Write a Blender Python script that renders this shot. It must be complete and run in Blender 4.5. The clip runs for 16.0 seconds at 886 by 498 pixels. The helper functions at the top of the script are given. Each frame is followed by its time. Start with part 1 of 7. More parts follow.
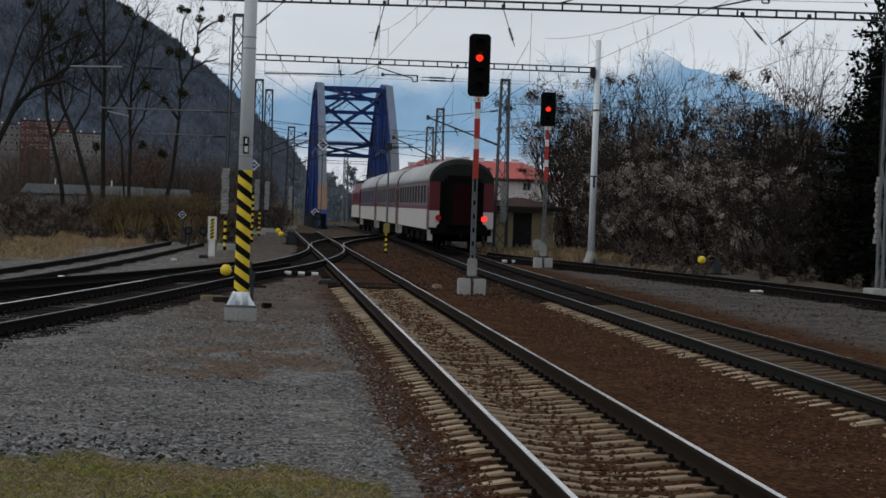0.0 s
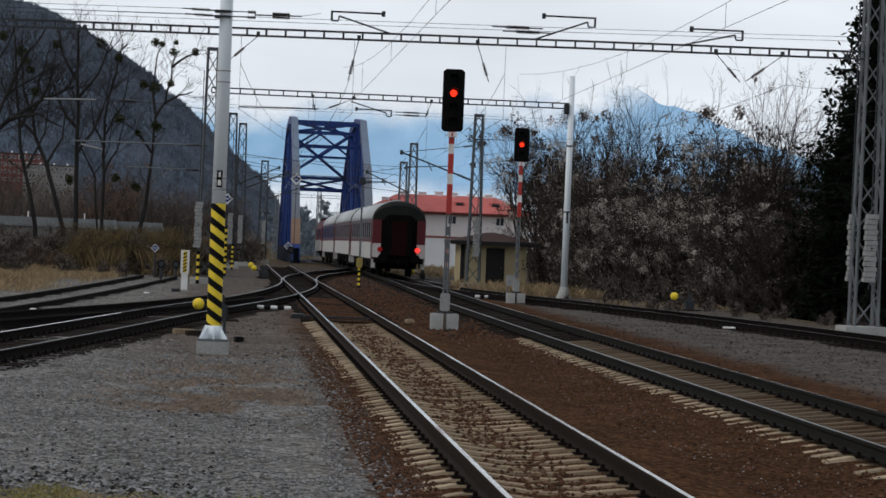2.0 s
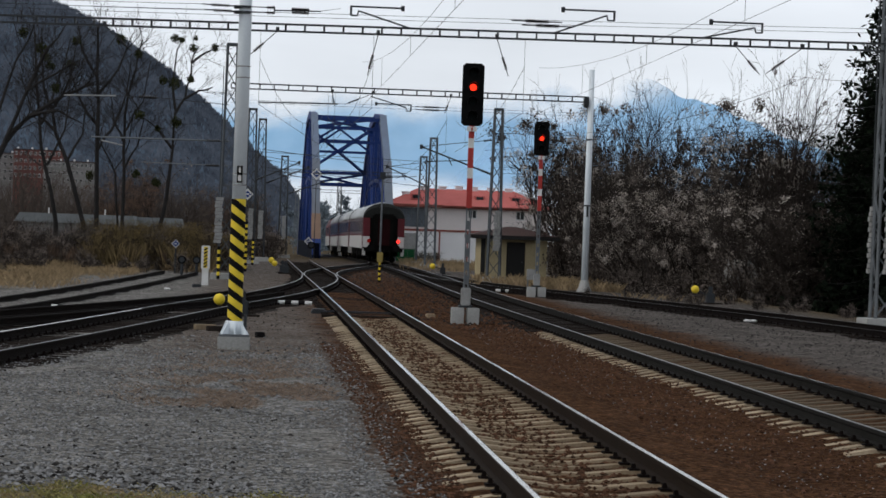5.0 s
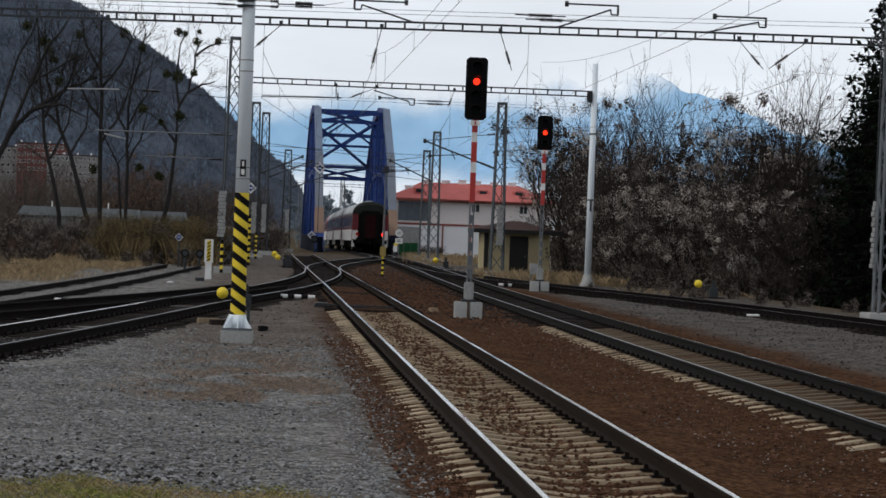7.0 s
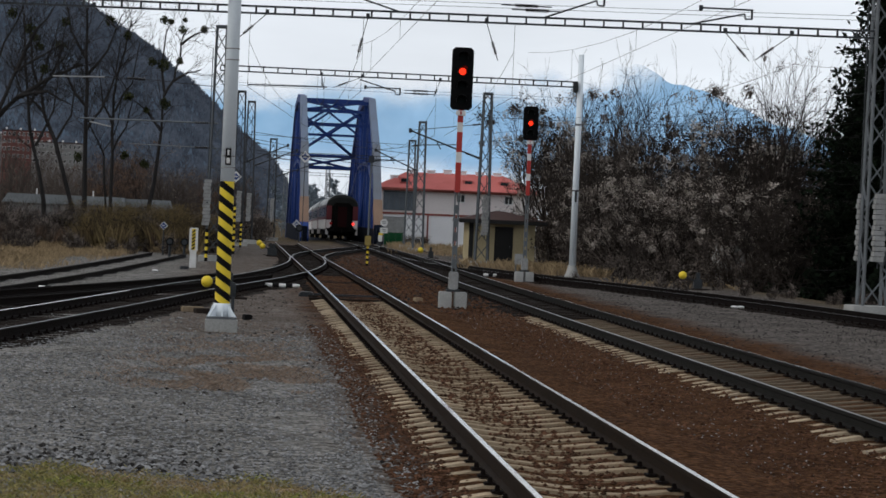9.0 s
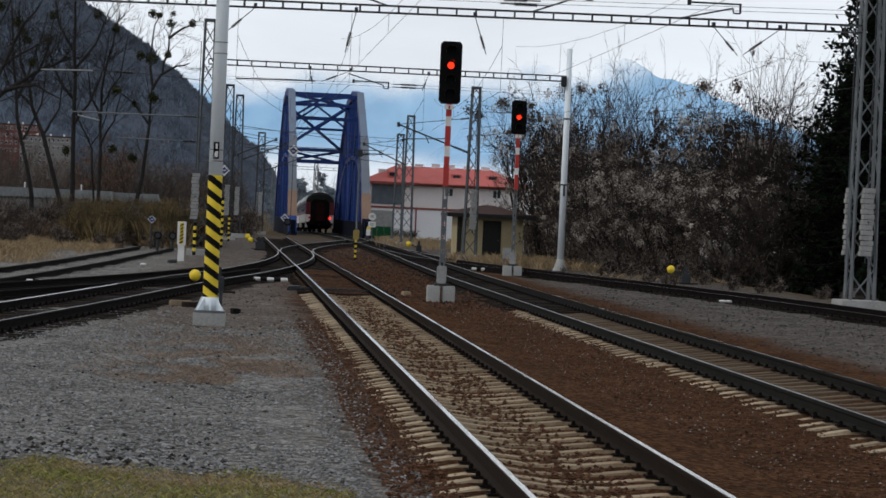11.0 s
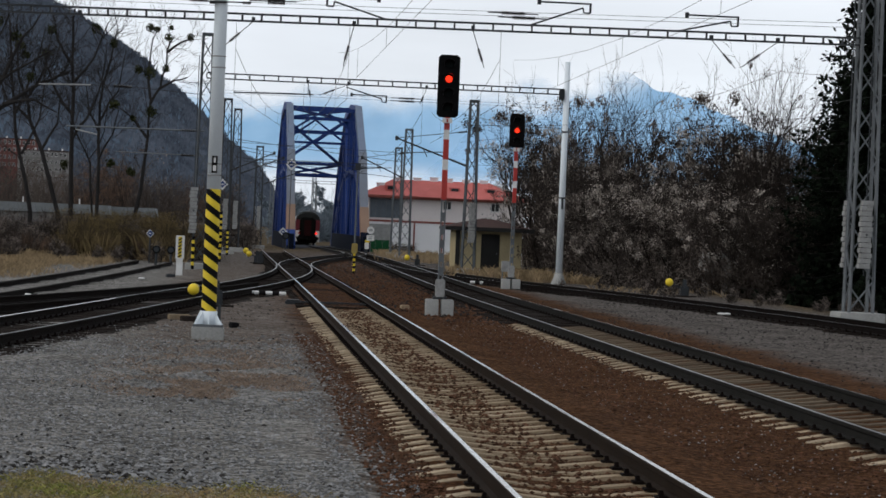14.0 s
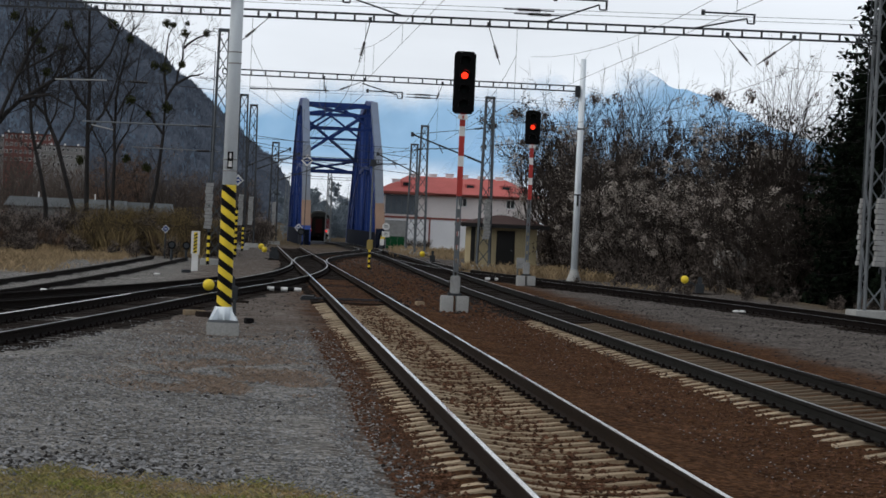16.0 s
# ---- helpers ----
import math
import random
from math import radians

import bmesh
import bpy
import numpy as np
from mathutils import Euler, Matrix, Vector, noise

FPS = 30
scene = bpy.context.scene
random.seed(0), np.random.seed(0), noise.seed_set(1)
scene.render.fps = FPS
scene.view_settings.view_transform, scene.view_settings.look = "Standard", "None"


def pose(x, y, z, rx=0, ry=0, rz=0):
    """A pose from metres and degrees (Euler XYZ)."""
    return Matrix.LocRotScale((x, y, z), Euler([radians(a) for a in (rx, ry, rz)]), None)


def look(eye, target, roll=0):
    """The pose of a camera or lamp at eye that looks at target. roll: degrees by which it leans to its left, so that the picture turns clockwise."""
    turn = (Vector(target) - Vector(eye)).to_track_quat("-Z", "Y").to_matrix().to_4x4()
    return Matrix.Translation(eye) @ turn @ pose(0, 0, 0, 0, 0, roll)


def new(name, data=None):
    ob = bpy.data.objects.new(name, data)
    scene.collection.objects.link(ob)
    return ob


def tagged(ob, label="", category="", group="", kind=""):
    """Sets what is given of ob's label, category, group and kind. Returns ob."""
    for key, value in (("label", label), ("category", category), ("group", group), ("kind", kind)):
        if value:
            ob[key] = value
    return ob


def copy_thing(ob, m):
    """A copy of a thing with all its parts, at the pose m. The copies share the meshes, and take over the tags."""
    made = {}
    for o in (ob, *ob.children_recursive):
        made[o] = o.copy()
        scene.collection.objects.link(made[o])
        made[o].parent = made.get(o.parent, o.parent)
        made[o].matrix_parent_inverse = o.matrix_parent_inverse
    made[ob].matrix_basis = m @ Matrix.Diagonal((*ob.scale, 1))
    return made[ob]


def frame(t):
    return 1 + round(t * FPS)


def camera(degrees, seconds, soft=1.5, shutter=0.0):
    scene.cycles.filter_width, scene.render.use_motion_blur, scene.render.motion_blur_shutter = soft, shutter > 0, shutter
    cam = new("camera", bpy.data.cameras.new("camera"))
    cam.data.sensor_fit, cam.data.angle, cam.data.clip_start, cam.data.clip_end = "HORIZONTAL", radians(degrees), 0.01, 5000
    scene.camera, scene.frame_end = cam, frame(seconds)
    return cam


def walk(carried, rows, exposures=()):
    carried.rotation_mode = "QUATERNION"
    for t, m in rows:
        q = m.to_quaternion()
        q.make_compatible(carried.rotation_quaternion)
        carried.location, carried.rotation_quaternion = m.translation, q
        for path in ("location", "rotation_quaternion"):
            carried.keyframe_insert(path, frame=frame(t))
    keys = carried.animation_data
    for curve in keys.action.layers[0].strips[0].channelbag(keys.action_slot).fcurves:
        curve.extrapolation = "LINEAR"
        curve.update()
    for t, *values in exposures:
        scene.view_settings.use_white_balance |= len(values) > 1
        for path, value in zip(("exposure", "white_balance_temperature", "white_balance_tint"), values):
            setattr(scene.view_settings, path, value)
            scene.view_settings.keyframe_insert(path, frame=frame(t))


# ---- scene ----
EYE = 2.13
cam = camera(19.98, 16.0, soft=1.6)
ROWS = [
    (0.0, -4.048, -0.968, -2.012), (0.5, -4.17, -0.732, -2.031), (1.0, -4.319, -0.342, -2.045), (1.5, -4.504, -0.181, -2.299),
    (2.0, -4.66, -0.15, -2.348), (2.5, -4.717, -0.222, -2.38), (3.0, -4.644, -0.241, -2.209), (3.5, -4.365, -0.275, -2.079),
    (4.0, -4.251, -0.236, -1.971), (6.5, -4.115, -0.423, -2.209), (7.0, -4.124, -0.434, -2.153), (7.5, -4.218, -0.475, -2.378),
    (8.0, -4.379, -0.512, -2.529), (10.5, -4.583, -0.806, -2.436), (11.0, -4.734, -0.776, -2.556), (11.5, -4.82, -0.691, -2.538),
    (12.0, -4.847, -0.678, -2.616), (12.5, -4.834, -0.651, -2.5), (13.0, -4.807, -0.6, -2.618), (13.5, -4.803, -0.51, -2.39),
    (14.0, -4.772, -0.469, -2.416), (14.5, -4.663, -0.485, -2.422), (15.0, -4.591, -0.498, -2.601), (15.5, -4.486, -0.523, -2.618),
    (16.0, -4.423, -0.564, -2.612),
]
walk(cam, [(t, pose(0, 0, EYE, 90 + p, r, yaw)) for t, yaw, p, r in ROWS],
     [(0.0, -0.36, 6430, 10), (0.5, -0.33, 6430, 10), (1.0, -0.2, 6430, 10), (2.0, -0.08, 6430, 10), (4.0, -0.06, 6430, 10), (8.0, -0.03, 6430, 10), (12.5, 0.0, 6430, 10), (16.0, 0.02, 6430, 10)])

# ---- sky and sun ----
SUN_EL, SUN_AZ = radians(42), radians(-105)
world = bpy.data.worlds.new("overcast")
scene.world = world
world.use_nodes = True
wn, wl = world.node_tree.nodes, world.node_tree.links
wn.clear()
w_out, w_bg = wn.new("ShaderNodeOutputWorld"), wn.new("ShaderNodeBackground")
w_sky = wn.new("ShaderNodeTexSky")
w_sky.sky_type, w_sky.sun_disc, w_sky.sun_elevation, w_sky.sun_rotation = "NISHITA", False, SUN_EL, SUN_AZ
w_sky.dust_density = 4.0
w_geo, w_sep = wn.new("ShaderNodeTexCoord"), wn.new("ShaderNodeSeparateXYZ")
w_ramp = wn.new("ShaderNodeValToRGB")
w_ramp.color_ramp.elements[0].position, w_ramp.color_ramp.elements[0].color = 0.0, (9.0, 9.6, 10.3, 1)
w_ramp.color_ramp.elements[1].position, w_ramp.color_ramp.elements[1].color = 0.55, (6.0, 6.4, 7.0, 1)
e = w_ramp.color_ramp.elements.new(0.16)
e.color = (9.0, 9.4, 10.0, 1)
w_map, w_noise = wn.new("ShaderNodeMapping"), wn.new("ShaderNodeTexNoise")
w_map.inputs["Scale"].default_value = (7, 7, 30)
w_noise.inputs["Scale"].default_value, w_noise.inputs["Detail"].default_value = 1.0, 6
w_var = wn.new("ShaderNodeMapRange")
w_var.inputs["From Min"].default_value, w_var.inputs["From Max"].default_value = 0.3, 0.7
w_var.inputs["To Min"].default_value, w_var.inputs["To Max"].default_value = 0.9, 1.06
w_mul, w_mix = wn.new("ShaderNodeVectorMath"), wn.new("ShaderNodeMix")
w_mul.operation, w_mix.data_type = "SCALE", "RGBA"
w_mix.inputs[0].default_value = 0.9
wl.new(w_geo.outputs["Generated"], w_sep.inputs[0])
wl.new(w_sep.outputs["Z"], w_ramp.inputs[0])
wl.new(w_geo.outputs["Generated"], w_map.inputs[0])
wl.new(w_map.outputs[0], w_noise.inputs["Vector"])
wl.new(w_noise.outputs[0], w_var.inputs[0])
wl.new(w_ramp.outputs[0], w_mul.inputs[0])
wl.new(w_var.outputs[0], w_mul.inputs["Scale"])
wl.new(w_sky.outputs[0], w_mix.inputs[6])
wl.new(w_mul.outputs[0], w_mix.inputs[7])
wl.new(w_mix.outputs[2], w_bg.inputs[0])
w_bg.inputs[1].default_value = 0.1
wl.new(w_bg.outputs[0], w_out.inputs[0])

sun = new("sun", bpy.data.lights.new("sun", "SUN"))
sun.data.energy, sun.data.angle, sun.data.color = 0.9, radians(14), (1.0, 0.96, 0.9)
sun.matrix_world = look((0, 0, 0), (-math.sin(SUN_AZ) * math.cos(SUN_EL), -math.cos(SUN_AZ) * math.cos(SUN_EL), -math.sin(SUN_EL)))
scene.view_settings.exposure = 0.0


# ---- materials ----
def mat(name, colour, rough=0.8, metal=0.0, second=None, scale=3.0, fine=40.0, amount=0.35, bump=0.15, spread=0.0, stretch=(1, 1, 1), island=False):
    """A surface of two colours in large patches and fine grain, with fine relief; spread varies it from piece to piece."""
    m = bpy.data.materials.new(name)
    m.use_nodes = True
    n, l = m.node_tree.nodes, m.node_tree.links
    b = n["Principled BSDF"]
    b.inputs["Roughness"].default_value, b.inputs["Metallic"].default_value = rough, metal
    b.inputs["Specular IOR Level"].default_value = 0.03 if rough >= 0.7 else 0.25
    second = second or tuple(c * 0.55 for c in colour)
    co, mp = n.new("ShaderNodeTexCoord"), n.new("ShaderNodeMapping")
    mp.inputs["Scale"].default_value = stretch
    big, small = n.new("ShaderNodeTexNoise"), n.new("ShaderNodeTexNoise")
    big.inputs["Scale"].default_value, big.inputs["Detail"].default_value = scale, 5
    small.inputs["Scale"].default_value, small.inputs["Detail"].default_value = fine, 4
    add, rng, mix = n.new("ShaderNodeMath"), n.new("ShaderNodeMapRange"), n.new("ShaderNodeMix")
    add.operation, mix.data_type = "ADD", "RGBA"
    l.new(co.outputs["Object"], mp.inputs[0])
    for t in (big, small):
        l.new(mp.outputs[0], t.inputs["Vector"])
    l.new(big.outputs[0], add.inputs[0])
    l.new(small.outputs[0], add.inputs[1])
    rng.inputs["From Min"].default_value, rng.inputs["From Max"].default_value = 1.0 - amount, 1.0 + amount
    l.new(add.outputs[0], rng.inputs[0])
    l.new(rng.outputs[0], mix.inputs[0])
    mix.inputs[6].default_value, mix.inputs[7].default_value = (*colour, 1), (*second, 1)
    last = mix.outputs[2]
    if spread:
        inf = n.new("ShaderNodeNewGeometry" if island else "ShaderNodeObjectInfo")
        rv, sc = n.new("ShaderNodeMapRange"), n.new("ShaderNodeVectorMath")
        sc.operation = "SCALE"
        rv.inputs["To Min"].default_value, rv.inputs["To Max"].default_value = 1 - spread, 1 + spread
        l.new(inf.outputs["Random Per Island" if island else "Random"], rv.inputs[0])
        l.new(last, sc.inputs[0])
        l.new(rv.outputs[0], sc.inputs["Scale"])
        last = sc.outputs[0]
    l.new(last, b.inputs["Base Color"])
    if bump:
        bp = n.new("ShaderNodeBump")
        bp.inputs["Strength"].default_value, bp.inputs["Distance"].default_value = bump, 0.02
        l.new(small.outputs[0], bp.inputs["Height"])
        l.new(bp.outputs[0], b.inputs["Normal"])
    return m


def glow(name, colour, strength):
    m = bpy.data.materials.new(name)
    m.use_nodes = True
    b = m.node_tree.nodes["Principled BSDF"]
    b.inputs["Base Color"].default_value = (*(c * 0.15 for c in colour), 1)
    b.inputs["Specular IOR Level"].default_value = 0.05
    b.inputs["Emission Color"].default_value, b.inputs["Emission Strength"].default_value = (*colour, 1), strength
    return m


RAIL_TOP = mat("polished_rail_steel", (0.66, 0.63, 0.59), 0.14, 1.0, (0.40, 0.37, 0.33), 2, 30, 0.4, 0.0)
RAIL_WORN = mat("dull_rail_steel", (0.10, 0.098, 0.096), 0.34, 1.0, (0.045, 0.042, 0.04), 2, 30, 0.4, 0.02)
RAIL_SIDE = mat("grey_greased_rail_web", (0.021, 0.020, 0.0175), 0.75, 0.0, (0.010, 0.009, 0.008), 4, 60, 0.4)
RAIL_BROWN = mat("brown_rail_web", (0.024, 0.015, 0.009), 0.7, 0.0, (0.010, 0.007, 0.005), 4, 60, 0.4)
RAIL_RUST = mat("rusty_rail_web", (0.011, 0.0075, 0.006), 0.75, 0.0, (0.004, 0.0033, 0.003), 4, 60, 0.4)
CLIP = mat("rusty_clips", (0.010, 0.007, 0.006), 0.8, 0.0, None, 8, 60)
SLEEPER = mat("concrete_sleeper", (0.50, 0.42, 0.30), 0.9, 0, (0.26, 0.19, 0.12), 2.5, 30, 0.4, 0.4, 0.3)


def dirt_between_rails(m, amount, colour):
    """Rust and brake dust stain a sleeper between its rails; its ends stay paler."""
    n, l = m.node_tree.nodes, m.node_tree.links
    b = n["Principled BSDF"]
    clean = b.inputs["Base Color"].links[0].from_socket
    co, sep, ab, rng, mix, nz = (n.new(k) for k in ("ShaderNodeTexCoord", "ShaderNodeSeparateXYZ", "ShaderNodeMath", "ShaderNodeMapRange", "ShaderNodeMix", "ShaderNodeTexNoise"))
    nz.inputs["Scale"].default_value = 6.0
    ab.operation, mix.data_type = "ABSOLUTE", "RGBA"
    rng.inputs["From Min"].default_value, rng.inputs["From Max"].default_value = 0.75, 0.98
    rng.inputs["To Min"].default_value, rng.inputs["To Max"].default_value = amount, 0.05
    l.new(co.outputs["Object"], sep.inputs[0])
    l.new(sep.outputs["X"], ab.inputs[0])
    l.new(ab.outputs[0], rng.inputs[0])
    l.new(rng.outputs[0], mix.inputs[0])
    l.new(clean, mix.inputs[6])
    mix.inputs[7].default_value = (*colour, 1)
    l.new(mix.outputs[2], b.inputs["Base Color"])


SLEEPER_GRIMY = SLEEPER.copy()
dirt_between_rails(SLEEPER, 0.42, (0.135, 0.088, 0.05))
dirt_between_rails(SLEEPER_GRIMY, 0.8, (0.055, 0.039, 0.028))
SLEEPER_DARK = mat("oiled_sleeper", (0.030, 0.023, 0.019), 0.9, 0, (0.011, 0.009, 0.008), 2.5, 30, 0.4, 0.4, 0.35)
CONCRETE = mat("pale_concrete", (0.42, 0.42, 0.40), 0.9, 0, (0.22, 0.22, 0.21), 2, 30, 0.45, 0.3)
POLE_GREY = mat("pole_concrete", (0.78, 0.84, 0.88), 0.8, 0, (0.66, 0.71, 0.74), 1.2, 50, 0.45, 0.15, 0, (1, 1, 0.3))
STEEL_GREY = mat("galvanised_steel", (0.17, 0.185, 0.195), 0.55, 0.3, (0.08, 0.085, 0.09), 2, 40, 0.4, 0.1)
STEEL_MID = mat("weathered_mast_steel", (0.10, 0.112, 0.122), 0.6, 0.3, (0.05, 0.055, 0.06), 2, 40, 0.4, 0.1)
STEEL_DARK = mat("dark_steel", (0.045, 0.05, 0.055), 0.6, 0.3, None, 2, 40)
WEIGHT = mat("counterweight_concrete", (0.36, 0.36, 0.35), 0.9, 0, (0.17, 0.17, 0.165), 3, 30, 0.4, 0.3)
YELLOW = mat("yellow_paint", (0.80, 0.60, 0.035), 0.5, 0, (0.60, 0.43, 0.03), 3, 30, 0.5, 0.05)
BLACK = mat("black_paint", (0.006, 0.006, 0.0065), 0.7, 0, (0.012, 0.011, 0.011), 3, 30, 0.5, 0.05)
BLACK_MATT = mat("matt_black", (0.004, 0.004, 0.0045), 0.7, 0, (0.007, 0.007, 0.007), 3, 30, 0.5, 0.05)
HOOD = mat("glossy_black_hood", (0.006, 0.006, 0.0065), 0.3, 0, (0.009, 0.009, 0.009), 3, 30, 0.5, 0.0)
RED = mat("red_paint", (0.42, 0.04, 0.032), 0.5, 0, (0.30, 0.032, 0.026), 4, 30, 0.5, 0.05)
WHITE = mat("white_paint", (0.72, 0.72, 0.70), 0.55, 0, (0.52, 0.51, 0.49), 4, 30, 0.45, 0.05)
BLUE_SIGN = mat("blue_enamel", (0.02, 0.06, 0.22), 0.4, 0, None, 4, 30)
LAMP_RED = glow("lit_red_lens", (1.0, 0.035, 0.012), 1.7)
TAIL_RED = glow("lit_tail_lens", (1.0, 0.045, 0.035), 1.6)
LENS_DARK = mat("unlit_lens", (0.008, 0.011, 0.011), 0.7, 0, None, 3, 20, 0.4, 0)
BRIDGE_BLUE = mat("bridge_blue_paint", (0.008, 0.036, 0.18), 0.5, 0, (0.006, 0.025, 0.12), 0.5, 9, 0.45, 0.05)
# FACE and GREY carry the sunlit look of the near steel in their colour
BRIDGE_FACE = mat("pale_sunlit_blue_paint", (0.15, 0.20, 0.29), 0.6, 0, (0.11, 0.13, 0.17), 0.4, 6, 0.45, 0.05)
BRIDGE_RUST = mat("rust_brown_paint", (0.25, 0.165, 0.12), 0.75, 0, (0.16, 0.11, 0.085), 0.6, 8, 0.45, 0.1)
BRIDGE_GREY = mat("pale_sunlit_grey_paint", (0.16, 0.19, 0.24), 0.75, 0, (0.13, 0.13, 0.135), 0.5, 7, 0.45, 0.05)
OCHRE = mat("weathered_ochre_paint", (0.36, 0.28, 0.09), 0.7, 0, (0.24, 0.18, 0.07), 3, 20, 0.45, 0.05)
SOOT_ROOF = mat("sooty_roof_end", (0.026, 0.028, 0.026), 0.7, 0, (0.010, 0.010, 0.0095), 1.5, 15, 0.45, 0.05)
BRIDGE_DARK = mat("dark_girder", (0.007, 0.010, 0.020), 0.7, 0, None, 0.8, 10)
COACH_RED = mat("coach_dark_red", (0.115, 0.011, 0.017), 0.35, 0, (0.075, 0.008, 0.012), 0.8, 30, 0.45, 0.02)
COACH_WHITE = mat("coach_white", (0.60, 0.59, 0.57), 0.4, 0, (0.42, 0.41, 0.39), 0.7, 25, 0.45, 0.02)
COACH_ROOF = mat("coach_grey_roof", (0.46, 0.48, 0.49), 0.5, 0, (0.30, 0.31, 0.31), 0.7, 20, 0.45, 0.05)
COACH_BAND = mat("coach_grey_band", (0.115, 0.095, 0.105), 0.35, 0, (0.085, 0.07, 0.08), 0.7, 25, 0.45, 0.02)
COACH_BLUE = mat("coach_blue_band", (0.06, 0.07, 0.15), 0.35, 0, (0.05, 0.05, 0.10), 0.7, 25, 0.45, 0.02)
GLASS_DARK = mat("dark_window_glass", (0.014, 0.016, 0.02), 0.12, 0, None, 2, 20, 0.4, 0)
GLASS_SKY = mat("dusty_factory_glass", (0.13, 0.155, 0.18), 0.3, 0, (0.06, 0.07, 0.085), 1.2, 9, 0.4, 0)
UNDER = mat("sooty_underframe", (0.007, 0.0065, 0.006), 0.85, 0, None, 2, 20)
LOCO_RED = mat("locomotive_red", (0.13, 0.012, 0.015), 0.4, 0, (0.085, 0.009, 0.011), 1, 20)
BARK = mat("bark", (0.040, 0.037, 0.036), 0.95, 0, (0.018, 0.017, 0.0165), 3, 20, 0.4, 0.5, 0, (1, 1, 0.3))
TWIG = mat("twigs", (0.050, 0.041, 0.036), 0.95, 0, (0.016, 0.013, 0.011), 0.8, 10, 0.4, 0, 0.4)
TWIG_PALE = mat("pale_twigs", (0.105, 0.086, 0.074), 0.95, 0, (0.045, 0.037, 0.032), 0.8, 10, 0.4, 0, 0.4)
LEAF_DEAD = mat("withered_leaves", (0.205, 0.172, 0.15), 0.9, 0, (0.020, 0.015, 0.012), 0.55, 1.5, 0.17, 0, 0.3, (1, 1, 1), True)
# darker leaf copy: shade inside the thicket is put into its colour
LEAF_SHADED = mat("shaded_withered_leaves", (0.078, 0.063, 0.054), 0.9, 0, (0.014, 0.011, 0.009), 0.55, 1.5, 0.2, 0, 0.35, (1, 1, 1), True)
LEAF_FLUFF = mat("seed_fluff", (0.50, 0.45, 0.40), 0.95, 0, (0.24, 0.205, 0.175), 0.5, 1.5, 0.28, 0, 0.35, (1, 1, 1), True)
LEAF_OLIVE = mat("yellowing_shrub_leaves", (0.175, 0.132, 0.055), 0.9, 0, (0.085, 0.06, 0.033), 0.4, 6, 0.35, 0, 0.5, (1, 1, 1), True)
MISTLE = mat("mistletoe_leaves", (0.05, 0.055, 0.022), 0.9, 0, (0.025, 0.028, 0.014), 2, 10, 0.4, 0, 0.5, (1, 1, 1), True)
NEEDLE = mat("spruce_needles", (0.008, 0.012, 0.007), 0.9, 0, (0.003, 0.005, 0.003), 0.7, 8, 0.4, 0, 0.5, (1, 1, 1), True)
STRAW = mat("dry_grass", (0.34, 0.255, 0.15), 0.95, 0, (0.17, 0.12, 0.07), 0.5, 5, 0.4, 0, 0.4, (1, 1, 1), True)
GRASS = mat("short_grass", (0.19, 0.20, 0.055), 0.95, 0, (0.29, 0.205, 0.11), 0.8, 6, 0.25, 0, 0.5, (1, 1, 1), True)
WEED = mat("withered_weeds", (0.27, 0.205, 0.155), 0.95, 0, (0.16, 0.118, 0.092), 2, 12, 0.4, 0, 0.5, (1, 1, 1), True)
STONE_GREY = mat("grey_stones", (0.24, 0.24, 0.24), 0.95, 0, (0.115, 0.113, 0.11), 3, 30, 0.4, 0.1, 0.5, (1, 1, 1), True)
STONE_DARK = mat("dark_stones", (0.04, 0.037, 0.035), 0.95, 0, None, 3, 30, 0.4, 0.1, 0.5, (1, 1, 1), True)
# mist is put into the far trees' colour as a pale blue-grey
FAR_LEAF = mat("mist_tinted_far_trees", (0.19, 0.225, 0.255), 0.95, 0, (0.10, 0.125, 0.145), 0.3, 3, 0.35, 0, 0.4, (1, 1, 1), True)
LAMP_WEAK = glow("dim_tail_lens", (0.5, 0.02, 0.02), 0.22)
STONE_BROWN = mat("rusty_stones", (0.115, 0.058, 0.034), 0.95, 0, (0.032, 0.018, 0.012), 3, 30, 0.4, 0.1, 0.5, (1, 1, 1), True)
ROOF_RED = mat("red_roof_tiles", (0.54, 0.155, 0.14), 0.75, 0, (0.40, 0.115, 0.10), 0.5, 8, 0.4, 0.3)
PLASTER_PINK = mat("pale_pink_plaster", (0.80, 0.74, 0.71), 0.9, 0, (0.66, 0.60, 0.58), 0.4, 8, 0.45, 0.1)
PLASTER_WHITE = mat("pale_wall_plaster", (0.82, 0.82, 0.82), 0.9, 0, (0.68, 0.68, 0.68), 0.4, 8, 0.45, 0.1)
STRIP_RED = mat("red_strip", (0.30, 0.10, 0.08), 0.8, 0, None, 0.5, 8)
PLASTER_CREAM = mat("cream_plaster", (0.44, 0.37, 0.22), 0.9, 0, (0.28, 0.23, 0.14), 0.8, 12, 0.45, 0.15)
ROOF_BROWN = mat("brown_roof_sheet", (0.075, 0.045, 0.04), 0.7, 0, (0.045, 0.03, 0.027), 0.8, 10, 0.4, 0.1)
DOOR_DARK = mat("dark_door", (0.016, 0.015, 0.014), 0.6, 0, None, 1, 15)
BRICK_RED = mat("red_brick_facade", (0.17, 0.072, 0.062), 0.9, 0, (0.12, 0.055, 0.05), 0.3, 5, 0.4, 0.1)
FACADE_GREY = mat("grey_facade", (0.24, 0.235, 0.23), 0.9, 0, (0.15, 0.145, 0.14), 0.3, 5, 0.4, 0.1)
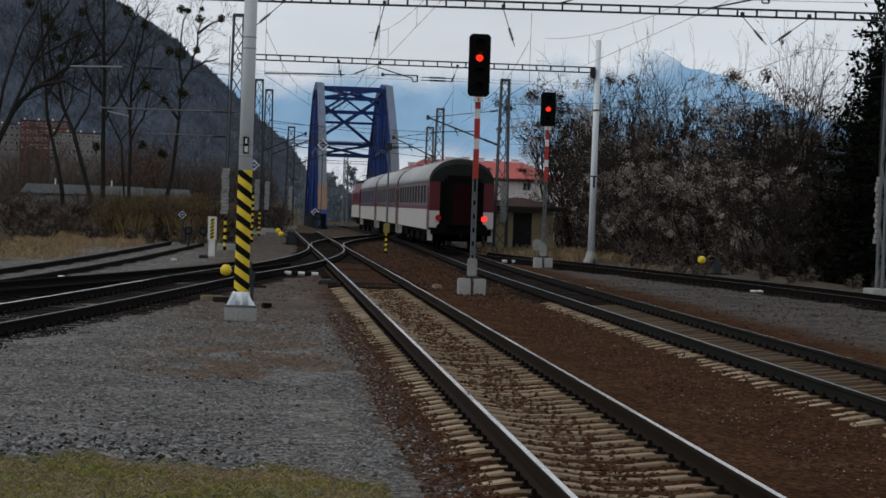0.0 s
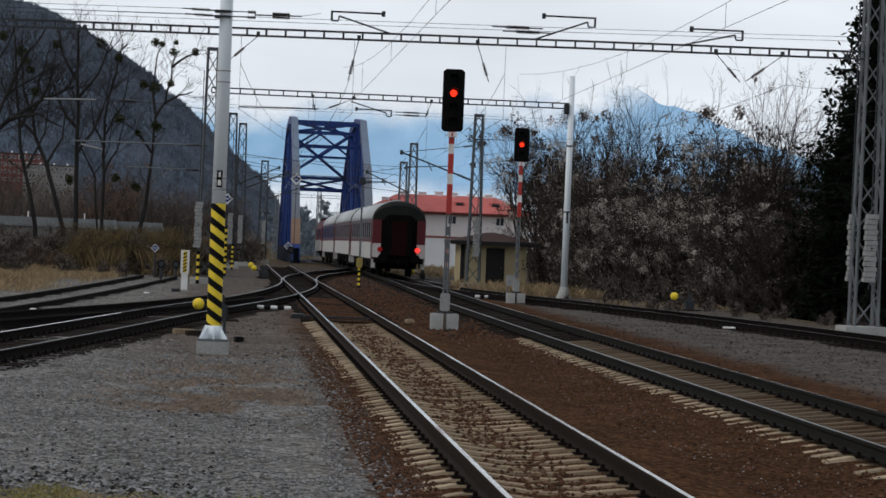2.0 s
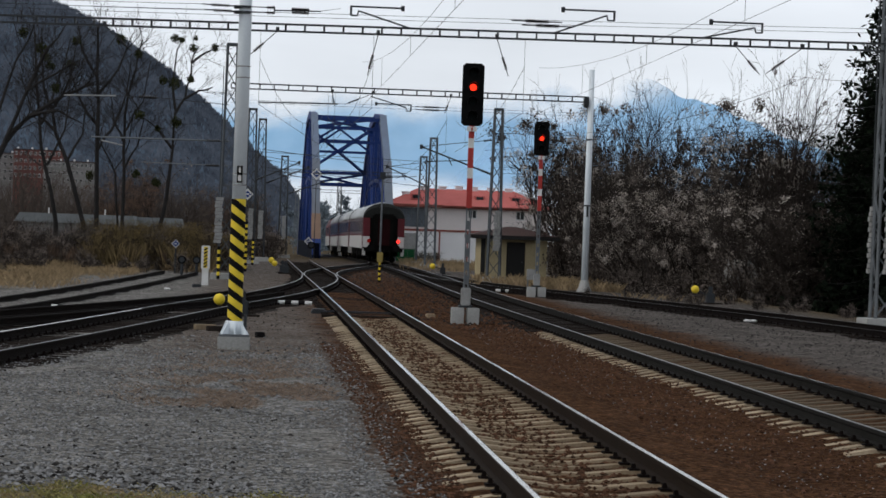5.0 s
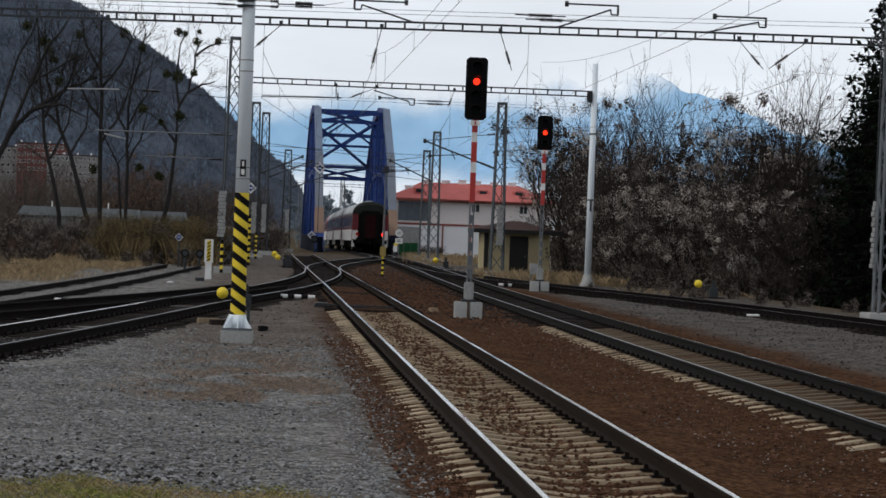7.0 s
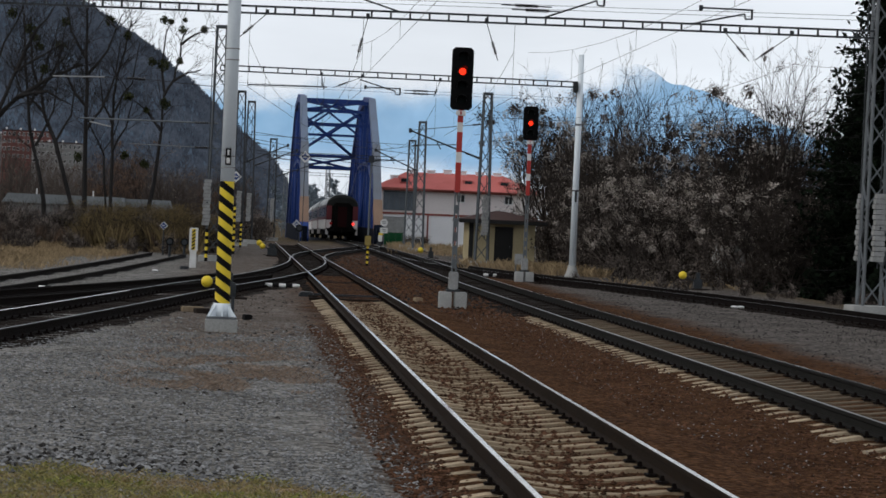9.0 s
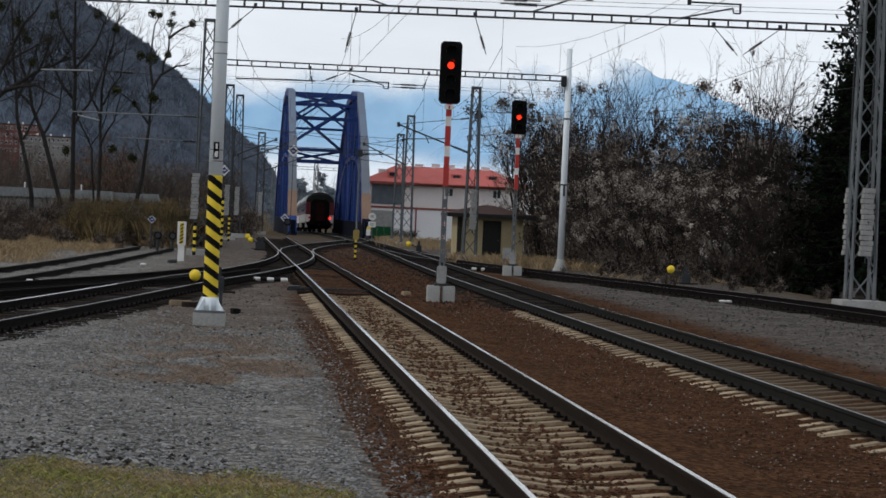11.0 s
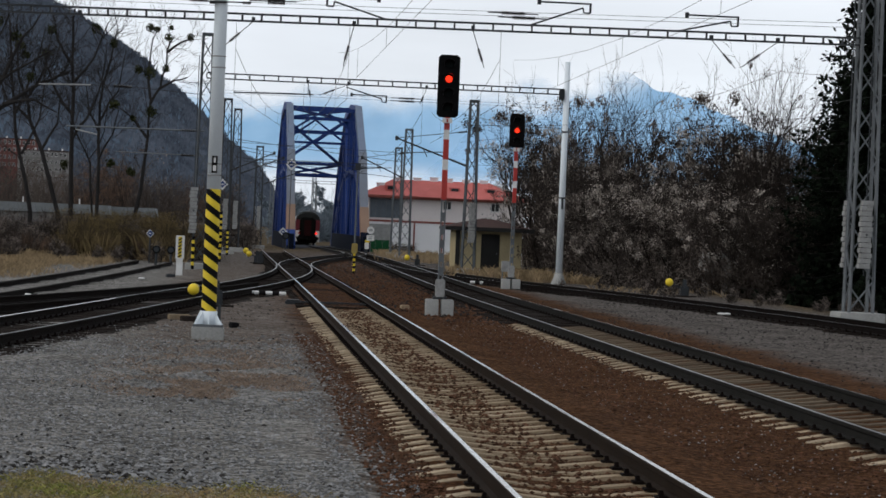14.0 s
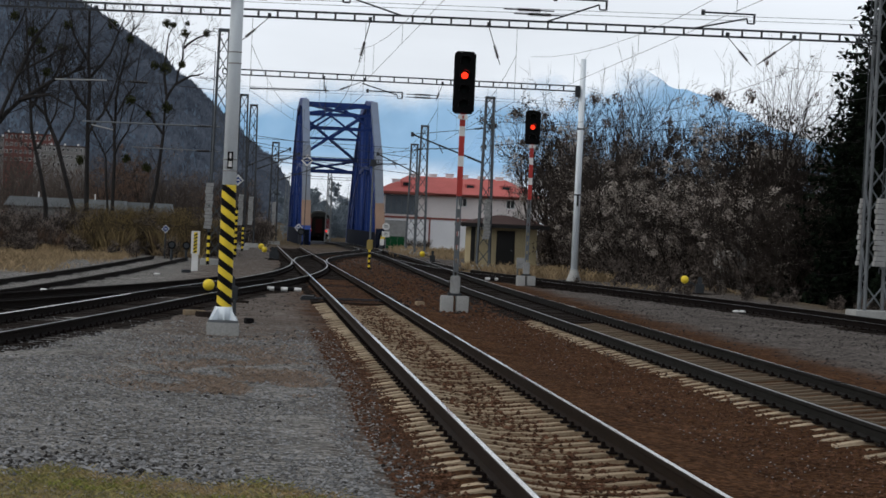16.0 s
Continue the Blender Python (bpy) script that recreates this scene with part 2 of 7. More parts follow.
SHED_ROOF = mat("weathered_sheet_roof", (0.22, 0.24, 0.25), 0.85, 0, (0.12, 0.125, 0.125), 0.9, 12, 0.4, 0.1)
GREEN_NET = mat("green_fence_mesh", (0.02, 0.10, 0.04), 0.8, 0, None, 0.6, 10)
WIRE = mat("dark_wire", (0.03, 0.032, 0.035), 0.6, 0.3, None, 1, 10, 0.4, 0)
BALLAST_OILY = mat("oily_dark_ballast", (0.034, 0.027, 0.022), 0.95, 0, (0.006, 0.0055, 0.005), 1.1, 14, 0.32, 0.6)
STALK = mat("brown_weed_stalks", (0.115, 0.078, 0.055), 0.95, 0, (0.045, 0.032, 0.024), 0.4, 5, 0.4, 0, 0.5, (1, 1, 1), True)
SHOOT = mat("yellow_olive_shoots", (0.155, 0.118, 0.055), 0.95, 0, (0.075, 0.054, 0.032), 0.35, 5, 0.35, 0, 0.5, (1, 1, 1), True)
MOSS = mat("green_moss_grass", (0.15, 0.20, 0.03), 0.95, 0, (0.20, 0.20, 0.05), 0.9, 6, 0.35, 0, 0.4, (1, 1, 1), True)
LARCH = mat("rusty_larch_needles", (0.16, 0.105, 0.075), 0.95, 0, (0.08, 0.055, 0.042), 0.6, 5, 0.35, 0, 0.4, (1, 1, 1), True)
INSUL = mat("brown_insulator", (0.02, 0.016, 0.015), 0.35, 0, None, 3, 20)


# ---- builders ----
def obj(name, bm_or_mesh, material, parent=None, label="", smooth=False):
    if isinstance(bm_or_mesh, bmesh.types.BMesh):
        me = bpy.data.meshes.new(name)
        bmesh.ops.recalc_face_normals(bm_or_mesh, faces=bm_or_mesh.faces)
        bm_or_mesh.to_mesh(me)
        bm_or_mesh.free()
    else:
        me = bm_or_mesh
    if material and not me.materials:
        me.materials.append(material)
    if smooth:
        me.polygons.foreach_set("use_smooth", [True] * len(me.polygons))
    ob = new(name, me)
    if parent:
        ob.parent = parent
    if label:
        tagged(ob, label)
    return ob


def part(name, bm, material, parent, label="", smooth=False):
    return obj(name, bm, material, parent, label, smooth)


def thing(name, x, y, z, label, category, group="", kind=""):
    ob = new(name)
    ob.empty_display_size = 0.2
    ob.location = (x, y, z)
    return tagged(ob, label, category, group, kind)


def box(x0, x1, y0, y1, z0, z1, bevel=0.0, bm=None):
    own = bmesh.new()
    bmesh.ops.create_cube(own, size=1, matrix=Matrix.Translation(((x0 + x1) / 2, (y0 + y1) / 2, (z0 + z1) / 2)) @ Matrix.Diagonal((x1 - x0, y1 - y0, z1 - z0, 1)))
    if bevel:
        bmesh.ops.bevel(own, geom=own.edges, offset=bevel, segments=2, affect="EDGES")
    if bm is None:
        return own
    me = bpy.data.meshes.new("tmp")
    own.to_mesh(me)
    own.free()
    bm.from_mesh(me)
    bpy.data.meshes.remove(me)
    return bm


def bar(p, q, w, h=None, bm=None):
    """A straight square bar from p to q."""
    bm = bm or bmesh.new()
    p, q = Vector(p), Vector(q)
    d = q - p
    m = Matrix.Translation((p + q) / 2) @ d.to_track_quat("Y", "Z").to_matrix().to_4x4() @ Matrix.Diagonal((w, d.length, h or w, 1))
    bmesh.ops.create_cube(bm, size=1, matrix=m)
    return bm


def tube(p, q, r0, r1=None, n=10, bm=None):
    bm = bm or bmesh.new()
    p, q = Vector(p), Vector(q)
    d = q - p
    m = Matrix.Translation((p + q) / 2) @ d.to_track_quat("Z", "Y").to_matrix().to_4x4()
    bmesh.ops.create_cone(bm, cap_ends=True, segments=n, radius1=r0, radius2=r0 if r1 is None else r1, depth=d.length, matrix=m)
    return bm


def ball(c, r, bm=None):
    bm = bm or bmesh.new()
    bmesh.ops.create_uvsphere(bm, u_segments=16, v_segments=10, radius=r, matrix=Matrix.Translation(c))
    return bm


def prism(poly, y0, y1):
    """A polygon in x, z drawn out along y."""
    bm = bmesh.new()
    a = [bm.verts.new((x, y0, z)) for x, z in poly]
    b = [bm.verts.new((x, y1, z)) for x, z in poly]
    n = len(poly)
    for i in range(n):
        bm.faces.new((a[i], a[(i + 1) % n], b[(i + 1) % n], b[i]))
    bm.faces.new(a[::-1])
    bm.faces.new(b)
    return bm


def raw(name, verts, faces):
    me = bpy.data.meshes.new(name)
    me.from_pydata([tuple(v) for v in verts], [], faces)
    me.update()
    return me


def drop(y):
    """How far the line has sunk at y metres ahead."""
    return -1.09 * (max(0.0, min(y, 340.0) - 150) / 177) ** 2


def along(pts):
    """A smooth x for each y through the given plan points."""
    ys, xs = [p[1] for p in pts], [p[0] for p in pts]
    k = np.gradient(xs, ys)

    def f(y):
        i = min(max(int(np.searchsorted(ys, y)) - 1, 0), len(ys) - 2)
        h = ys[i + 1] - ys[i]
        s = (y - ys[i]) / h
        if s < 0 or s > 1:
            j = 0 if s < 0 else -1
            return xs[j] + (y - ys[j]) * k[j]
        return (2 * s ** 3 - 3 * s ** 2 + 1) * xs[i] + (s ** 3 - 2 * s ** 2 + s) * h * k[i] + (3 * s ** 2 - 2 * s ** 3) * xs[i + 1] + (s ** 3 - s ** 2) * h * k[i + 1]
    return f


# ---- ground ----
def ground_material():
    m = bpy.data.materials.new("ballast_ground")
    m.use_nodes = True
    n, l = m.node_tree.nodes, m.node_tree.links
    b = n["Principled BSDF"]
    b.inputs["Roughness"].default_value = 0.95
    b.inputs["Specular IOR Level"].default_value = 0.02
    co, sep = n.new("ShaderNodeTexCoord"), n.new("ShaderNodeSeparateXYZ")
    wob = n.new("ShaderNodeTexNoise")
    wob.inputs["Scale"].default_value, wob.inputs["Detail"].default_value = 0.55, 6
    l.new(co.outputs["Object"], sep.inputs[0])
    l.new(co.outputs["Object"], wob.inputs["Vector"])

    def math_node(op, a, c, clamp=False):
        k = n.new("ShaderNodeMath")
        k.operation, k.use_clamp = op, clamp
        for i, v in enumerate((a, c)):
            if isinstance(v, (int, float)):
                k.inputs[i].default_value = v
            else:
                l.new(v, k.inputs[i])
        return k.outputs[0]

    shift = math_node("MULTIPLY", math_node("SUBTRACT", wob.outputs[0], 0.5), 2.2)
    wx = math_node("ADD", sep.outputs["X"], shift)
    wy = math_node("ADD", sep.outputs["Y"], math_node("MULTIPLY", shift, 4.0))

    def step(v, edge, soft):
        r = n.new("ShaderNodeMapRange")
        r.interpolation_type = "SMOOTHSTEP"
        r.inputs["From Min"].default_value, r.inputs["From Max"].default_value = edge - soft, edge + soft
        l.new(v, r.inputs[0])
        return r.outputs[0]

    def grain(c0, c1, c2, scale):
        v = n.new("ShaderNodeTexVoronoi")
        v.inputs["Scale"].default_value = scale
        l.new(co.outputs["Object"], v.inputs["Vector"])
        s = n.new("ShaderNodeSeparateColor")
        l.new(v.outputs["Color"], s.inputs[0])
        big = n.new("ShaderNodeTexNoise")
        big.inputs["Scale"].default_value, big.inputs["Detail"].default_value = 0.8, 8
        l.new(co.outputs["Object"], big.inputs["Vector"])
        f = math_node("ADD", math_node("MULTIPLY", s.outputs[0], 0.6), math_node("MULTIPLY", math_node("SUBTRACT", big.outputs[0], 0.14), 0.58))
        r = n.new("ShaderNodeValToRGB")
        r.color_ramp.elements[0].position, r.color_ramp.elements[0].color = 0.15, (*c0, 1)
        r.color_ramp.elements[1].position, r.color_ramp.elements[1].color = 0.95, (*c2, 1)
        k = r.color_ramp.elements.new(0.55)
        k.color = (*c1, 1)
        l.new(f, r.inputs[0])
        return r.outputs[0], v.outputs["Distance"]

    def blend(f, a, c):
        x = n.new("ShaderNodeMix")
        x.data_type = "RGBA"
        l.new(f, x.inputs[0])
        l.new(a, x.inputs[6])
        l.new(c, x.inputs[7])
        return x.outputs[2]

    grey, hg = grain((0.05, 0.047, 0.042), (0.158, 0.149, 0.136), (0.34, 0.325, 0.30), 15)
    brown, hb = grain((0.016, 0.0072, 0.0032), (0.056, 0.0255, 0.0110), (0.145, 0.073, 0.036), 22)
    tan, ht = grain((0.036, 0.031, 0.027), (0.086, 0.075, 0.066), (0.18, 0.162, 0.147), 15)
    soil, hs = grain((0.035, 0.028, 0.02), (0.08, 0.062, 0.04), (0.15, 0.11, 0.06), 9)
    # the ballast edge wanders only a little
    ex = math_node("ADD", sep.outputs["X"], math_node("MULTIPLY", shift, 0.75))
    # brown ballast under the through tracks, grey gravel beside them, soil and dry grass outside
    col = blend(step(ex, 1.36, 0.6), grey, brown)
    col = blend(step(ex, 10.3, 0.7), col, tan)
    far_brown = math_node("MULTIPLY", math_node("MULTIPLY", step(wy, 42, 9), step(wx, -2.0, 1.0)), math_node("SUBTRACT", 1.0, step(wx, 1.5, 0.6)))
    half = math_node("MULTIPLY", far_brown, 0.45)
    col = blend(half, col, brown)
    # farther on the ballast turns grey and grimy
    col = blend(math_node("MULTIPLY", step(wy, 118, 28), 0.7), col, tan)
    col = blend(step(wx, 18.3, 1.2), col, soil)
    left = math_node("SUBTRACT", 1.0, step(math_node("SUBTRACT", wx, math_node("MULTIPLY", wy, 0.03)), -10.6, 1.0))
    col = blend(left, col, soil)
    col = blend(step(wy, 190, 20), col, soil)
    l.new(col, b.inputs["Base Color"])
    bp = n.new("ShaderNodeBump")
    bp.inputs["Strength"].default_value, bp.inputs["Distance"].default_value = 0.9, 0.05
    l.new(hg, bp.inputs["Height"])
    l.new(bp.outputs[0], b.inputs["Normal"])
    return m


def build_ground():
    xs = [-2500, -600, -150, -60, -30] + [-20 + i * 0.8 for i in range(63)] + [40, 70, 160, 600, 2500]
    ys = [-300, -60, -10] + [10 + i * 0.8 for i in range(150)] + [135 + i * 8 for i in range(28)] + [420, 600, 1200, 4500]
    verts, faces = [], []
    for y in ys:
        for x in xs:
            z = drop(y) + (0.012 if 1.2 < x < 9.2 else 0.05) * (noise.noise((x * 0.7, y * 0.5, 0)) if abs(x) < 31 and y < 140 else 0)
            if x > 19:
                z -= min(0.8, (x - 19) * 0.1)
            verts.append((x, y, z - (0.052 if 1.3 < x < 9.2 and y < 64 else 0.02)))
    w = len(xs)
    for j in range(len(ys) - 1):
        for i in range(w - 1):
            a = j * w + i
            faces.append((a, a + 1, a + w + 1, a + w))
    g = obj("ground", raw("ground", verts, faces), ground_material(), smooth=True)
    tagged(g, "grey and rust-brown ballast gravel ground of the railway yard", "ground", kind="structure")


build_ground()


def scatter(name, count, spots, size, material, label, category, seed, flat=0.6):
    """Loose stones, each an uneven octahedron."""
    rng = np.random.default_rng(seed)
    x, y = spots(rng, count)
    count = len(x)
    s = size * rng.uniform(0.5, 1.5, count)
    base = np.array([(1, 0, 0), (0, 1, 0), (-1, 0, 0), (0, -1, 0), (0, 0, 1), (0, 0, -0.6)])
    v = base[None] * rng.uniform(0.6, 1.2, (count, 6, 1)) * s[:, None, None] * np.array((1, 1, flat))
    a = rng.uniform(0, 6.28, count)
    c, sn = np.cos(a)[:, None], np.sin(a)[:, None]
    vx, vy = v[:, :, 0] * c - v[:, :, 1] * sn + x[:, None], v[:, :, 0] * sn + v[:, :, 1] * c + y[:, None]
    z = (np.array([drop(q) for q in y]) - np.where((x > 1.5) & (x < 9.0) & (y < 64), 0.014, 0.0))[:, None]
    out = np.stack([vx, vy, v[:, :, 2] + z + s[:, None] * 0.2 - 0.012], -1).reshape(-1, 3)
    tri = np.array([(0, 1, 4), (1, 2, 4), (2, 3, 4), (3, 0, 4), (1, 0, 5), (2, 1, 5), (3, 2, 5), (0, 3, 5)])
    f = (tri[None] + 6 * np.arange(count)[:, None, None]).reshape(-1, 3)
    ob = obj(name, raw(name, out.tolist(), f.tolist()), material)
    return tagged(ob, label, category, kind="stuff")


def blades(name, count, spots, height, width, material, label, category, seed, lean=0.5):
    """Blades of grass, each a bent thin triangle pair."""
    rng = np.random.default_rng(seed)
    x, y = spots(rng, count)
    count = len(x)
    h = height * rng.uniform(0.4, 1.2, count)
    a = rng.uniform(0, 6.28, count)
    dx, dy = np.cos(a) * width / 2, np.sin(a) * width / 2
    lx, ly = rng.normal(0, lean, count) * h, rng.normal(0, lean, count) * h
    z = np.array([drop(q) for q in y]) - 0.02
    v = np.stack([np.stack([x - dx, y - dy, z], -1), np.stack([x + dx, y + dy, z], -1),
                  np.stack([x + lx * 0.4 + dx * 0.7, y + ly * 0.4 + dy * 0.7, z + h * 0.6], -1), np.stack([x + lx, y + ly, z + h], -1)], 1).reshape(-1, 3)
    f = (np.array([(0, 1, 2), (0, 2, 3)])[None] + 4 * np.arange(count)[:, None, None]).reshape(-1, 3)
    ob = obj(name, raw(name, v.tolist(), f.tolist()), material)
    return tagged(ob, label, category, kind="stuff")


# ---- tracks ----
RAIL_PROFILE = [(-0.036, 0.168), (-0.027, 0.1755), (0.022, 0.1755), (0.036, 0.168), (0.036, 0.135), (0.012, 0.12), (0.012, 0.04), (0.07, 0.025), (0.07, 0.01), (-0.07, 0.01), (-0.07, 0.025), (-0.012, 0.04), (-0.012, 0.12), (-0.036, 0.135)]


def rail_mesh(name, f, side, y0, y1, step, top, web, sunk=0.0):
    """A rail at side metres from the line's middle, drawn along the plan curve."""
    ys = np.arange(y0, y1 + step * 0.5, step)
    verts, faces, k = [], [], len(RAIL_PROFILE)
    for y in ys:
        g = (f(y + 0.3) - f(y - 0.3)) / 0.6
        nx, ny = 1 / math.hypot(1, g), -g / math.hypot(1, g)
        for px, pz in RAIL_PROFILE:
            o = side + px
            verts.append((f(y) + nx * o, y + ny * o, drop(y) + pz + 0.014 - sunk))
    for j in range(len(ys) - 1):
        for i in range(k):
            a, c = j * k + i, j * k + (i + 1) % k
            faces.append((a, c, c + k, a + k))
    faces.append(tuple(range(k))[::-1])
    me = raw(name, verts, faces)
    me.materials.append(web)
    me.materials.append(top)
    shiny = (1, 2) if top is RAIL_TOP else (1,)
    me.polygons.foreach_set("material_index", [1 if q < (len(ys) - 1) * k and q % k in shiny else 0 for q in range(len(me.polygons))])
    return me


def sleeper_mesh(length=2.42, shaped=True):
    """A sleeper with raised rail seats, a lower waist and, in concrete, ends that slope down into the ballast."""
    half = length / 2
    cuts = [(-half, -0.04), (-0.93, 0.014), (-0.56, 0.014), (-0.22, -0.024), (0.22, -0.024), (0.56, 0.014), (0.93, 0.014), (half, -0.04)] if shaped else [(-half, 0.014), (half, 0.014)]
    verts, faces = [], []
    for x, z in cuts:
        verts += [(x, -0.115, -0.14), (x, 0.115, -0.14), (x, 0.088, z), (x, -0.088, z)]
    for k in range(len(cuts) - 1):
        a = 4 * k
        for i in range(4):
            faces.append((a + i, a + (i + 1) % 4, a + 4 + (i + 1) % 4, a + 4 + i))
    faces += [(3, 2, 1, 0), tuple(len(verts) - 4 + i for i in range(4))]
    bm = bmesh.new()
    vs = [bm.verts.new(v) for v in verts]
    for f in faces:
        bm.faces.new([vs[i] for i in f])
    bmesh.ops.recalc_face_normals(bm, faces=bm.faces)
    me = bpy.data.meshes.new("sleeper")
    bm.to_mesh(me)
    bm.free()
    return me


def clips_mesh(f, ys, side_list):
    bm_v, bm_f = [], []
    for y in ys:
        g = (f(y + 0.3) - f(y - 0.3)) / 0.6
        nx, ny = 1 / math.hypot(1, g), -g / math.hypot(1, g)
        for s in side_list:
            for o in (-0.115, 0.115):
                cx, cy = f(y) + nx * (s + o), y + ny * (s + o)
                for low, high, w0, w1 in ((0.014, 0.034, 0.062, 0.055), (0.034, 0.078, 0.026, 0.018)):
                    b = len(bm_v)
                    for dz, hw in ((low, w0), (high, w1)):
                        for sx, sy in ((-1, -1), (1, -1), (1, 1), (-1, 1)):
                            bm_v.append((cx + sx * hw * 0.8, cy + sy * hw * 1.2, drop(y) + dz))
                    bm_f += [(b, b + 1, b + 5, b + 4), (b + 1, b + 2, b + 6, b + 5), (b + 2, b + 3, b + 7, b + 6), (b + 3, b, b + 4, b + 7), (b + 4, b + 5, b + 6, b + 7)]
    return raw("rail_clips", bm_v, bm_f)


def oily_bed(key, y0, y1, wide=1.25):
    """Oil-blackened ballast filled in between and beside the sleepers of a turnout."""
    f = TRACKS[key]
    verts, faces, ys = [], [], np.arange(y0, y1, 0.5)
    across = [(-1.0, -0.05), (-0.85, -0.012), (-0.4, -0.002), (0.0, -0.006), (0.4, -0.002), (0.85, -0.012), (1.0, -0.05)]
    for y in ys:
        for u, z in across:
            edge = 0.25 * noise.noise((u * 3, y * 0.8, 5.0)) if abs(u) > 0.8 else 0.0
            verts.append((f(y) + u * wide + edge, y, drop(y) + z + 0.016 * noise.noise((u * 4, y * 1.7, 1.0))))
    w = len(across)
    for j in range(len(ys) - 1):
        for i in range(w - 1):
            a = j * w + i
            faces.append((a, a + 1, a + w + 1, a + w))
    return tagged(obj("ballast_bed", raw("ballast_bed", verts, faces), BALLAST_OILY, smooth=True), "oil-blackened ballast between the rails of the turnouts", "ballast", kind="structure")


SLEEPER_ME = sleeper_mesh()
SLEEPER_ME.materials.append(SLEEPER)
SLEEPER_GR = sleeper_mesh()
SLEEPER_GR.materials.append(SLEEPER_GRIMY)
SLEEPER_DK = sleeper_mesh(2.5, False)
SLEEPER_DK.materials.append(SLEEPER_DARK)
TRACKS = {
    "A": along([(2.91, 0), (2.91, 90), (2.86, 110), (2.78, 150), (2.78, 240)]),
    "B": along([(7.58, 10), (7.55, 60), (7.6, 80), (7.85, 100), (8.2, 120), (8.45, 140), (8.52, 165), (8.52, 240), (8.66, 282), (9.11, 327), (10.1, 390)]),
    "C": along([(17.2, 25), (16.9, 45), (16.1, 60), (14.9, 72), (13.3, 83), (11.6, 93), (10.15, 102), (9.2, 110), (8.75, 120), (8.58, 132)]),
    "D": along([(-7.3, 17), (-3.35, 47), (-1.2, 65), (0.55, 78), (1.75, 90), (2.5, 102), (2.84, 116)]),
    "E": along([(-8.3, 40), (-6.0, 65), (-4.9, 82), (-4.1, 98), (-3.4, 114)]),
    "F": along([(-8.3, 40), (-4.3, 57), (-2.75, 64), (-1.15, 72), (0.1, 80)]),
    "L": along([(2.86, 112), (3.05, 120), (3.9, 132), (5.6, 147), (7.4, 160), (8.3, 170), (8.52, 182)]),
}


def build_track(key, y0, y1, top, sleepers, label, clips=False, start=None, dark_from=1e9, worn_from=None):
    f = TRACKS[key]
    t = thing("railway_track", 0, 0, 0, label, "railway track", "tracks of the yard")
    tops = top if isinstance(top, tuple) else (top, top)
    web = {"A": RAIL_BROWN, "B": RAIL_SIDE}.get(key, RAIL_RUST)
    for s, face in zip((-0.7525, 0.7525), tops):
        pieces = ((y0, worn_from, face), (worn_from, y1, RAIL_WORN)) if worn_from else ((y0, y1, face),)
        for a, b, m in pieces:
            part("rail", rail_mesh("rail", f, s, a, b, 0.6 if y1 < 140 else 1.5, m, web, 0.06 if key == "E" else 0.0), None, t)
    ys = np.arange(start or y0, min(y1, 175), 0.6)
    rng = np.random.default_rng(int(y1))
    for y in ys:
        ob = new("sleeper", sleepers if y < dark_from else SLEEPER_DK)
        ob.parent = t
        g = math.atan((f(y + 0.3) - f(y - 0.3)) / 0.6)
        ob.location = (f(y) + rng.normal(0, 0.015), y + rng.normal(0, 0.02), drop(y) - (0.1 if key == "E" else 0.005) + rng.normal(0, 0.006))
        ob.rotation_euler = (0, 0, -g + rng.normal(0, 0.008))
    if clips:
        tagged(part("rail_fastening", clips_mesh(f, ys, (-0.7525, 0.7525)), CLIP, t, "rusty rail fastenings"), kind="stuff")
    return t


for bed_key, bed_y0, bed_y1, bed_w in (("A", 88, 172, 1.3), ("B", 60, 213, 1.35), ("C", 60, 131, 1.3), ("D", 20, 116, 1.5), ("F", 40, 80, 1.2), ("L", 112, 182, 1.3)):
    oily_bed(bed_key, bed_y0, bed_y1, bed_w)


def ballast_fill(key, y0, y1):
    """Rusty ballast between the sleepers, just below their tops and dished like them."""
    f = TRACKS[key]
    verts, faces, ys = [], [], np.arange(y0, y1, 0.3)
    across = [(-1.45, -0.075), (-1.22, -0.05), (-0.93, -0.012), (-0.56, -0.016), (-0.22, -0.05), (0.22, -0.05), (0.56, -0.016), (0.93, -0.012), (1.22, -0.05), (1.45, -0.075)]
    for y in ys:
        for u, z in across:
            bed = z if y < 64 else max(z, -0.03 if abs(u) > 1.2 else 0.01)
            verts.append((f(y) + u, y, drop(y) + bed + 0.013 * noise.noise((u * 3.3, y * 2.3, 8.0)) + 0.008 * noise.noise((u * 1.1, y * 0.4, 3.0))))
    w = len(across)
    for j in range(len(ys) - 1):
        for i in range(w - 1):
            a = j * w + i
            faces.append((a, a + 1, a + w + 1, a + w))
    g = obj("ballast_fill", raw("ballast_fill", verts, faces), bpy.data.materials["ballast_ground"], smooth=True)
    tagged(g, "rust-brown ballast filled in between the sleepers", "ballast", kind="structure")


ballast_fill("A", 5, 88.5)
ballast_fill("B", 12, 60.5)


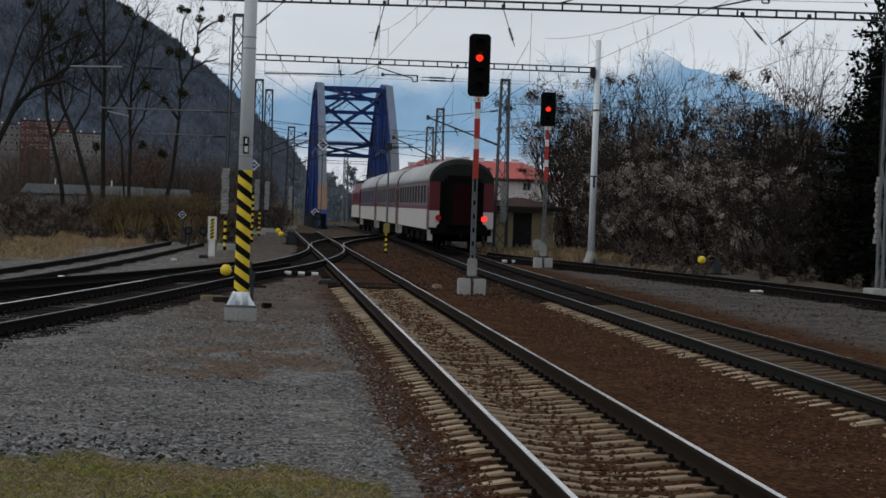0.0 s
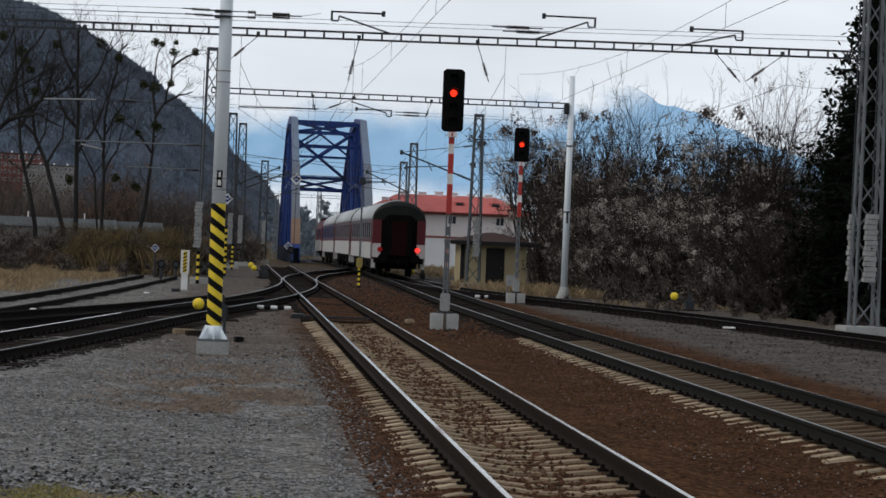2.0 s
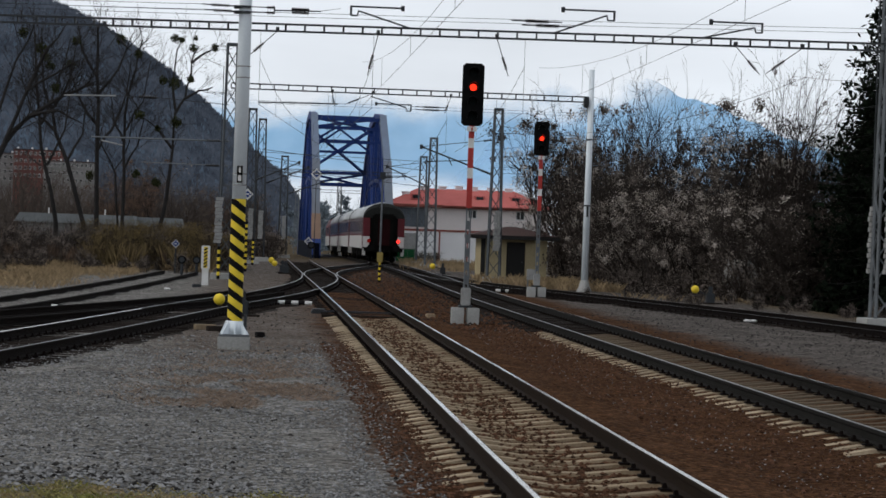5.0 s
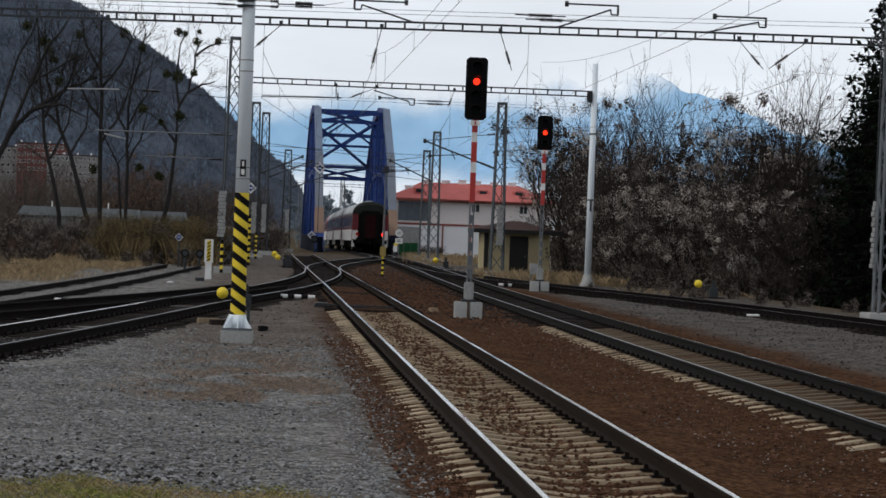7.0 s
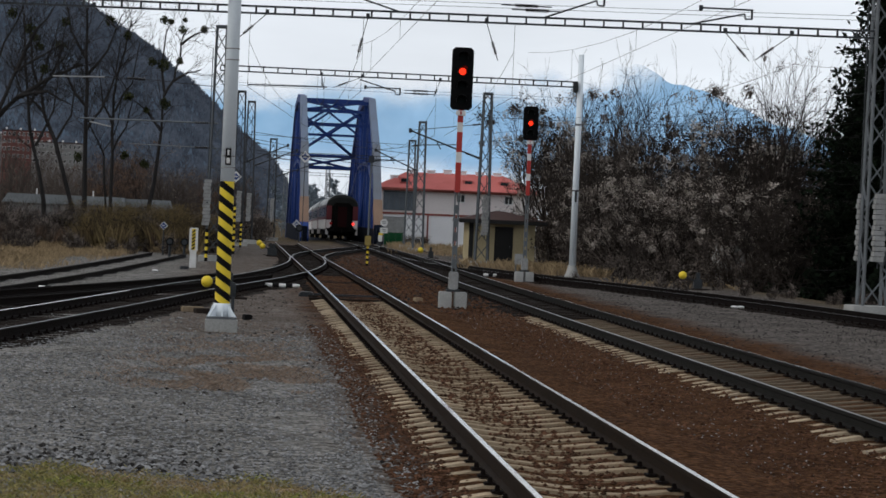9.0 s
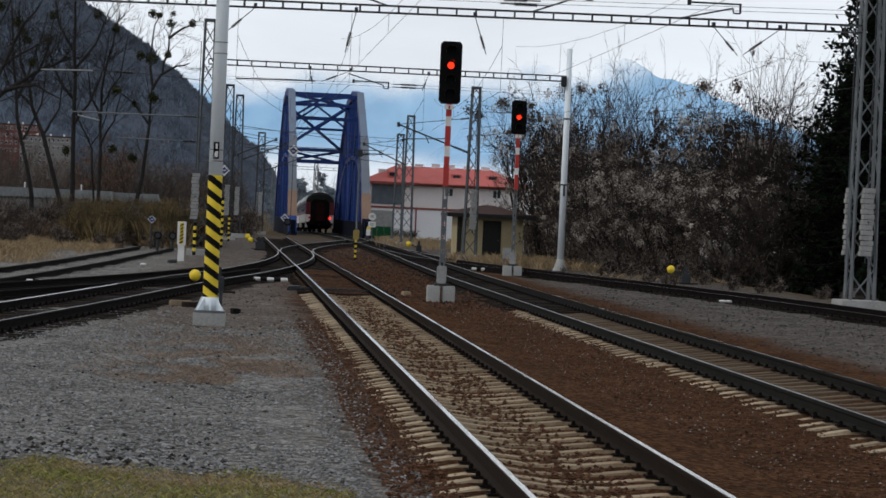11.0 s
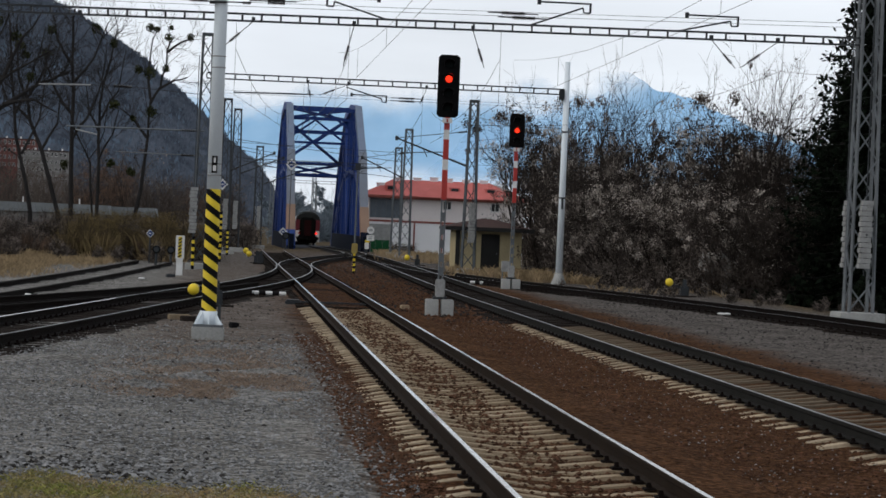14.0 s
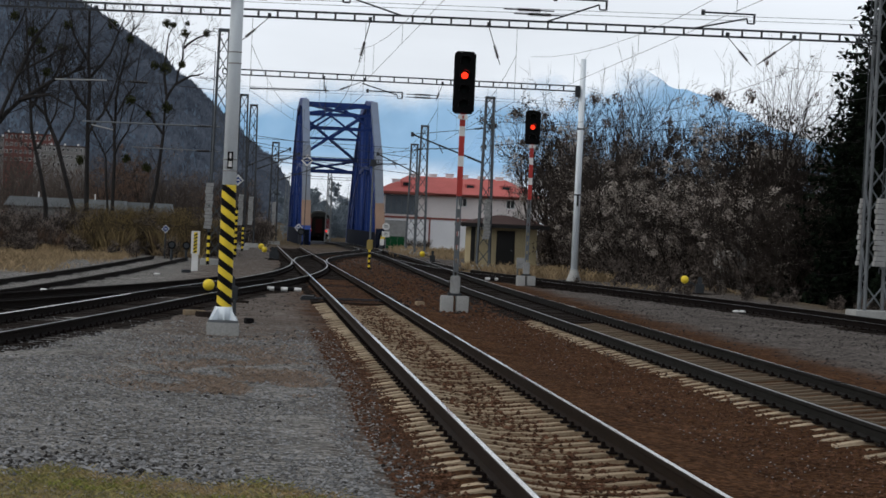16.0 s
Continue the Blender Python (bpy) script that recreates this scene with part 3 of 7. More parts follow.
def ballast_shoulder():
    """Ballast heaped over the inner sleeper ends of the near track."""
    verts, faces = [], []
    ys = np.arange(8, 62, 0.15)
    prof = [(3.83, -0.07), (3.88, 0.02), (4.0, 0.036), (4.15, 0.036), (4.35, 0.024), (4.65, -0.012), (4.95, -0.07)]
    for y in ys:
        for x, z in prof:
            verts.append((x + 0.05 * noise.noise((x * 2, y * 2.2, 3.0)), y, z + 0.02 * noise.noise((x * 5, y * 3.5, 7.0))))
    w = len(prof)
    for j in range(len(ys) - 1):
        for i in range(w - 1):
            a = j * w + i
            faces.append((a, a + 1, a + w + 1, a + w))
    g = obj("ballast_bank", raw("ballast_bank", verts, faces), bpy.data.materials["ballast_ground"], smooth=True)
    tagged(g, "low bank of rust-brown ballast along the rail", "ballast", kind="structure")


ballast_shoulder()
build_track("A", 4, 172, RAIL_TOP, SLEEPER_ME, "straight track with shiny rails on pale concrete sleepers in brown ballast", True, None, 63.5, 92.0)
build_track("B", 12, 390, (RAIL_WORN, RAIL_TOP), SLEEPER_GR, "straight through track on concrete sleepers leading onto the bridge", True, None, 58, 72.0)
build_track("C", 25, 131, RAIL_WORN, SLEEPER_DK, "curving side track joining the through track before the bridge", True)
build_track("D", 17, 116, (RAIL_TOP, RAIL_WORN), SLEEPER_DK, "diverging track with turnout on dark sleepers", True, None, 1e9, 59.0)
build_track("F", 40, 80, RAIL_RUST, SLEEPER_DK, "short rusty connecting track among dark sleepers")
build_track("E", 40, 114, RAIL_RUST, SLEEPER_GR, "rusty dead-end siding in gravel with weeds")
build_track("L", 112, 182, RAIL_WORN, SLEEPER_DK, "curved crossover track between the two through tracks")


# ---- far hills ----
def ridge_mesh(name, profile, y, depth, seed, cols=160, rows=26):
    """A hillside that rises from its foot to the given skyline."""
    xs = np.linspace(profile[0][0], profile[-1][0], cols)
    tops = np.interp(xs, [p[0] for p in profile], [p[1] for p in profile])
    verts, faces = [], []
    for j in range(rows):
        s = j / (rows - 1)
        for x, h in zip(xs, tops):
            rough = noise.fractal((x * 0.02 + seed, s * 4, seed), 0.9, 2.1, 5) * 0.035 * abs(h) * min(1, s * 2)
            fine = noise.noise((x * 0.9, s * 30, seed)) * (1.1 if depth < 100 else 1.2)
            verts.append((x * (1 + s * depth / y), y + s * depth, -3 + (h + 3) * (1 + depth / y * s) * s ** 0.85 + rough + (fine if s > 0.2 else 0)))
    for j in range(rows - 1):
        for i in range(cols - 1):
            a = j * cols + i
            faces.append((a, a + 1, a + cols + 1, a + cols))
    return raw(name, verts, faces)


# Distance haze is put into the colour, plus a glow of the same tint.
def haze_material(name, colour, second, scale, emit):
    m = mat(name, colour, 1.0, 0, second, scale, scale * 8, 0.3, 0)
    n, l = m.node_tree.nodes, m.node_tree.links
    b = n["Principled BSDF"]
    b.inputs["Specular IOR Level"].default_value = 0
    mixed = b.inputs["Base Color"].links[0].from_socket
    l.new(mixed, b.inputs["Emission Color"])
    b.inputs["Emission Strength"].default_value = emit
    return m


# bluish tints and emission stand for the haze before hill and mountains
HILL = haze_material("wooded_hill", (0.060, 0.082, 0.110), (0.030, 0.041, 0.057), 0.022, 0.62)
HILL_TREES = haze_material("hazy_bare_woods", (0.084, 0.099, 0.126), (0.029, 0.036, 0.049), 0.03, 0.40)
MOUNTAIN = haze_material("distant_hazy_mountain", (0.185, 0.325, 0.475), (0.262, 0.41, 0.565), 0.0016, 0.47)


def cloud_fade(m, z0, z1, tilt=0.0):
    """Fades the mountain's head to transparent, standing for low cloud."""
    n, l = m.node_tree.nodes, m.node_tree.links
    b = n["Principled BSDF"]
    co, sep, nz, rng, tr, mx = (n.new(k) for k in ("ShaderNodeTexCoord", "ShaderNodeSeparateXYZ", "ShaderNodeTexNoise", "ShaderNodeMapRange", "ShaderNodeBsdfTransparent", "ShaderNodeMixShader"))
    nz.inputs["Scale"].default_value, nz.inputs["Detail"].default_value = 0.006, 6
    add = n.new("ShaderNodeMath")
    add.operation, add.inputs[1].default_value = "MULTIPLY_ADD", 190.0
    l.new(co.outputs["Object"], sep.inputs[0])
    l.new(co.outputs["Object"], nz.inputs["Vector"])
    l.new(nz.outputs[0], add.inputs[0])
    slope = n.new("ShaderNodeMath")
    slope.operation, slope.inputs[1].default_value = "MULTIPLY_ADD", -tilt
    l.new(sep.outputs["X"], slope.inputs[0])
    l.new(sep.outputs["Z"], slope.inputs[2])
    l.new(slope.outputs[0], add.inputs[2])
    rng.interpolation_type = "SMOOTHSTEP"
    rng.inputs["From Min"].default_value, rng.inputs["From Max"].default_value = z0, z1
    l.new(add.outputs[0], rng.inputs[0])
    # the foot turns transparent too, in place of valley mist
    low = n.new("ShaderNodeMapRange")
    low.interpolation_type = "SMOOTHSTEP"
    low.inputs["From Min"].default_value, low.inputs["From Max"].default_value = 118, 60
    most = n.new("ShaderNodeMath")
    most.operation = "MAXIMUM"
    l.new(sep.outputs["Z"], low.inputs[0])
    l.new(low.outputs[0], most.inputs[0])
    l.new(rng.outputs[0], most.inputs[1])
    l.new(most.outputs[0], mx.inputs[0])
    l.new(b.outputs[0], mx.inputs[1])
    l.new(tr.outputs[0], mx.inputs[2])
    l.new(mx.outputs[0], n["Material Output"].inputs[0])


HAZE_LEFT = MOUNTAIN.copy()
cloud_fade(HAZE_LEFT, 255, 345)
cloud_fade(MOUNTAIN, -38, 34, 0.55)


def wooded_hill():
    """A steep hillside under bare woods, falling to the right into the valley."""
    line = [(-420, 215), (-250, 178), (-171, 161), (-159, 159), (-143, 155), (-128, 149), (-103, 135), (-90, 127), (-72, 116), (-57, 103), (-43, 92), (-28, 78), (-5, 57), (14, 42), (26, 26), (32, 14), (37, 0), (60, -10)]
    y0, y1, cols, rows = 1500.0, 1800.0, 200, 34
    xs = np.linspace(line[0][0], line[-1][0], cols)
    tops = np.interp(xs, [p[0] for p in line], [p[1] for p in line])

    def place(x, top, s):
        """s runs from the foot, 0, to the ridge, 1."""
        k = (y0 + (y1 - y0) * s) / y1
        z = -6 + (top + 6) * s ** 0.9
        z += noise.fractal((x * 0.02, s * 3, 3.1), 0.9, 2.1, 4) * 4.0 * min(1, s * 2) * (1 - s)
        return Vector((x * k, y1 * k, z + 1.2 * noise.noise((x * 0.12, s * 9, 0.5)) * s))
    verts = [place(x, h, j / (rows - 1)) for j in range(rows) for x, h in zip(xs, tops)]
    faces = [(j * cols + i, j * cols + i + 1, (j + 1) * cols + i + 1, (j + 1) * cols + i) for j in range(rows - 1) for i in range(cols - 1)]
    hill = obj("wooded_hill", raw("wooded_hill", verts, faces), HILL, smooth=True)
    tagged(hill, "steep dark hillside covered in bare winter woods", "hill", kind="structure")
    # bare crowns: each a fan of slender upright sprays
    rng = np.random.default_rng(5)
    tv, tf = [], []
    for k in range(15000):
        x = rng.uniform(-210, 40)
        s = 1 - rng.random() ** 1.25
        h = float(np.interp(x, xs, tops))
        if h < -2:
            continue
        p = place(x, h, s)
        tall = rng.uniform(3.0, 6.5) * (0.6 if s > 0.985 else 1.0)
        for q in range(7):
            a, lean = rng.uniform(0, 6.28), rng.uniform(0.05, 0.45)
            d = Vector((math.cos(a) * lean, math.sin(a) * lean, 1)) * tall * rng.uniform(0.5, 1.0)
            wd = rng.uniform(0.12, 0.34)
            b = len(tv)
            m = p + d * 0.6
            tv += [p - Vector((wd * 0.3, 0, 0.5)), m - Vector((wd, 0, 0)), p + d, m + Vector((wd, 0, 0))]
            tf.append((b, b + 1, b + 2, b + 3))
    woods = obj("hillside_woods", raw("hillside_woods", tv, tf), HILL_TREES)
    tagged(woods, "bare winter trees covering the hillside in haze", "woods", kind="stuff")


wooded_hill()
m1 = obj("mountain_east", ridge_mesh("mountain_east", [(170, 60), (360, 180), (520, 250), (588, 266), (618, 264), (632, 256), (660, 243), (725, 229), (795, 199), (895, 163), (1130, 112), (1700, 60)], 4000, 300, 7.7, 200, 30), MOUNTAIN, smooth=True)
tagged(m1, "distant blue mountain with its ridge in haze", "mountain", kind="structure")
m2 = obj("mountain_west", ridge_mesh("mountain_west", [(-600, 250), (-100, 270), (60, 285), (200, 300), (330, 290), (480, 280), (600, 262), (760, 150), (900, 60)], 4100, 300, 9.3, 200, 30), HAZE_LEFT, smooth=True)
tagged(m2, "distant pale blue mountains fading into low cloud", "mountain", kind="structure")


# ---- bridge ----
def build_bridge():
    b = thing("truss_bridge", 8.16, 215, -0.2, "blue steel truss railway bridge with rusty portal feet", "bridge")
    hw, n, step = 3.2, 6, 10.0
    zs = [0.0, 8.5, 13.05, 13.65, 13.05, 8.7, 0.0]
    slide = -0.4 / 60
    for s in (-1, 1):
        x = s * hw

        def node(i, up):
            return (x + slide * i * step, i * step, zs[i] if up else 0.5)
        # lower chord as a deep plate girder, dark
        part("lower_chord", bar((x, -0.6, 0.6), (x + slide * 60, 60.6, 0.6), 0.5, 1.5), BRIDGE_DARK, b, "dark lower girder")
        for i in range(n):
            p, q = node(i, True), node(i + 1, True)
            if i == 0:
                # the near end post: rusty foot, sunlit face put in as pale colour, blue sides
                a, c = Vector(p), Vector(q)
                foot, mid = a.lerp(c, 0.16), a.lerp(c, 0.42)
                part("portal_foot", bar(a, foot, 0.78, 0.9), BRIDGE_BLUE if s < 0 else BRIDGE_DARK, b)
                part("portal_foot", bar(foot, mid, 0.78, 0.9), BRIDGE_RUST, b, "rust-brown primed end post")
                part("end_post", bar(mid, c, 0.7, 0.9), BRIDGE_GREY, b, "grey end post with a sunlit tone in its paint")
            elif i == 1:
                # the near chord's lit look is put into its paler paint
                part("top_chord", bar(p, q, 0.62, 0.8), BRIDGE_FACE, b, "pale top chord with a sunlit tone in its paint")
            else:
                part("top_chord", bar(p, q, 0.55, 0.7), BRIDGE_BLUE, b)
        for i in range(1, n):
            part("upright", bar((*node(i, False)[:2], 0.4), node(i, True), 0.42, 0.5), BRIDGE_BLUE, b)
        for i in range(n):
            p, q = (node(i, False), node(i + 1, True)) if i % 2 else (node(i, True), node(i + 1, False))
            if i not in (0, n - 1):
                part("diagonal", bar(p, q, 0.34, 0.45), BRIDGE_BLUE, b)
            h = 0.5 * (zs[i] + zs[i + 1])
            part("stiffener", bar((x + slide * (i + 0.5) * step, (i + 0.5) * step, 0.4), (x + slide * (i + 0.5) * step, (i + 0.5) * step, h), 0.26, 0.4), BRIDGE_BLUE, b)
            # a diagonal the other way, to the stiffener's middle
            part("diagonal", bar((x + slide * i * step, i * step, max(0.5, zs[i] * 0.55)), (x + slide * (i + 1) * step, (i + 1) * step, max(0.5, zs[i + 1] * 0.55)), 0.3, 0.34), BRIDGE_BLUE, b)
    # cross struts and wind bracing between the top chords
    def chord(u):
        i = min(int(u), n - 1)
        return zs[i] + (zs[i + 1] - zs[i]) * (u - i)
    marks = [2.0, 3.0, 4.0, 5.0, 5.14]
    for u in marks:
        z, y, o = chord(u), u * step, slide * u * step
        part("cross_strut", bar((-hw + o, y, z - 0.15), (hw + o, y, z - 0.15), 0.3, 0.34), BRIDGE_BLUE, b)
    for u, under in ((2.0, 1.0), (4.28, 0.15), (5.0, 1.3)):
        z, y, o = chord(u) - under, u * step, slide * u * step
        part("cross_strut", bar((-hw + o, y, z), (hw + o, y, z), 0.22, 0.24), BRIDGE_BLUE, b)
    for u0, u1 in zip(marks[:-1], marks[1:]):
        p0, p1 = (-hw + slide * u0 * step, u0 * step, chord(u0) - 0.2), (hw + slide * u0 * step, u0 * step, chord(u0) - 0.2)
        q0, q1 = (-hw + slide * u1 * step, u1 * step, chord(u1) - 0.2), (hw + slide * u1 * step, u1 * step, chord(u1) - 0.2)
        part("wind_brace", bar(p0, q1, 0.2, 0.24), BRIDGE_BLUE, b)
        part("wind_brace", bar(p1, q0, 0.2, 0.24), BRIDGE_BLUE, b)
    # sway frames
    for u, h in ((2.0, 2.3),):
        z, y, o = chord(u), u * step, slide * u * step
        part("sway_brace", bar((-hw + o, y, z - h), (hw + o, y, z - h), 0.2, 0.24), BRIDGE_BLUE, b)
        for s in (-1, 1):
            part("sway_brace", bar((s * hw + o, y, z - h), (o, y, z - 0.2), 0.16, 0.2), BRIDGE_BLUE, b)
    # a crossed frame where the top chords begin to fall
    z, y, o = chord(4.0), 4.0 * step, slide * 4.0 * step
    part("sway_brace", bar((-hw + o, y, z - 2.6), (hw + o, y, z - 2.6), 0.2, 0.24), BRIDGE_BLUE, b)
    for k in (-1, 1):
        part("sway_brace", bar((k * hw + o, y, z - 2.6), (o, y, z - 0.3), 0.16, 0.2), BRIDGE_BLUE, b)
        part("sway_brace", bar((k * hw + o, y, z - 0.3), (o, y, z - 2.6), 0.16, 0.2), BRIDGE_BLUE, b)
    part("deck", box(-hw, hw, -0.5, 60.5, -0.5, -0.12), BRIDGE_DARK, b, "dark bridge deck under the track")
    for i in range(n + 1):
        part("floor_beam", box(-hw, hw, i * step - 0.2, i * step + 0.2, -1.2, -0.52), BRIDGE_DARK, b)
    for s in (-1, 1):
        part("abutment", box(s * hw - 0.7, s * hw + 0.7, -1.6, 1.2, -1.6, -0.16), CONCRETE, b, "concrete bearing block")
    # white diamond plate on the end post
    return b


build_bridge()


# ---- masts, gantries and wires ----
def lattice_mast(name, x, y, height, wb, wt, label, weights=0, material=None, z=0.0, footing=True, aside=None):
    material = material or STEEL_GREY
    t = thing(name, x, y, z, label, "lattice mast", "catenary masts")
    if footing:
        part("footing", box(-wb * 0.95, wb * 0.95, -wb * 0.95, wb * 0.95, -0.3, 0.24, 0.02), CONCRETE, t, "pale concrete footing")

    def corner(sx, sy, h):
        w = (wb + (wt - wb) * h / height) / 2
        return (sx * w, sy * w, h)
    for sx in (-1, 1):
        for sy in (-1, 1):
            part("leg", bar(corner(sx, sy, 0.2), corner(sx, sy, height), 0.075), material, t)
    h, k = 0.3, 0
    while h < height - 0.3:
        g = min(height, h + wb * 1.25)
        for (a, c) in (((-1, -1), (1, -1)), ((1, -1), (1, 1)), ((1, 1), (-1, 1)), ((-1, 1), (-1, -1))):
            if k % 2:
                a, c = c, a
            part("brace", bar(corner(*a, h), corner(*c, g), 0.04), material, t)
        h, k = g, k + 1
    part("head_plate", box(-wt * 0.62, wt * 0.62, -wt * 0.62, wt * 0.62, height - 0.12, height), material, t)
    for i in range(weights):
        # tensioning weights beside the mast
        cx = wb * 0.1 if aside is None else aside
        cy, half = -wb * 0.85, 0.155
        if i:
            # the second stack hangs behind the mast and shows past its leg
            cx, cy, half = cx - wb * 0.42, wb * 0.85, 0.06
        part("weight_rod", tube((cx, cy, 1.3), (cx, cy, height * 0.9), 0.02, None, 6), STEEL_DARK, t)
        for j in range(13):
            u = 0.012 * (j * 7 % 5 - 2)
            part("weight_block", box(cx - half + u, cx + half + u, cy - 0.16, cy + 0.16, 1.5 + j * 0.148, 1.5 + j * 0.148 + 0.134, 0.007), WEIGHT, t)
    if weights:
        part("weight_guide", bar((0 if aside is None else aside, -wb * 0.85 - 0.19, 2.45), (0, -wb / 2, 2.45), 0.05), STEEL_DARK, t)
    return t


def striped(name, x, y, height, w, label):
    t = thing(name, x, y, drop(y), label, "marker post")
    k = int(height / 0.14)
    for j in range(k):
        part("band", tube((0, 0, j * height / k), (0, 0, (j + 1) * height / k), w, None, 8), YELLOW if j % 2 else BLACK, t)
    return t


lattice_mast("lattice_mast", 17.75, 70.1, 10.5, 0.68, 0.5, "tall grey steel lattice mast on a concrete footing with stacked counterweights", 2, None, 0.0, True, -0.03)
lattice_mast("lattice_mast", 11.39, 121.2, 8.4, 0.62, 0.36, "grey steel lattice mast with counterweights beside a small hut", 1, STEEL_MID)
lattice_mast("lattice_mast", -1.35, 106.0, 9.9, 0.62, 0.4, "grey lattice mast with counterweights beyond the striped pole", 1, STEEL_MID, 0.0, True, -0.33)
lattice_mast("lattice_mast", -0.6, 158, 9.7, 0.75, 0.45, "dark lattice mast in a group near the bridge", 1, STEEL_DARK)
lattice_mast("lattice_mast", 0.04, 172, 9.7, 0.75, 0.45, "dark lattice mast in a group near the bridge", 1, STEEL_DARK)
lattice_mast("lattice_mast", 1.95, 205, 8.3, 0.7, 0.5, "dark lattice mast standing close by the bridge", 2, STEEL_DARK, drop(205))
lattice_mast("lattice_mast", 11.15, 163, 8.5, 0.65, 0.42, "grey lattice mast in front of the pale building", 0, STEEL_MID)
lattice_mast("lattice_mast", 11.95, 185, 8.0, 0.65, 0.45, "slender grey lattice mast near the red-roofed building", 0, STEEL_MID, drop(185))
for x, y in ((9.6, 305), (6.4, 320), (11.0, 345), (5.2, 350)):
    lattice_mast("lattice_mast", x, y, 9.0, 0.6, 0.4, "distant lattice mast beyond the bridge", 0, STEEL_GREY, drop(y), False)
for x, y, tall in ((-1.62, 105.3, 1.36), (-0.6, 126, 2.5), (-0.3, 150, 1.55)):
    striped("striped_post", x, y, tall, 0.065, "yellow and black striped marker post")


def round_mast():
    t = thing("concrete_mast", 13.85, 105.9, 0, "slender pale grey concrete catenary mast on a flared foot", "mast", "catenary masts")
    part("shaft", tube((0, 0, 0.3), (0, 0, 9.4), 0.15, 0.115, 20), POLE_GREY, t, "", True)
    part("foot", tube((0, 0, -0.2), (0, 0, 0.1), 0.36, 0.3, 12), CONCRETE, t, "flared concrete foot")
    part("collar", tube((0, 0, 0.1), (0, 0, 0.46), 0.27, 0.165, 12), CONCRETE, t)
    for z in (3.6, 6.4):
        part("band", tube((0, 0, z), (0, 0, z + 0.06), 0.146, None, 20), STEEL_DARK, t)
    part("number_plate", box(-0.04, 0.04, -0.165, -0.13, 3.15, 3.6), STEEL_DARK, t, "dark plate with worn markings")
    part("clamp", box(-0.3, -0.1, -0.2, 0.2, 7.78, 8.22, 0.03), STEEL_DARK, t, "dark gantry clamp")
    return t


round_mast()


def striped_pole():
    t = thing("striped_pole", -0.37, 45.14, 0, "pale concrete pole with black and yellow hazard stripes", "pole", "catenary masts")
    R0, R1, H = 0.133, 0.105, 9.0
    rad = lambda z: R0 + (R1 - R0) * z / H
    part("shaft", tube((0, 0, 2.64), (0, 0, H), rad(2.64), R1, 24), POLE_GREY, t, "", True)
    part("concrete_block", box(-0.29, 0.29, -0.29, 0.29, -0.15, 0.2, 0.02), CONCRETE, t, "weathered concrete block")
    part("base_plate", box(-0.27, 0.27, -0.27, 0.27, 0.205, 0.245), STEEL_GREY, t)
    for k in range(8):
        bm = bmesh.new()
        a = k * math.pi / 4
        c, s = math.cos(a), math.sin(a)
        v = [bm.verts.new(p) for p in ((0.13 * c, 0.13 * s, 0.245), (0.27 * c * (1.25 if k % 2 else 0.94), 0.27 * s * (1.25 if k % 2 else 0.94), 0.245), (0.16 * c, 0.16 * s, 0.47))]
        w = [bm.verts.new((q.co.x - s * 0.02, q.co.y + c * 0.02, q.co.z)) for q in v]
        bm.faces.new(v), bm.faces.new(w[::-1])
        for i in range(3):
            bm.faces.new((v[i], w[i], w[(i + 1) % 3], v[(i + 1) % 3]))
        part("fin", bm, POLE_GREY, t)
    part("sleeve", tube((0, 0, 0.24), (0, 0, 0.48), 0.165, 0.15, 20), POLE_GREY, t, "", True)
    # slanting bands: each band is a ring sheared across the pole
    n, z0, z1, m = 24, 0.46, 2.66, 17
    pitch = 0.1345
    for k in range(-1, m + 1):
        bm = bmesh.new()
        lo, hi = [], []
        for i in range(n):
            a = 2 * math.pi * i / n
            off = -0.093 * math.cos(a)
            zl = min(max(z0 + k * pitch + off, z0), z1)
            zh = min(max(z0 + (k + 1) * pitch + off, z0), z1)
            for ring, z in ((lo, zl), (hi, zh)):
                r = rad(z) + 0.003
                ring.append(bm.verts.new((r * math.cos(a), r * math.sin(a), z)))
        for i in range(n):
            j = (i + 1) % n
            if hi[i].co.z - lo[i].co.z > 1e-4 or hi[j].co.z - lo[j].co.z > 1e-4:
                bm.faces.new((lo[i], lo[j], hi[j], hi[i]))
        if len(bm.faces):
            part("stripe", bm, BLACK if k % 2 else YELLOW, t)
        else:
            bm.free()
    part("core", tube((0, 0, 0.25), (0, 0, 2.7), rad(0.25) - 0.01, rad(2.7) - 0.01, 16), BLACK, t)
    part("number_plate", box(-0.05, 0.05, -0.155, -0.12, 2.95, 3.25), BLACK, t, "black plate with worn white marks")
    part("plate_mark", box(-0.018, 0.018, -0.16, -0.156, 3.13, 3.22), WHITE, t)
    part("plate_mark", box(-0.03, 0.03, -0.16, -0.156, 2.98, 3.08), WHITE, t)
    for z in (2.9, 3.1, 4.82, 5.02):
        part("strap", tube((0, 0, z), (0, 0, z + 0.02), rad(z) + 0.006, None, 20), WEIGHT, t)
    part("conduit", tube((0.19, -0.1, 0.25), (0.19, -0.1, 0.6), 0.03, None, 8), STEEL_DARK, t)
    return t


striped_pole()


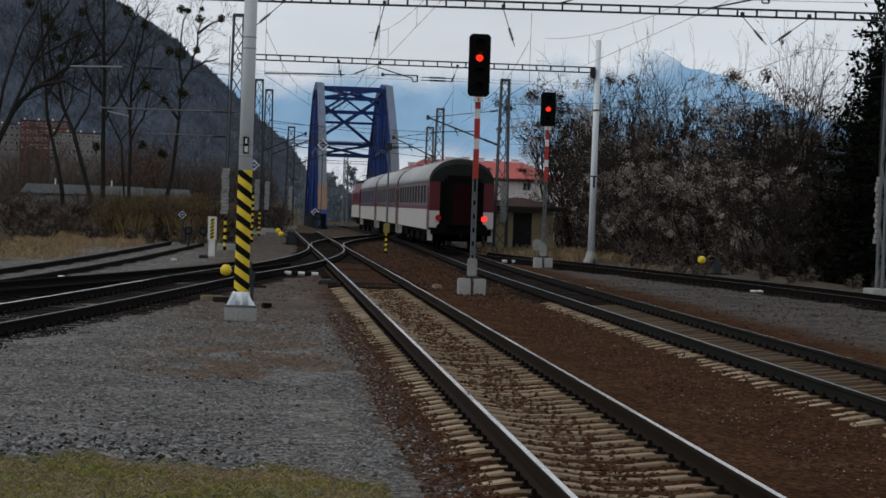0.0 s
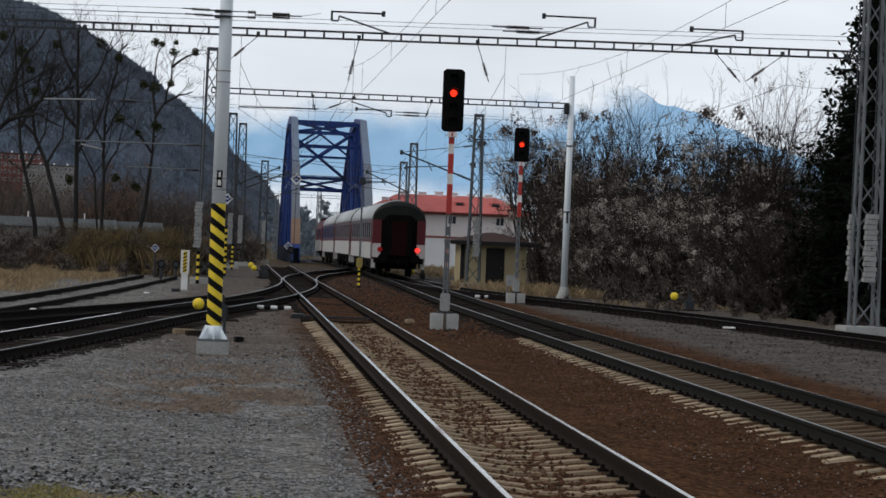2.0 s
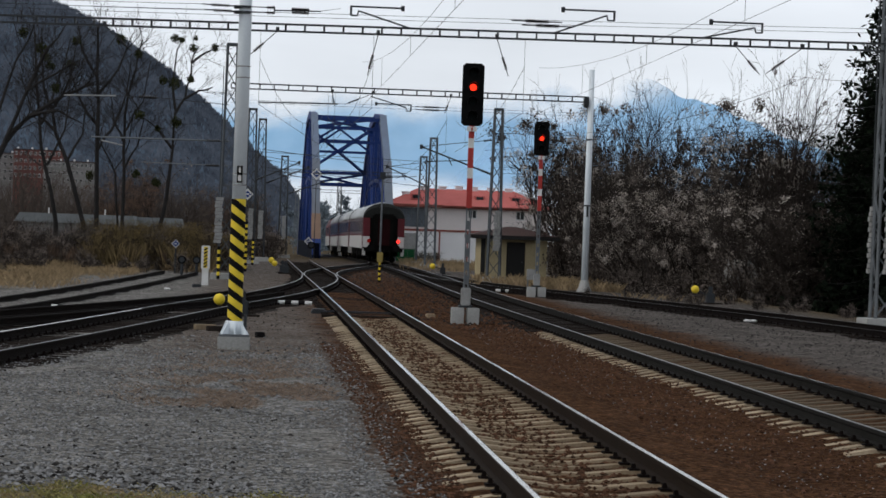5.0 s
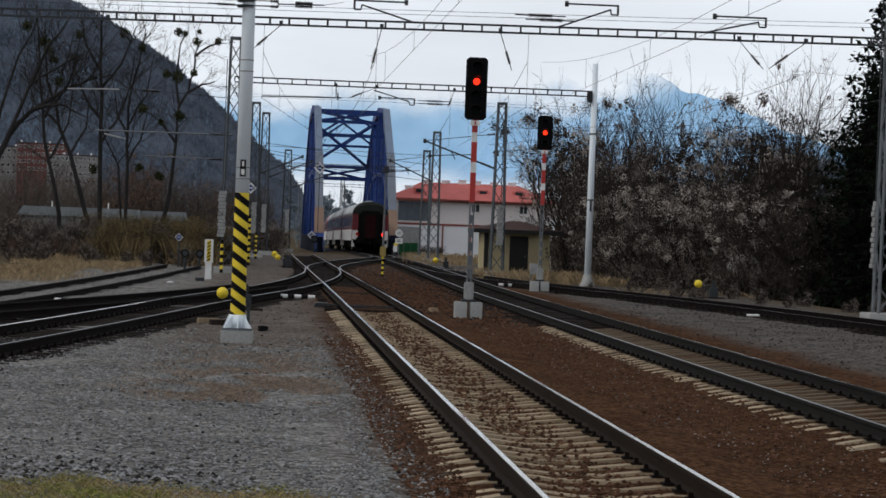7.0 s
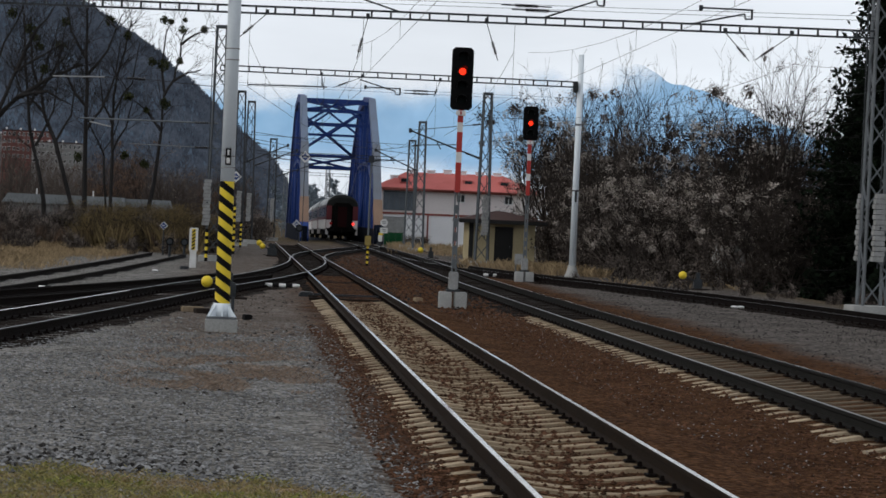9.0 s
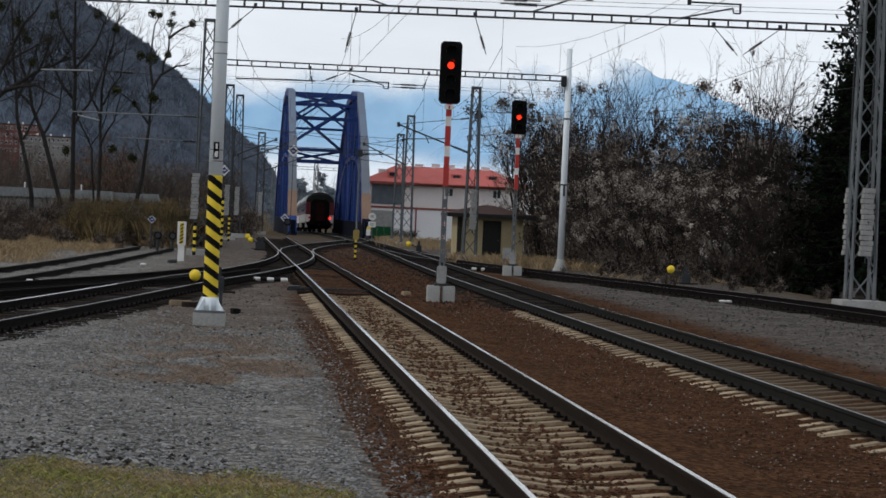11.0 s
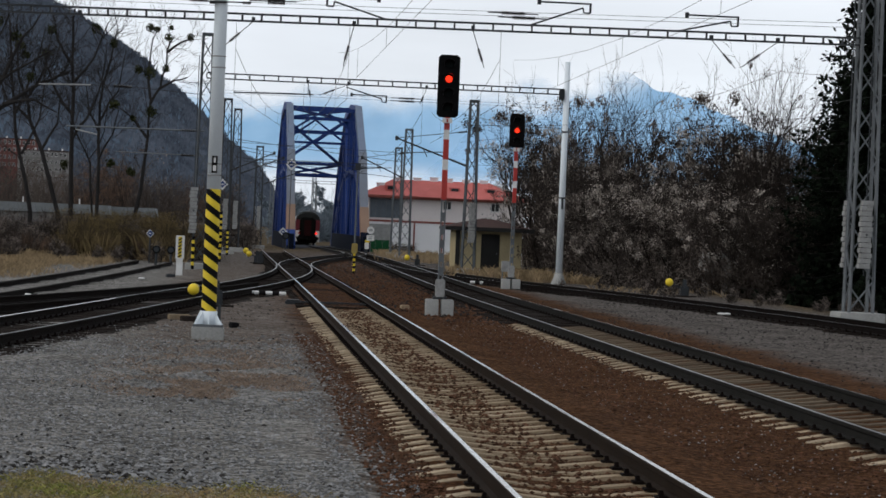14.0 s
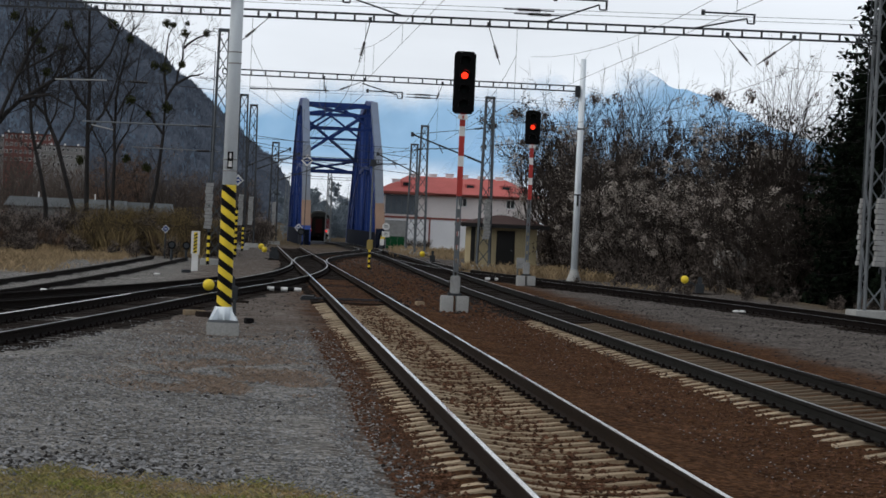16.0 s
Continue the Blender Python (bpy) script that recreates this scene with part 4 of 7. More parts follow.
def gantry(y, x0, x1, z, label, pitch=0.55, h=0.2):
    t = thing("gantry_beam", x0, y, z, label, "gantry beam", "catenary gantries")
    w = x1 - x0
    for dz in (-h / 2, h / 2):
        part("chord", bar((0, 0, dz), (w, 0, dz), 0.14, 0.05), STEEL_DARK, t)
    k = int(w / pitch)
    for i in range(k + 1):
        part("web", box(i * pitch - 0.025, i * pitch + 0.025, -0.06, 0.06, -h / 2 + 0.026, h / 2 - 0.026), STEEL_DARK, t)
    return t


G1, G2 = 7.9, 8.12


def g1_y(x):
    """The long gantry stands slightly askew to the tracks."""
    return 70.1 + (16.5 - x) * 0.113


long_beam = gantry(g1_y(-12), -12, 17.75, G1, "long dark steel ladder gantry beam spanning all tracks", 0.55, 0.2)
long_beam.rotation_euler = (0, 0, -math.atan(0.113))
gantry(105.9, -1.35, 13.75, G2, "dark steel ladder gantry beam between mast and lattice", 0.6, 0.22)
gantry(300, 4.0, 13.0, 6.98, "pale distant gantry beam beyond the bridge", 1.5, 0.3)
gantry(205, 1.95, 11.9, 7.0, "distant gantry beam near the bridge portal", 1.2, 0.25)


def wire(name, pts, r, label, material=None):
    pts = [Vector(p) for p in pts]
    verts, faces, n, k = [], [], 5, len(pts)
    for i, p in enumerate(pts):
        d = (pts[min(i + 1, k - 1)] - pts[max(i - 1, 0)]).normalized()
        a = d.cross(Vector((0.31, 0.17, 0.93))).normalized()
        b = d.cross(a)
        verts += [p + (a * math.cos(6.2832 * j / n) + b * math.sin(6.2832 * j / n)) * r for j in range(n)]
    for i in range(k - 1):
        for j in range(n):
            q, w = i * n + j, i * n + (j + 1) % n
            faces.append((q, w, w + n, q + n))
    faces += [tuple(range(n))[::-1], tuple(range((k - 1) * n, k * n))]
    return tagged(obj(name, raw(name, verts, faces), material or WIRE), label, "overhead wire", "overhead wires")


def sagging(p, q, sag, n=10):
    p, q = Vector(p), Vector(q)
    return [p.lerp(q, i / n) - Vector((0, 0, sag * 4 * (i / n) * (1 - i / n))) for i in range(n + 1)]


def catenary(f, xs, spans, zc, zm):
    """Contact wire, messenger and droppers above one track."""
    for (y0, y1) in spans:
        a, b = drop(y0), drop(y1)
        p = sagging((f(y0) + xs, y0, zm + a), (f(y1) - xs, y1, zm + b), 0.95)
        wire("messenger_wire", p, 0.0035 + y0 * 5e-5, "sagging messenger wire above the track")
        wire("contact_wire", [(f(y0) + xs, y0, zc + a), (f(y1) - xs, y1, zc + b)], 0.0035 + y0 * 5e-5, "taut contact wire above the track")
        for i in (2, 4, 6, 8):
            q = p[i]
            wire("dropper", [q, (q.x, q.y, zc + (a + b) / 2)], 0.004, "thin dropper wire between the overhead wires")


catenary(TRACKS["A"], 0.15, ((18, g1_y(2.9)), (g1_y(2.9), 105.9), (105.9, 163)), 5.7, 7.0)
catenary(TRACKS["B"], -0.2, ((18, g1_y(7.5)), (g1_y(7.5), 105.9), (105.9, 163), (163, 206)), 5.7, 7.0)
catenary(TRACKS["C"], 0.2, ((30, g1_y(15.2)), (g1_y(15.2), 105.9)), 5.8, 7.0)
catenary(TRACKS["D"], 0.1, ((g1_y(-0.6), 105.9),), 5.7, 7.0)
for key, xs, y, beam in (("A", 0.15, g1_y(2.9), G1), ("B", -0.2, g1_y(7.5), G1), ("C", 0.2, g1_y(15.2), G1), ("D", 0.1, g1_y(-0.6), G1), ("A", 0.15, 105.9, G2), ("B", -0.2, 105.9, G2), ("C", 0.2, 105.9, G2), ("D", 0.1, 105.9, G2)):
    px = TRACKS[key](y) + xs
    wire("support_rod", [(px, y, beam - 0.1), (px, y, 5.68)], 0.006, "thin support rod between gantry and overhead wires")


def ribbed(p, q, r, ribs, core=0.45, n=10):
    """A turned insulator body with ribs, one closed surface from p to q."""
    p, q = Vector(p), Vector(q)
    ax = (q - p).normalized()
    a = ax.orthogonal().normalized()
    b = ax.cross(a)
    rings = [(0.0, core)]
    for i in range(ribs):
        u = (i + 0.5) / ribs
        rings += [(u - 0.32 / ribs, core), (u - 0.16 / ribs, 1.0), (u + 0.2 / ribs, 0.86), (u + 0.34 / ribs, core)]
    rings.append((1.0, core))
    bm = bmesh.new()
    loops = [[bm.verts.new(p.lerp(q, u) + (a * math.cos(6.2832 * j / n) + b * math.sin(6.2832 * j / n)) * r * f) for j in range(n)] for u, f in rings]
    for lo, hi in zip(loops[:-1], loops[1:]):
        for j in range(n):
            bm.faces.new((lo[j], lo[(j + 1) % n], hi[(j + 1) % n], hi[j]))
    bm.faces.new(loops[0][::-1])
    bm.faces.new(loops[-1])
    return bm


def hanger(x, y, z, dx, dz, label):
    """A slanting hanger with its insulator below a beam."""
    t = thing("hanger", x, y, z, label, "insulator hanger", "gantry hangers")
    a, b = Vector((0, 0, 0)), Vector((dx, 0, dz))
    part("rod", tube(a, b, 0.012, None, 6), WIRE, t)
    part("insulator", ribbed(a.lerp(b, 0.5), a.lerp(b, 0.84), 0.05, 7), INSUL, t, "ribbed brown insulator")
    part("clamp", box(-0.05, 0.05, -0.05, 0.05, -0.03, 0.12), STEEL_DARK, t)


for x, dx, dz in ((0.34, -0.78, -0.72), (3.2, -0.27, -1.18), (6.56, 0.36, -1.06), (13.28, 0.72, -0.78), (15.15, -1.02, -0.76), (-4.6, 0.8, -0.7)):
    hanger(x, g1_y(x), G1 - 0.1, dx, dz, "slanting wire hanger with brown insulator under the gantry")
for x, dx, dz in ((2.9, 0.1, -0.6), (4.6, -1.2, -0.5), (7.9, -0.25, -0.7)):
    hanger(x, 105.9, G2 - 0.11, dx, dz, "slanting wire hanger with brown insulator under the gantry")


def steady_arm(x, y, z, s, label, foot=0.0):
    """A push-off arm: a stay above, a drop rod at its end and a lower arm back to the beam."""
    t = thing("steady_arm", x, y, z, label, "registration arm", "gantry arms")
    part("arm", tube((0, 0, 0), (s * 1.5, 0, 0.0), 0.026, None, 8), STEEL_DARK, t)
    part("drop_rod", tube((s * 1.47, 0, 0.0), (s * 1.47, 0, -0.26), 0.032, None, 8), STEEL_DARK, t)
    part("hook", tube((s * 1.47, 0, -0.26), (s * 1.28, 0, -0.26), 0.022, None, 8), STEEL_DARK, t)
    part("hook", tube((s * 1.28, 0, -0.26), (s * 1.26, 0, -0.12), 0.022, None, 6), STEEL_DARK, t)
    part("lower_arm", tube((s * 1.26, 0, -0.12), (s * -0.24, 0, foot), 0.024, None, 8), STEEL_DARK, t)
    part("clamp", box(-0.05, 0.05, -0.05, 0.05, -0.08, 0.07), STEEL_DARK, t)


for x, z, s in ((12.57, G1 + 0.57, 1), (3.87, G1 + 0.66, -1), (8.4, G1 + 0.78, 1)):
    steady_arm(x, g1_y(x), z, s, "bent steel registration arm above the gantry", G1 + 0.1 - z)
steady_arm(4.75, 105.9, G2 - 0.52, 1, "bent steel registration arm below the far gantry", 0.3)
# strain insulators on the striped pole: two fine ones on one side, a yoke and a stout pair on the other
strain = thing("strain_set", -0.43, 45.14, 0, "dark strain insulators and yoke clamped to the concrete pole", "insulator", "strain insulators")
for z, u in ((6.09, 0.0), (5.995, 0.045)):
    part("clamp", box(-0.15, 0.15, -0.16, 0.16, z - 0.02, z + 0.02, 0.008), STEEL_DARK, strain)
    part("rod", tube((-0.72 + u, -0.15, z + 0.015), (-0.12, -0.15, z), 0.011, None, 6), WIRE, strain)
    part("insulator", ribbed((-0.55 + u, -0.15, z + 0.008), (-0.23 + u, -0.15, z + 0.004), 0.032, 9), INSUL, strain, "ribbed dark insulator")
    part("yoke_rod", tube((0.12, -0.15, z), (0.57, -0.15, z + 0.004), 0.009, None, 6), WIRE, strain)
    part("insulator", ribbed((0.44, -0.15, z), (0.57, -0.15, z + 0.002), 0.034, 3), INSUL, strain, "ribbed dark insulator")
part("yoke", box(0.565, 0.585, -0.17, -0.13, 5.975, 6.115), STEEL_DARK, strain)
part("rod", tube((0.585, -0.15, 6.045), (1.4, -0.15, 6.06), 0.012, None, 6), WIRE, strain)
for z in (6.02, 6.08):
    part("insulator", ribbed((0.88, -0.15, z), (1.19, -0.15, z), 0.036, 9), INSUL, strain, "ribbed dark insulator")
for z in (6.105, 6.01):
    wire("cross_wire", sagging((-9.0, 47, z + 0.15), (-1.13, 44.99, z), 0.03), 0.005, "thin cross wire held by the concrete pole")
wire("cross_wire", [(0.95, 44.99, 6.06), (2.1, 71.7, 8.5)], 0.006, "thin wire from the pole to the gantry arm")
pipe = thing("feed_pipe", 1.4, 105.9, 7.5, "straight pale steel pipe hung below the gantry", "pipe")
part("tube", tube((-1.6, 0, -0.03), (1.75, 0, 0.02), 0.03, None, 8), STEEL_GREY, pipe)
part("hanger_rod", tube((1.5, 0, 0.02), (1.5, 0, 0.52), 0.012, None, 6), WIRE, pipe)
for z, xs in ((8.2, (7.65,)), (8.32, (7.35,))):
    wire("feeder_wire", sagging((-14, g1_y(-14), z + 0.05), (17.6, g1_y(17.6), z + 0.1), 0.06), 0.007, "feeder wire strung along the gantry")
    for x in xs:
        ins = thing("strain_insulator", x, g1_y(x), z, "dark ribbed strain insulator on the feeder wires", "insulator", "strain insulators")
        part("ribs", ribbed((0, 0, 0), (0.66, 0, 0), 0.06, 12), INSUL, ins)
        part("rod", tube((-0.4, 0, 0), (1.05, 0, 0), 0.018, None, 6), WIRE, ins)
for z in (7.42, 7.54):
    # paired strain insulators on a cross wire under the far gantry
    ins = thing("strain_insulator", 6.75, 105.9, z, "dark ribbed strain insulator below the far gantry", "insulator", "strain insulators")
    part("ribs", ribbed((0, 0, 0), (0.66, 0, 0), 0.055, 12), INSUL, ins)
    part("rod", tube((-0.35, 0, 0), (0.95, 0, 0), 0.018, None, 6), WIRE, ins)
    wire("cross_wire", [(-1.35, 105.9, z), (13.8, 105.9, z)], 0.006, "thin cross wire carrying insulators under the far gantry")
# cantilevers on the lattice masts: a raking tube from below, a tie above, an insulator at each root
def cantilever(x, y, low, high, reach, tip, label):
    t = thing("cantilever", x, y, drop(y), label, "cantilever arm", "cantilever arms")
    s = 1 if reach > 0 else -1
    end = (reach, -0.1, tip)
    part("raking_tube", tube((s * 0.3, -0.1, low), end, 0.038, None, 8), STEEL_DARK, t)
    part("tie", tube((s * 0.3, -0.1, high), end, 0.016, None, 8), STEEL_DARK, t)
    root = Vector((s * 0.3, -0.1, low))
    part("insulator", ribbed(root, root.lerp(Vector(end), 0.2), 0.075, 7), INSUL, t)
    root = Vector((s * 0.3, -0.1, high))
    part("insulator", ribbed(root, root.lerp(Vector(end), 0.12), 0.06, 5), INSUL, t)
    a, b = Vector((s * 0.3, -0.1, low)), Vector(end)
    m = a.lerp(b, 0.62)
    part("registration_tube", tube(m, (reach * 0.62 - s * 0.1, -0.1, low + 0.35), 0.022, None, 6), STEEL_DARK, t)
    part("registration_arm", tube((reach * 0.35, -0.1, low + 0.62), (reach * 0.95, -0.1, low + 0.5), 0.022, None, 6), STEEL_DARK, t)
    part("clamp", box(reach - 0.07, reach + 0.07, -0.16, -0.04, tip - 0.12, tip + 0.1), STEEL_DARK, t)


cantilever(11.39, 121.2, 5.2, 6.85, -3.7, 6.4, "dark tubular cantilever arm on a lattice mast")
cantilever(11.15, 163, 5.3, 6.9, -3.0, 6.5, "dark tubular cantilever arm on a lattice mast")
cantilever(1.95, 205, 5.2, 6.8, 3.2, 6.3, "dark tubular cantilever arm near the bridge")
cantilever(0.04, 172, 5.3, 6.9, 3.2, 6.5, "dark tubular cantilever arm on a lattice mast")
cantilever(-0.6, 158, 5.2, 6.8, 3.0, 6.4, "dark tubular cantilever arm on a lattice mast")
# pale tubes reaching from the mast towards the sidings
for z0, z1, x0, x1, r, m in ((5.75, 5.78, -7.1, -1.6, 0.035, STEEL_GREY), (4.77, 4.74, -5.0, -1.6, 0.022, STEEL_GREY)):
    arm = thing("side_arm", -1.35, 106, 0, "long horizontal tube arm on a lattice mast", "side arm", "side arms")
    part("tube", tube((x0 + 1.35, -0.1, z0), (0, -0.1, z1), r, None, 8), m, arm)
    part("insulator", ribbed((-0.95, -0.1, z1 - 0.005), (-0.4, -0.1, z1), 0.06, 6), INSUL, arm)
far_arm = thing("side_arm", -5.8, 106, 0, "pale tube hung from cross wires beside bare trees", "side arm", "side arms")
part("tube", tube((-2.5, -0.1, 7.44), (-0.35, -0.1, 7.5), 0.03, None, 8), WEIGHT, far_arm)
part("insulator", ribbed((0.6, -0.1, 7.5), (1.35, -0.1, 7.48), 0.085, 8), INSUL, far_arm)
part("rod", tube((-0.35, -0.1, 7.5), (1.5, -0.1, 7.48), 0.014, None, 6), WIRE, far_arm)
part("rod", tube((1.5, -0.1, 7.48), (4.4, -0.1, 7.3), 0.014, None, 6), WIRE, far_arm)
part("hook", tube((-0.9, -0.1, 5.62), (-0.9, -0.1, 5.76), 0.012, None, 6), WIRE, far_arm)
part("tube", tube((-0.9, -0.1, 5.62), (0.0, -0.1, 5.44), 0.03, None, 8), WEIGHT, far_arm)
wire("far_wire", [(11.39, 121.2, 7.2), (33, 112, 6.9)], 0.014, "thin wire from mast over the trees")
wire("far_wire", [(11.39, 121.2, 6.0), (30, 100, 8.2)], 0.012, "thin wire from mast over the trees")
wire("far_wire", [(0.04, 172, 7.6), (11.95, 185, 6.9)], 0.02, "cross wire before the bridge")
wire("far_wire", [(0.04, 172, 6.4), (11.95, 185, 5.7)], 0.02, "cross wire before the bridge")
wire("far_wire", [(-0.6, 158, 7.0), (11.15, 163, 6.9)], 0.014, "cross wire before the bridge")


# ---- signals ----
def signal(x, y, lamps, lit, head_w, lamp_pitch, total, label):
    t = thing("light_signal", x, y, 0, label, "railway signal", "light signals")
    for s in (-1, 1):
        part("footing_block", box(s * 0.19 - 0.155, s * 0.19 + 0.155, -0.2, 0.2, -0.15, 0.36, 0.02), CONCRETE, t, "pale concrete footing block")
    part("relay_box", box(-0.115, 0.115, -0.14, 0.12, 0.42, 0.86, 0.025), WEIGHT, t, "grey metal cable box")
    part("base_bracket", box(-0.17, 0.17, -0.1, 0.1, 0.36, 0.42), STEEL_DARK, t)
    hh = lamp_pitch * lamps + 0.12
    z_head, z_red = total - hh, total - hh - 2.05
    # grey channel mast with holes
    for s in (-1, 1):
        part("mast_channel", box(s * 0.048 - 0.016, s * 0.048 + 0.016, -0.045, 0.045, 0.86, z_red), STEEL_GREY, t)
    k = int((z_red - 0.9) / 0.34)
    for i in range(k):
        z = 0.95 + i * 0.34
        part("mast_web", box(-0.031, 0.031, -0.03, 0.03, z, z + 0.22), STEEL_GREY, t)
    bands = [(0.0, 0.74, RED), (0.74, 1.0, WHITE), (1.0, 1.5, RED), (1.5, 1.74, WHITE), (1.74, 2.05, RED)] if lamps > 3 else [(0.0, 0.55, RED), (0.55, 0.8, WHITE), (0.8, 1.3, RED), (1.3, 1.55, WHITE), (1.55, 2.05, RED)]
    for a, b, m in bands:
        part("mast_band", box(-0.068, 0.068, -0.05, 0.05, z_red + a, z_red + b), m, t)
    part("bracket_plate", box(-0.12, 0.12, -0.1, -0.06, z_head - 0.14, z_head - 0.02), WHITE, t, "small white plate with red mark")
    part("plate_mark", box(-0.02, 0.02, -0.105, -0.101, z_head - 0.12, z_head - 0.04), RED, t)
    c = 0.07
    w = head_w / 2
    poly = [(-w + c, z_head), (w - c, z_head), (w, z_head + c), (w, total - c), (w - c, total), (-w + c, total), (-w, total - c), (-w, z_head + c)]
    part("backboard", prism(poly, -0.03, 0.03), BLACK_MATT, t, "black backboard with clipped corners")
    part("lamp_case", box(-w * 0.62, w * 0.62, 0.031, 0.26, z_head + 0.08, total - 0.08, 0.03), BLACK_MATT, t)
    for i in range(lamps):
        z = total - 0.06 - lamp_pitch * (i + 0.5)
        on = i == lit
        part("lens", tube((0, -0.05, z), (0, -0.031, z), 0.088 if on else 0.085, None, 20), LAMP_RED if on else LENS_DARK, t, "glowing red lens" if on else "")
        bm = bmesh.new()
        n = 14
        prev = None
        for j in range(n + 1):
            a = math.radians(-20 + 220 * j / n)
            ca, sa = math.cos(a) * 0.125, math.sin(a) * 0.125
            ring = [bm.verts.new((ca, -0.031, z + sa)), bm.verts.new((ca, -0.031 - 0.28 * max(0.25, math.sin(a)), z + sa)), bm.verts.new((ca * 1.05, -0.031 - 0.28 * max(0.25, math.sin(a)), z + sa * 1.05)), bm.verts.new((ca * 1.05, -0.031, z + sa * 1.05))]
            if prev:
                for q in range(4):
                    bm.faces.new((prev[q], prev[(q + 1) % 4], ring[(q + 1) % 4], ring[q]))
            prev = ring
        part("hood", bm, HOOD, t)
    return t


signal(5.21, 62.55, 4, 1, 0.54, 0.36, 6.46, "tall black railway signal showing red on a banded mast")
signal(10.35, 92.8, 3, 1, 0.56, 0.38, 6.5, "black railway signal showing red, near the hut")


# ---- small yard furniture ----
def switch_weight(x, y, z, r, label):
    t = thing("switch_lever", x, y, drop(y), label, "switch lever", "switch levers")
    part("weight", ball((0, 0, z), r), YELLOW, t, "round yellow counterweight", True)
    part("lever", bar((0.02, 0, z), (0.55, 0, 0.25), 0.05, 0.05), STEEL_DARK, t)
    part("stand", box(0.42, 0.72, -0.14, 0.14, -0.05, 0.38, 0.03), STEEL_DARK, t, "dark cast stand")
    part("lantern", box(0.5, 0.64, -0.07, 0.07, 0.38, 0.62, 0.02), STEEL_DARK, t)
    part("tie_plate", box(0.2, 1.0, -0.2, 0.2, -0.08, 0.03), SLEEPER_DARK, t)


switch_weight(-0.9, 62.0, 0.38, 0.145, "switch lever with round yellow counterweight beside the track")
switch_weight(16.1, 91.66, 0.5, 0.15, "switch lever with round yellow counterweight under the bushes")
switch_weight(0.7, 126.8, 0.6, 0.15, "switch lever with yellow counterweight near the turnout")
switch_weight(0.85, 124.5, 0.48, 0.14, "second switch lever with yellow counterweight near the turnout")
switch_weight(9.75, 140, 0.42, 0.16, "switch lever with yellow counterweight beside the through track")


def white_post():
    t = thing("limit_post", -1.91, 93.3, 0, "white concrete post with slanting black and yellow marks", "marker post")
    part("shaft", box(-0.12, 0.12, -0.08, 0.08, -0.1, 0.6, 0.01), WHITE, t)
    part("board", box(-0.16, 0.16, -0.09, 0.09, 0.6, 1.46, 0.015), WHITE, t)
    part("mark_panel", box(-0.07, 0.07, -0.094, -0.091, 0.64, 1.42), YELLOW, t)
    for i in range(6):
        part("mark", bar((-0.065, -0.097, 0.66 + i * 0.125), (0.065, -0.097, 0.75 + i * 0.125), 0.006, 0.055), BLACK, t)


white_post()


def dwarf_signal():
    t = thing("point_post", 5.31, 109.4, 0, "slim grey post with yellow box and striped foot", "marker post")
    for j in range(8):
        part("band", tube((0, 0, j * 0.11), (0, 0, j * 0.11 + 0.11), 0.05, None, 8), YELLOW if j % 2 else BLACK, t)
    part("yellow_box", box(-0.13, 0.13, -0.12, 0.12, 0.88, 1.32, 0.03), OCHRE, t, "weathered ochre box")
    part("mast", tube((0, 0, 1.34), (0, 0, 4.7), 0.045, 0.04, 10), STEEL_GREY, t)
    part("cross_arm", bar((-0.2, 0, 4.55), (0.4, 0, 4.62), 0.07), STEEL_DARK, t)
    part("top_box", box(-0.12, 0.12, -0.1, 0.1, 4.5, 4.8, 0.02), STEEL_DARK, t)


dwarf_signal()


def diamond(x, y, z, r, label, post=True):
    t = thing("diamond_sign", x, y, z, label, "sign", "diamond signs")
    for k, (rr, m, dy) in enumerate(((r, WHITE, 0.0), (r * (0.8 if r < 0.3 else 0.62), BLUE_SIGN, -0.012))):
        part(("rim", "face")[k], prism([(0, -rr), (rr, 0), (0, rr), (-rr, 0)], dy - 0.01, dy + 0.0), m, t)
    part("mark", box(-r * 0.3, r * 0.3, -0.03, -0.024, -r * 0.1, r * 0.12), WHITE, t)
    if post:
        part("post", tube((0, 0.03, -z + drop(y)), (0, 0.03, 0), 0.03, None, 8), STEEL_DARK, t)


diamond(-3.7, 114, 1.35, 0.19, "small blue diamond sign with white rim on a post")
diamond(-0.76, 157.5, 4.3, 0.36, "diamond signal board with white rim on a lattice mast", False)
diamond(4.75, 214, 7.0, 0.5, "diamond signal board with white rim at the bridge portal")
diamond(4.1, 206, 1.3, 0.36, "blue diamond board with white rim beside the bridge")


def round_sign():
    t = thing("speed_sign", 9.95, 182, drop(182), "white round speed board above a white rectangular board", "sign")
    part("disc", tube((0, 0, 1.82), (0, 0.03, 1.82), 0.27, None, 24), WHITE, t)
    part("board", box(-0.27, 0.27, -0.02, 0.02, 1.05, 1.45, 0.01), WHITE, t)
    for z in (1.75, 1.86, 1.18, 1.3):
        part("mark", box(-0.13, 0.13, -0.04, -0.035, z, z + 0.05), STEEL_GREY, t)
    part("post", tube((0, 0.05, -0.1), (0, 0.05, 1.85), 0.03, None, 8), STEEL_GREY, t)


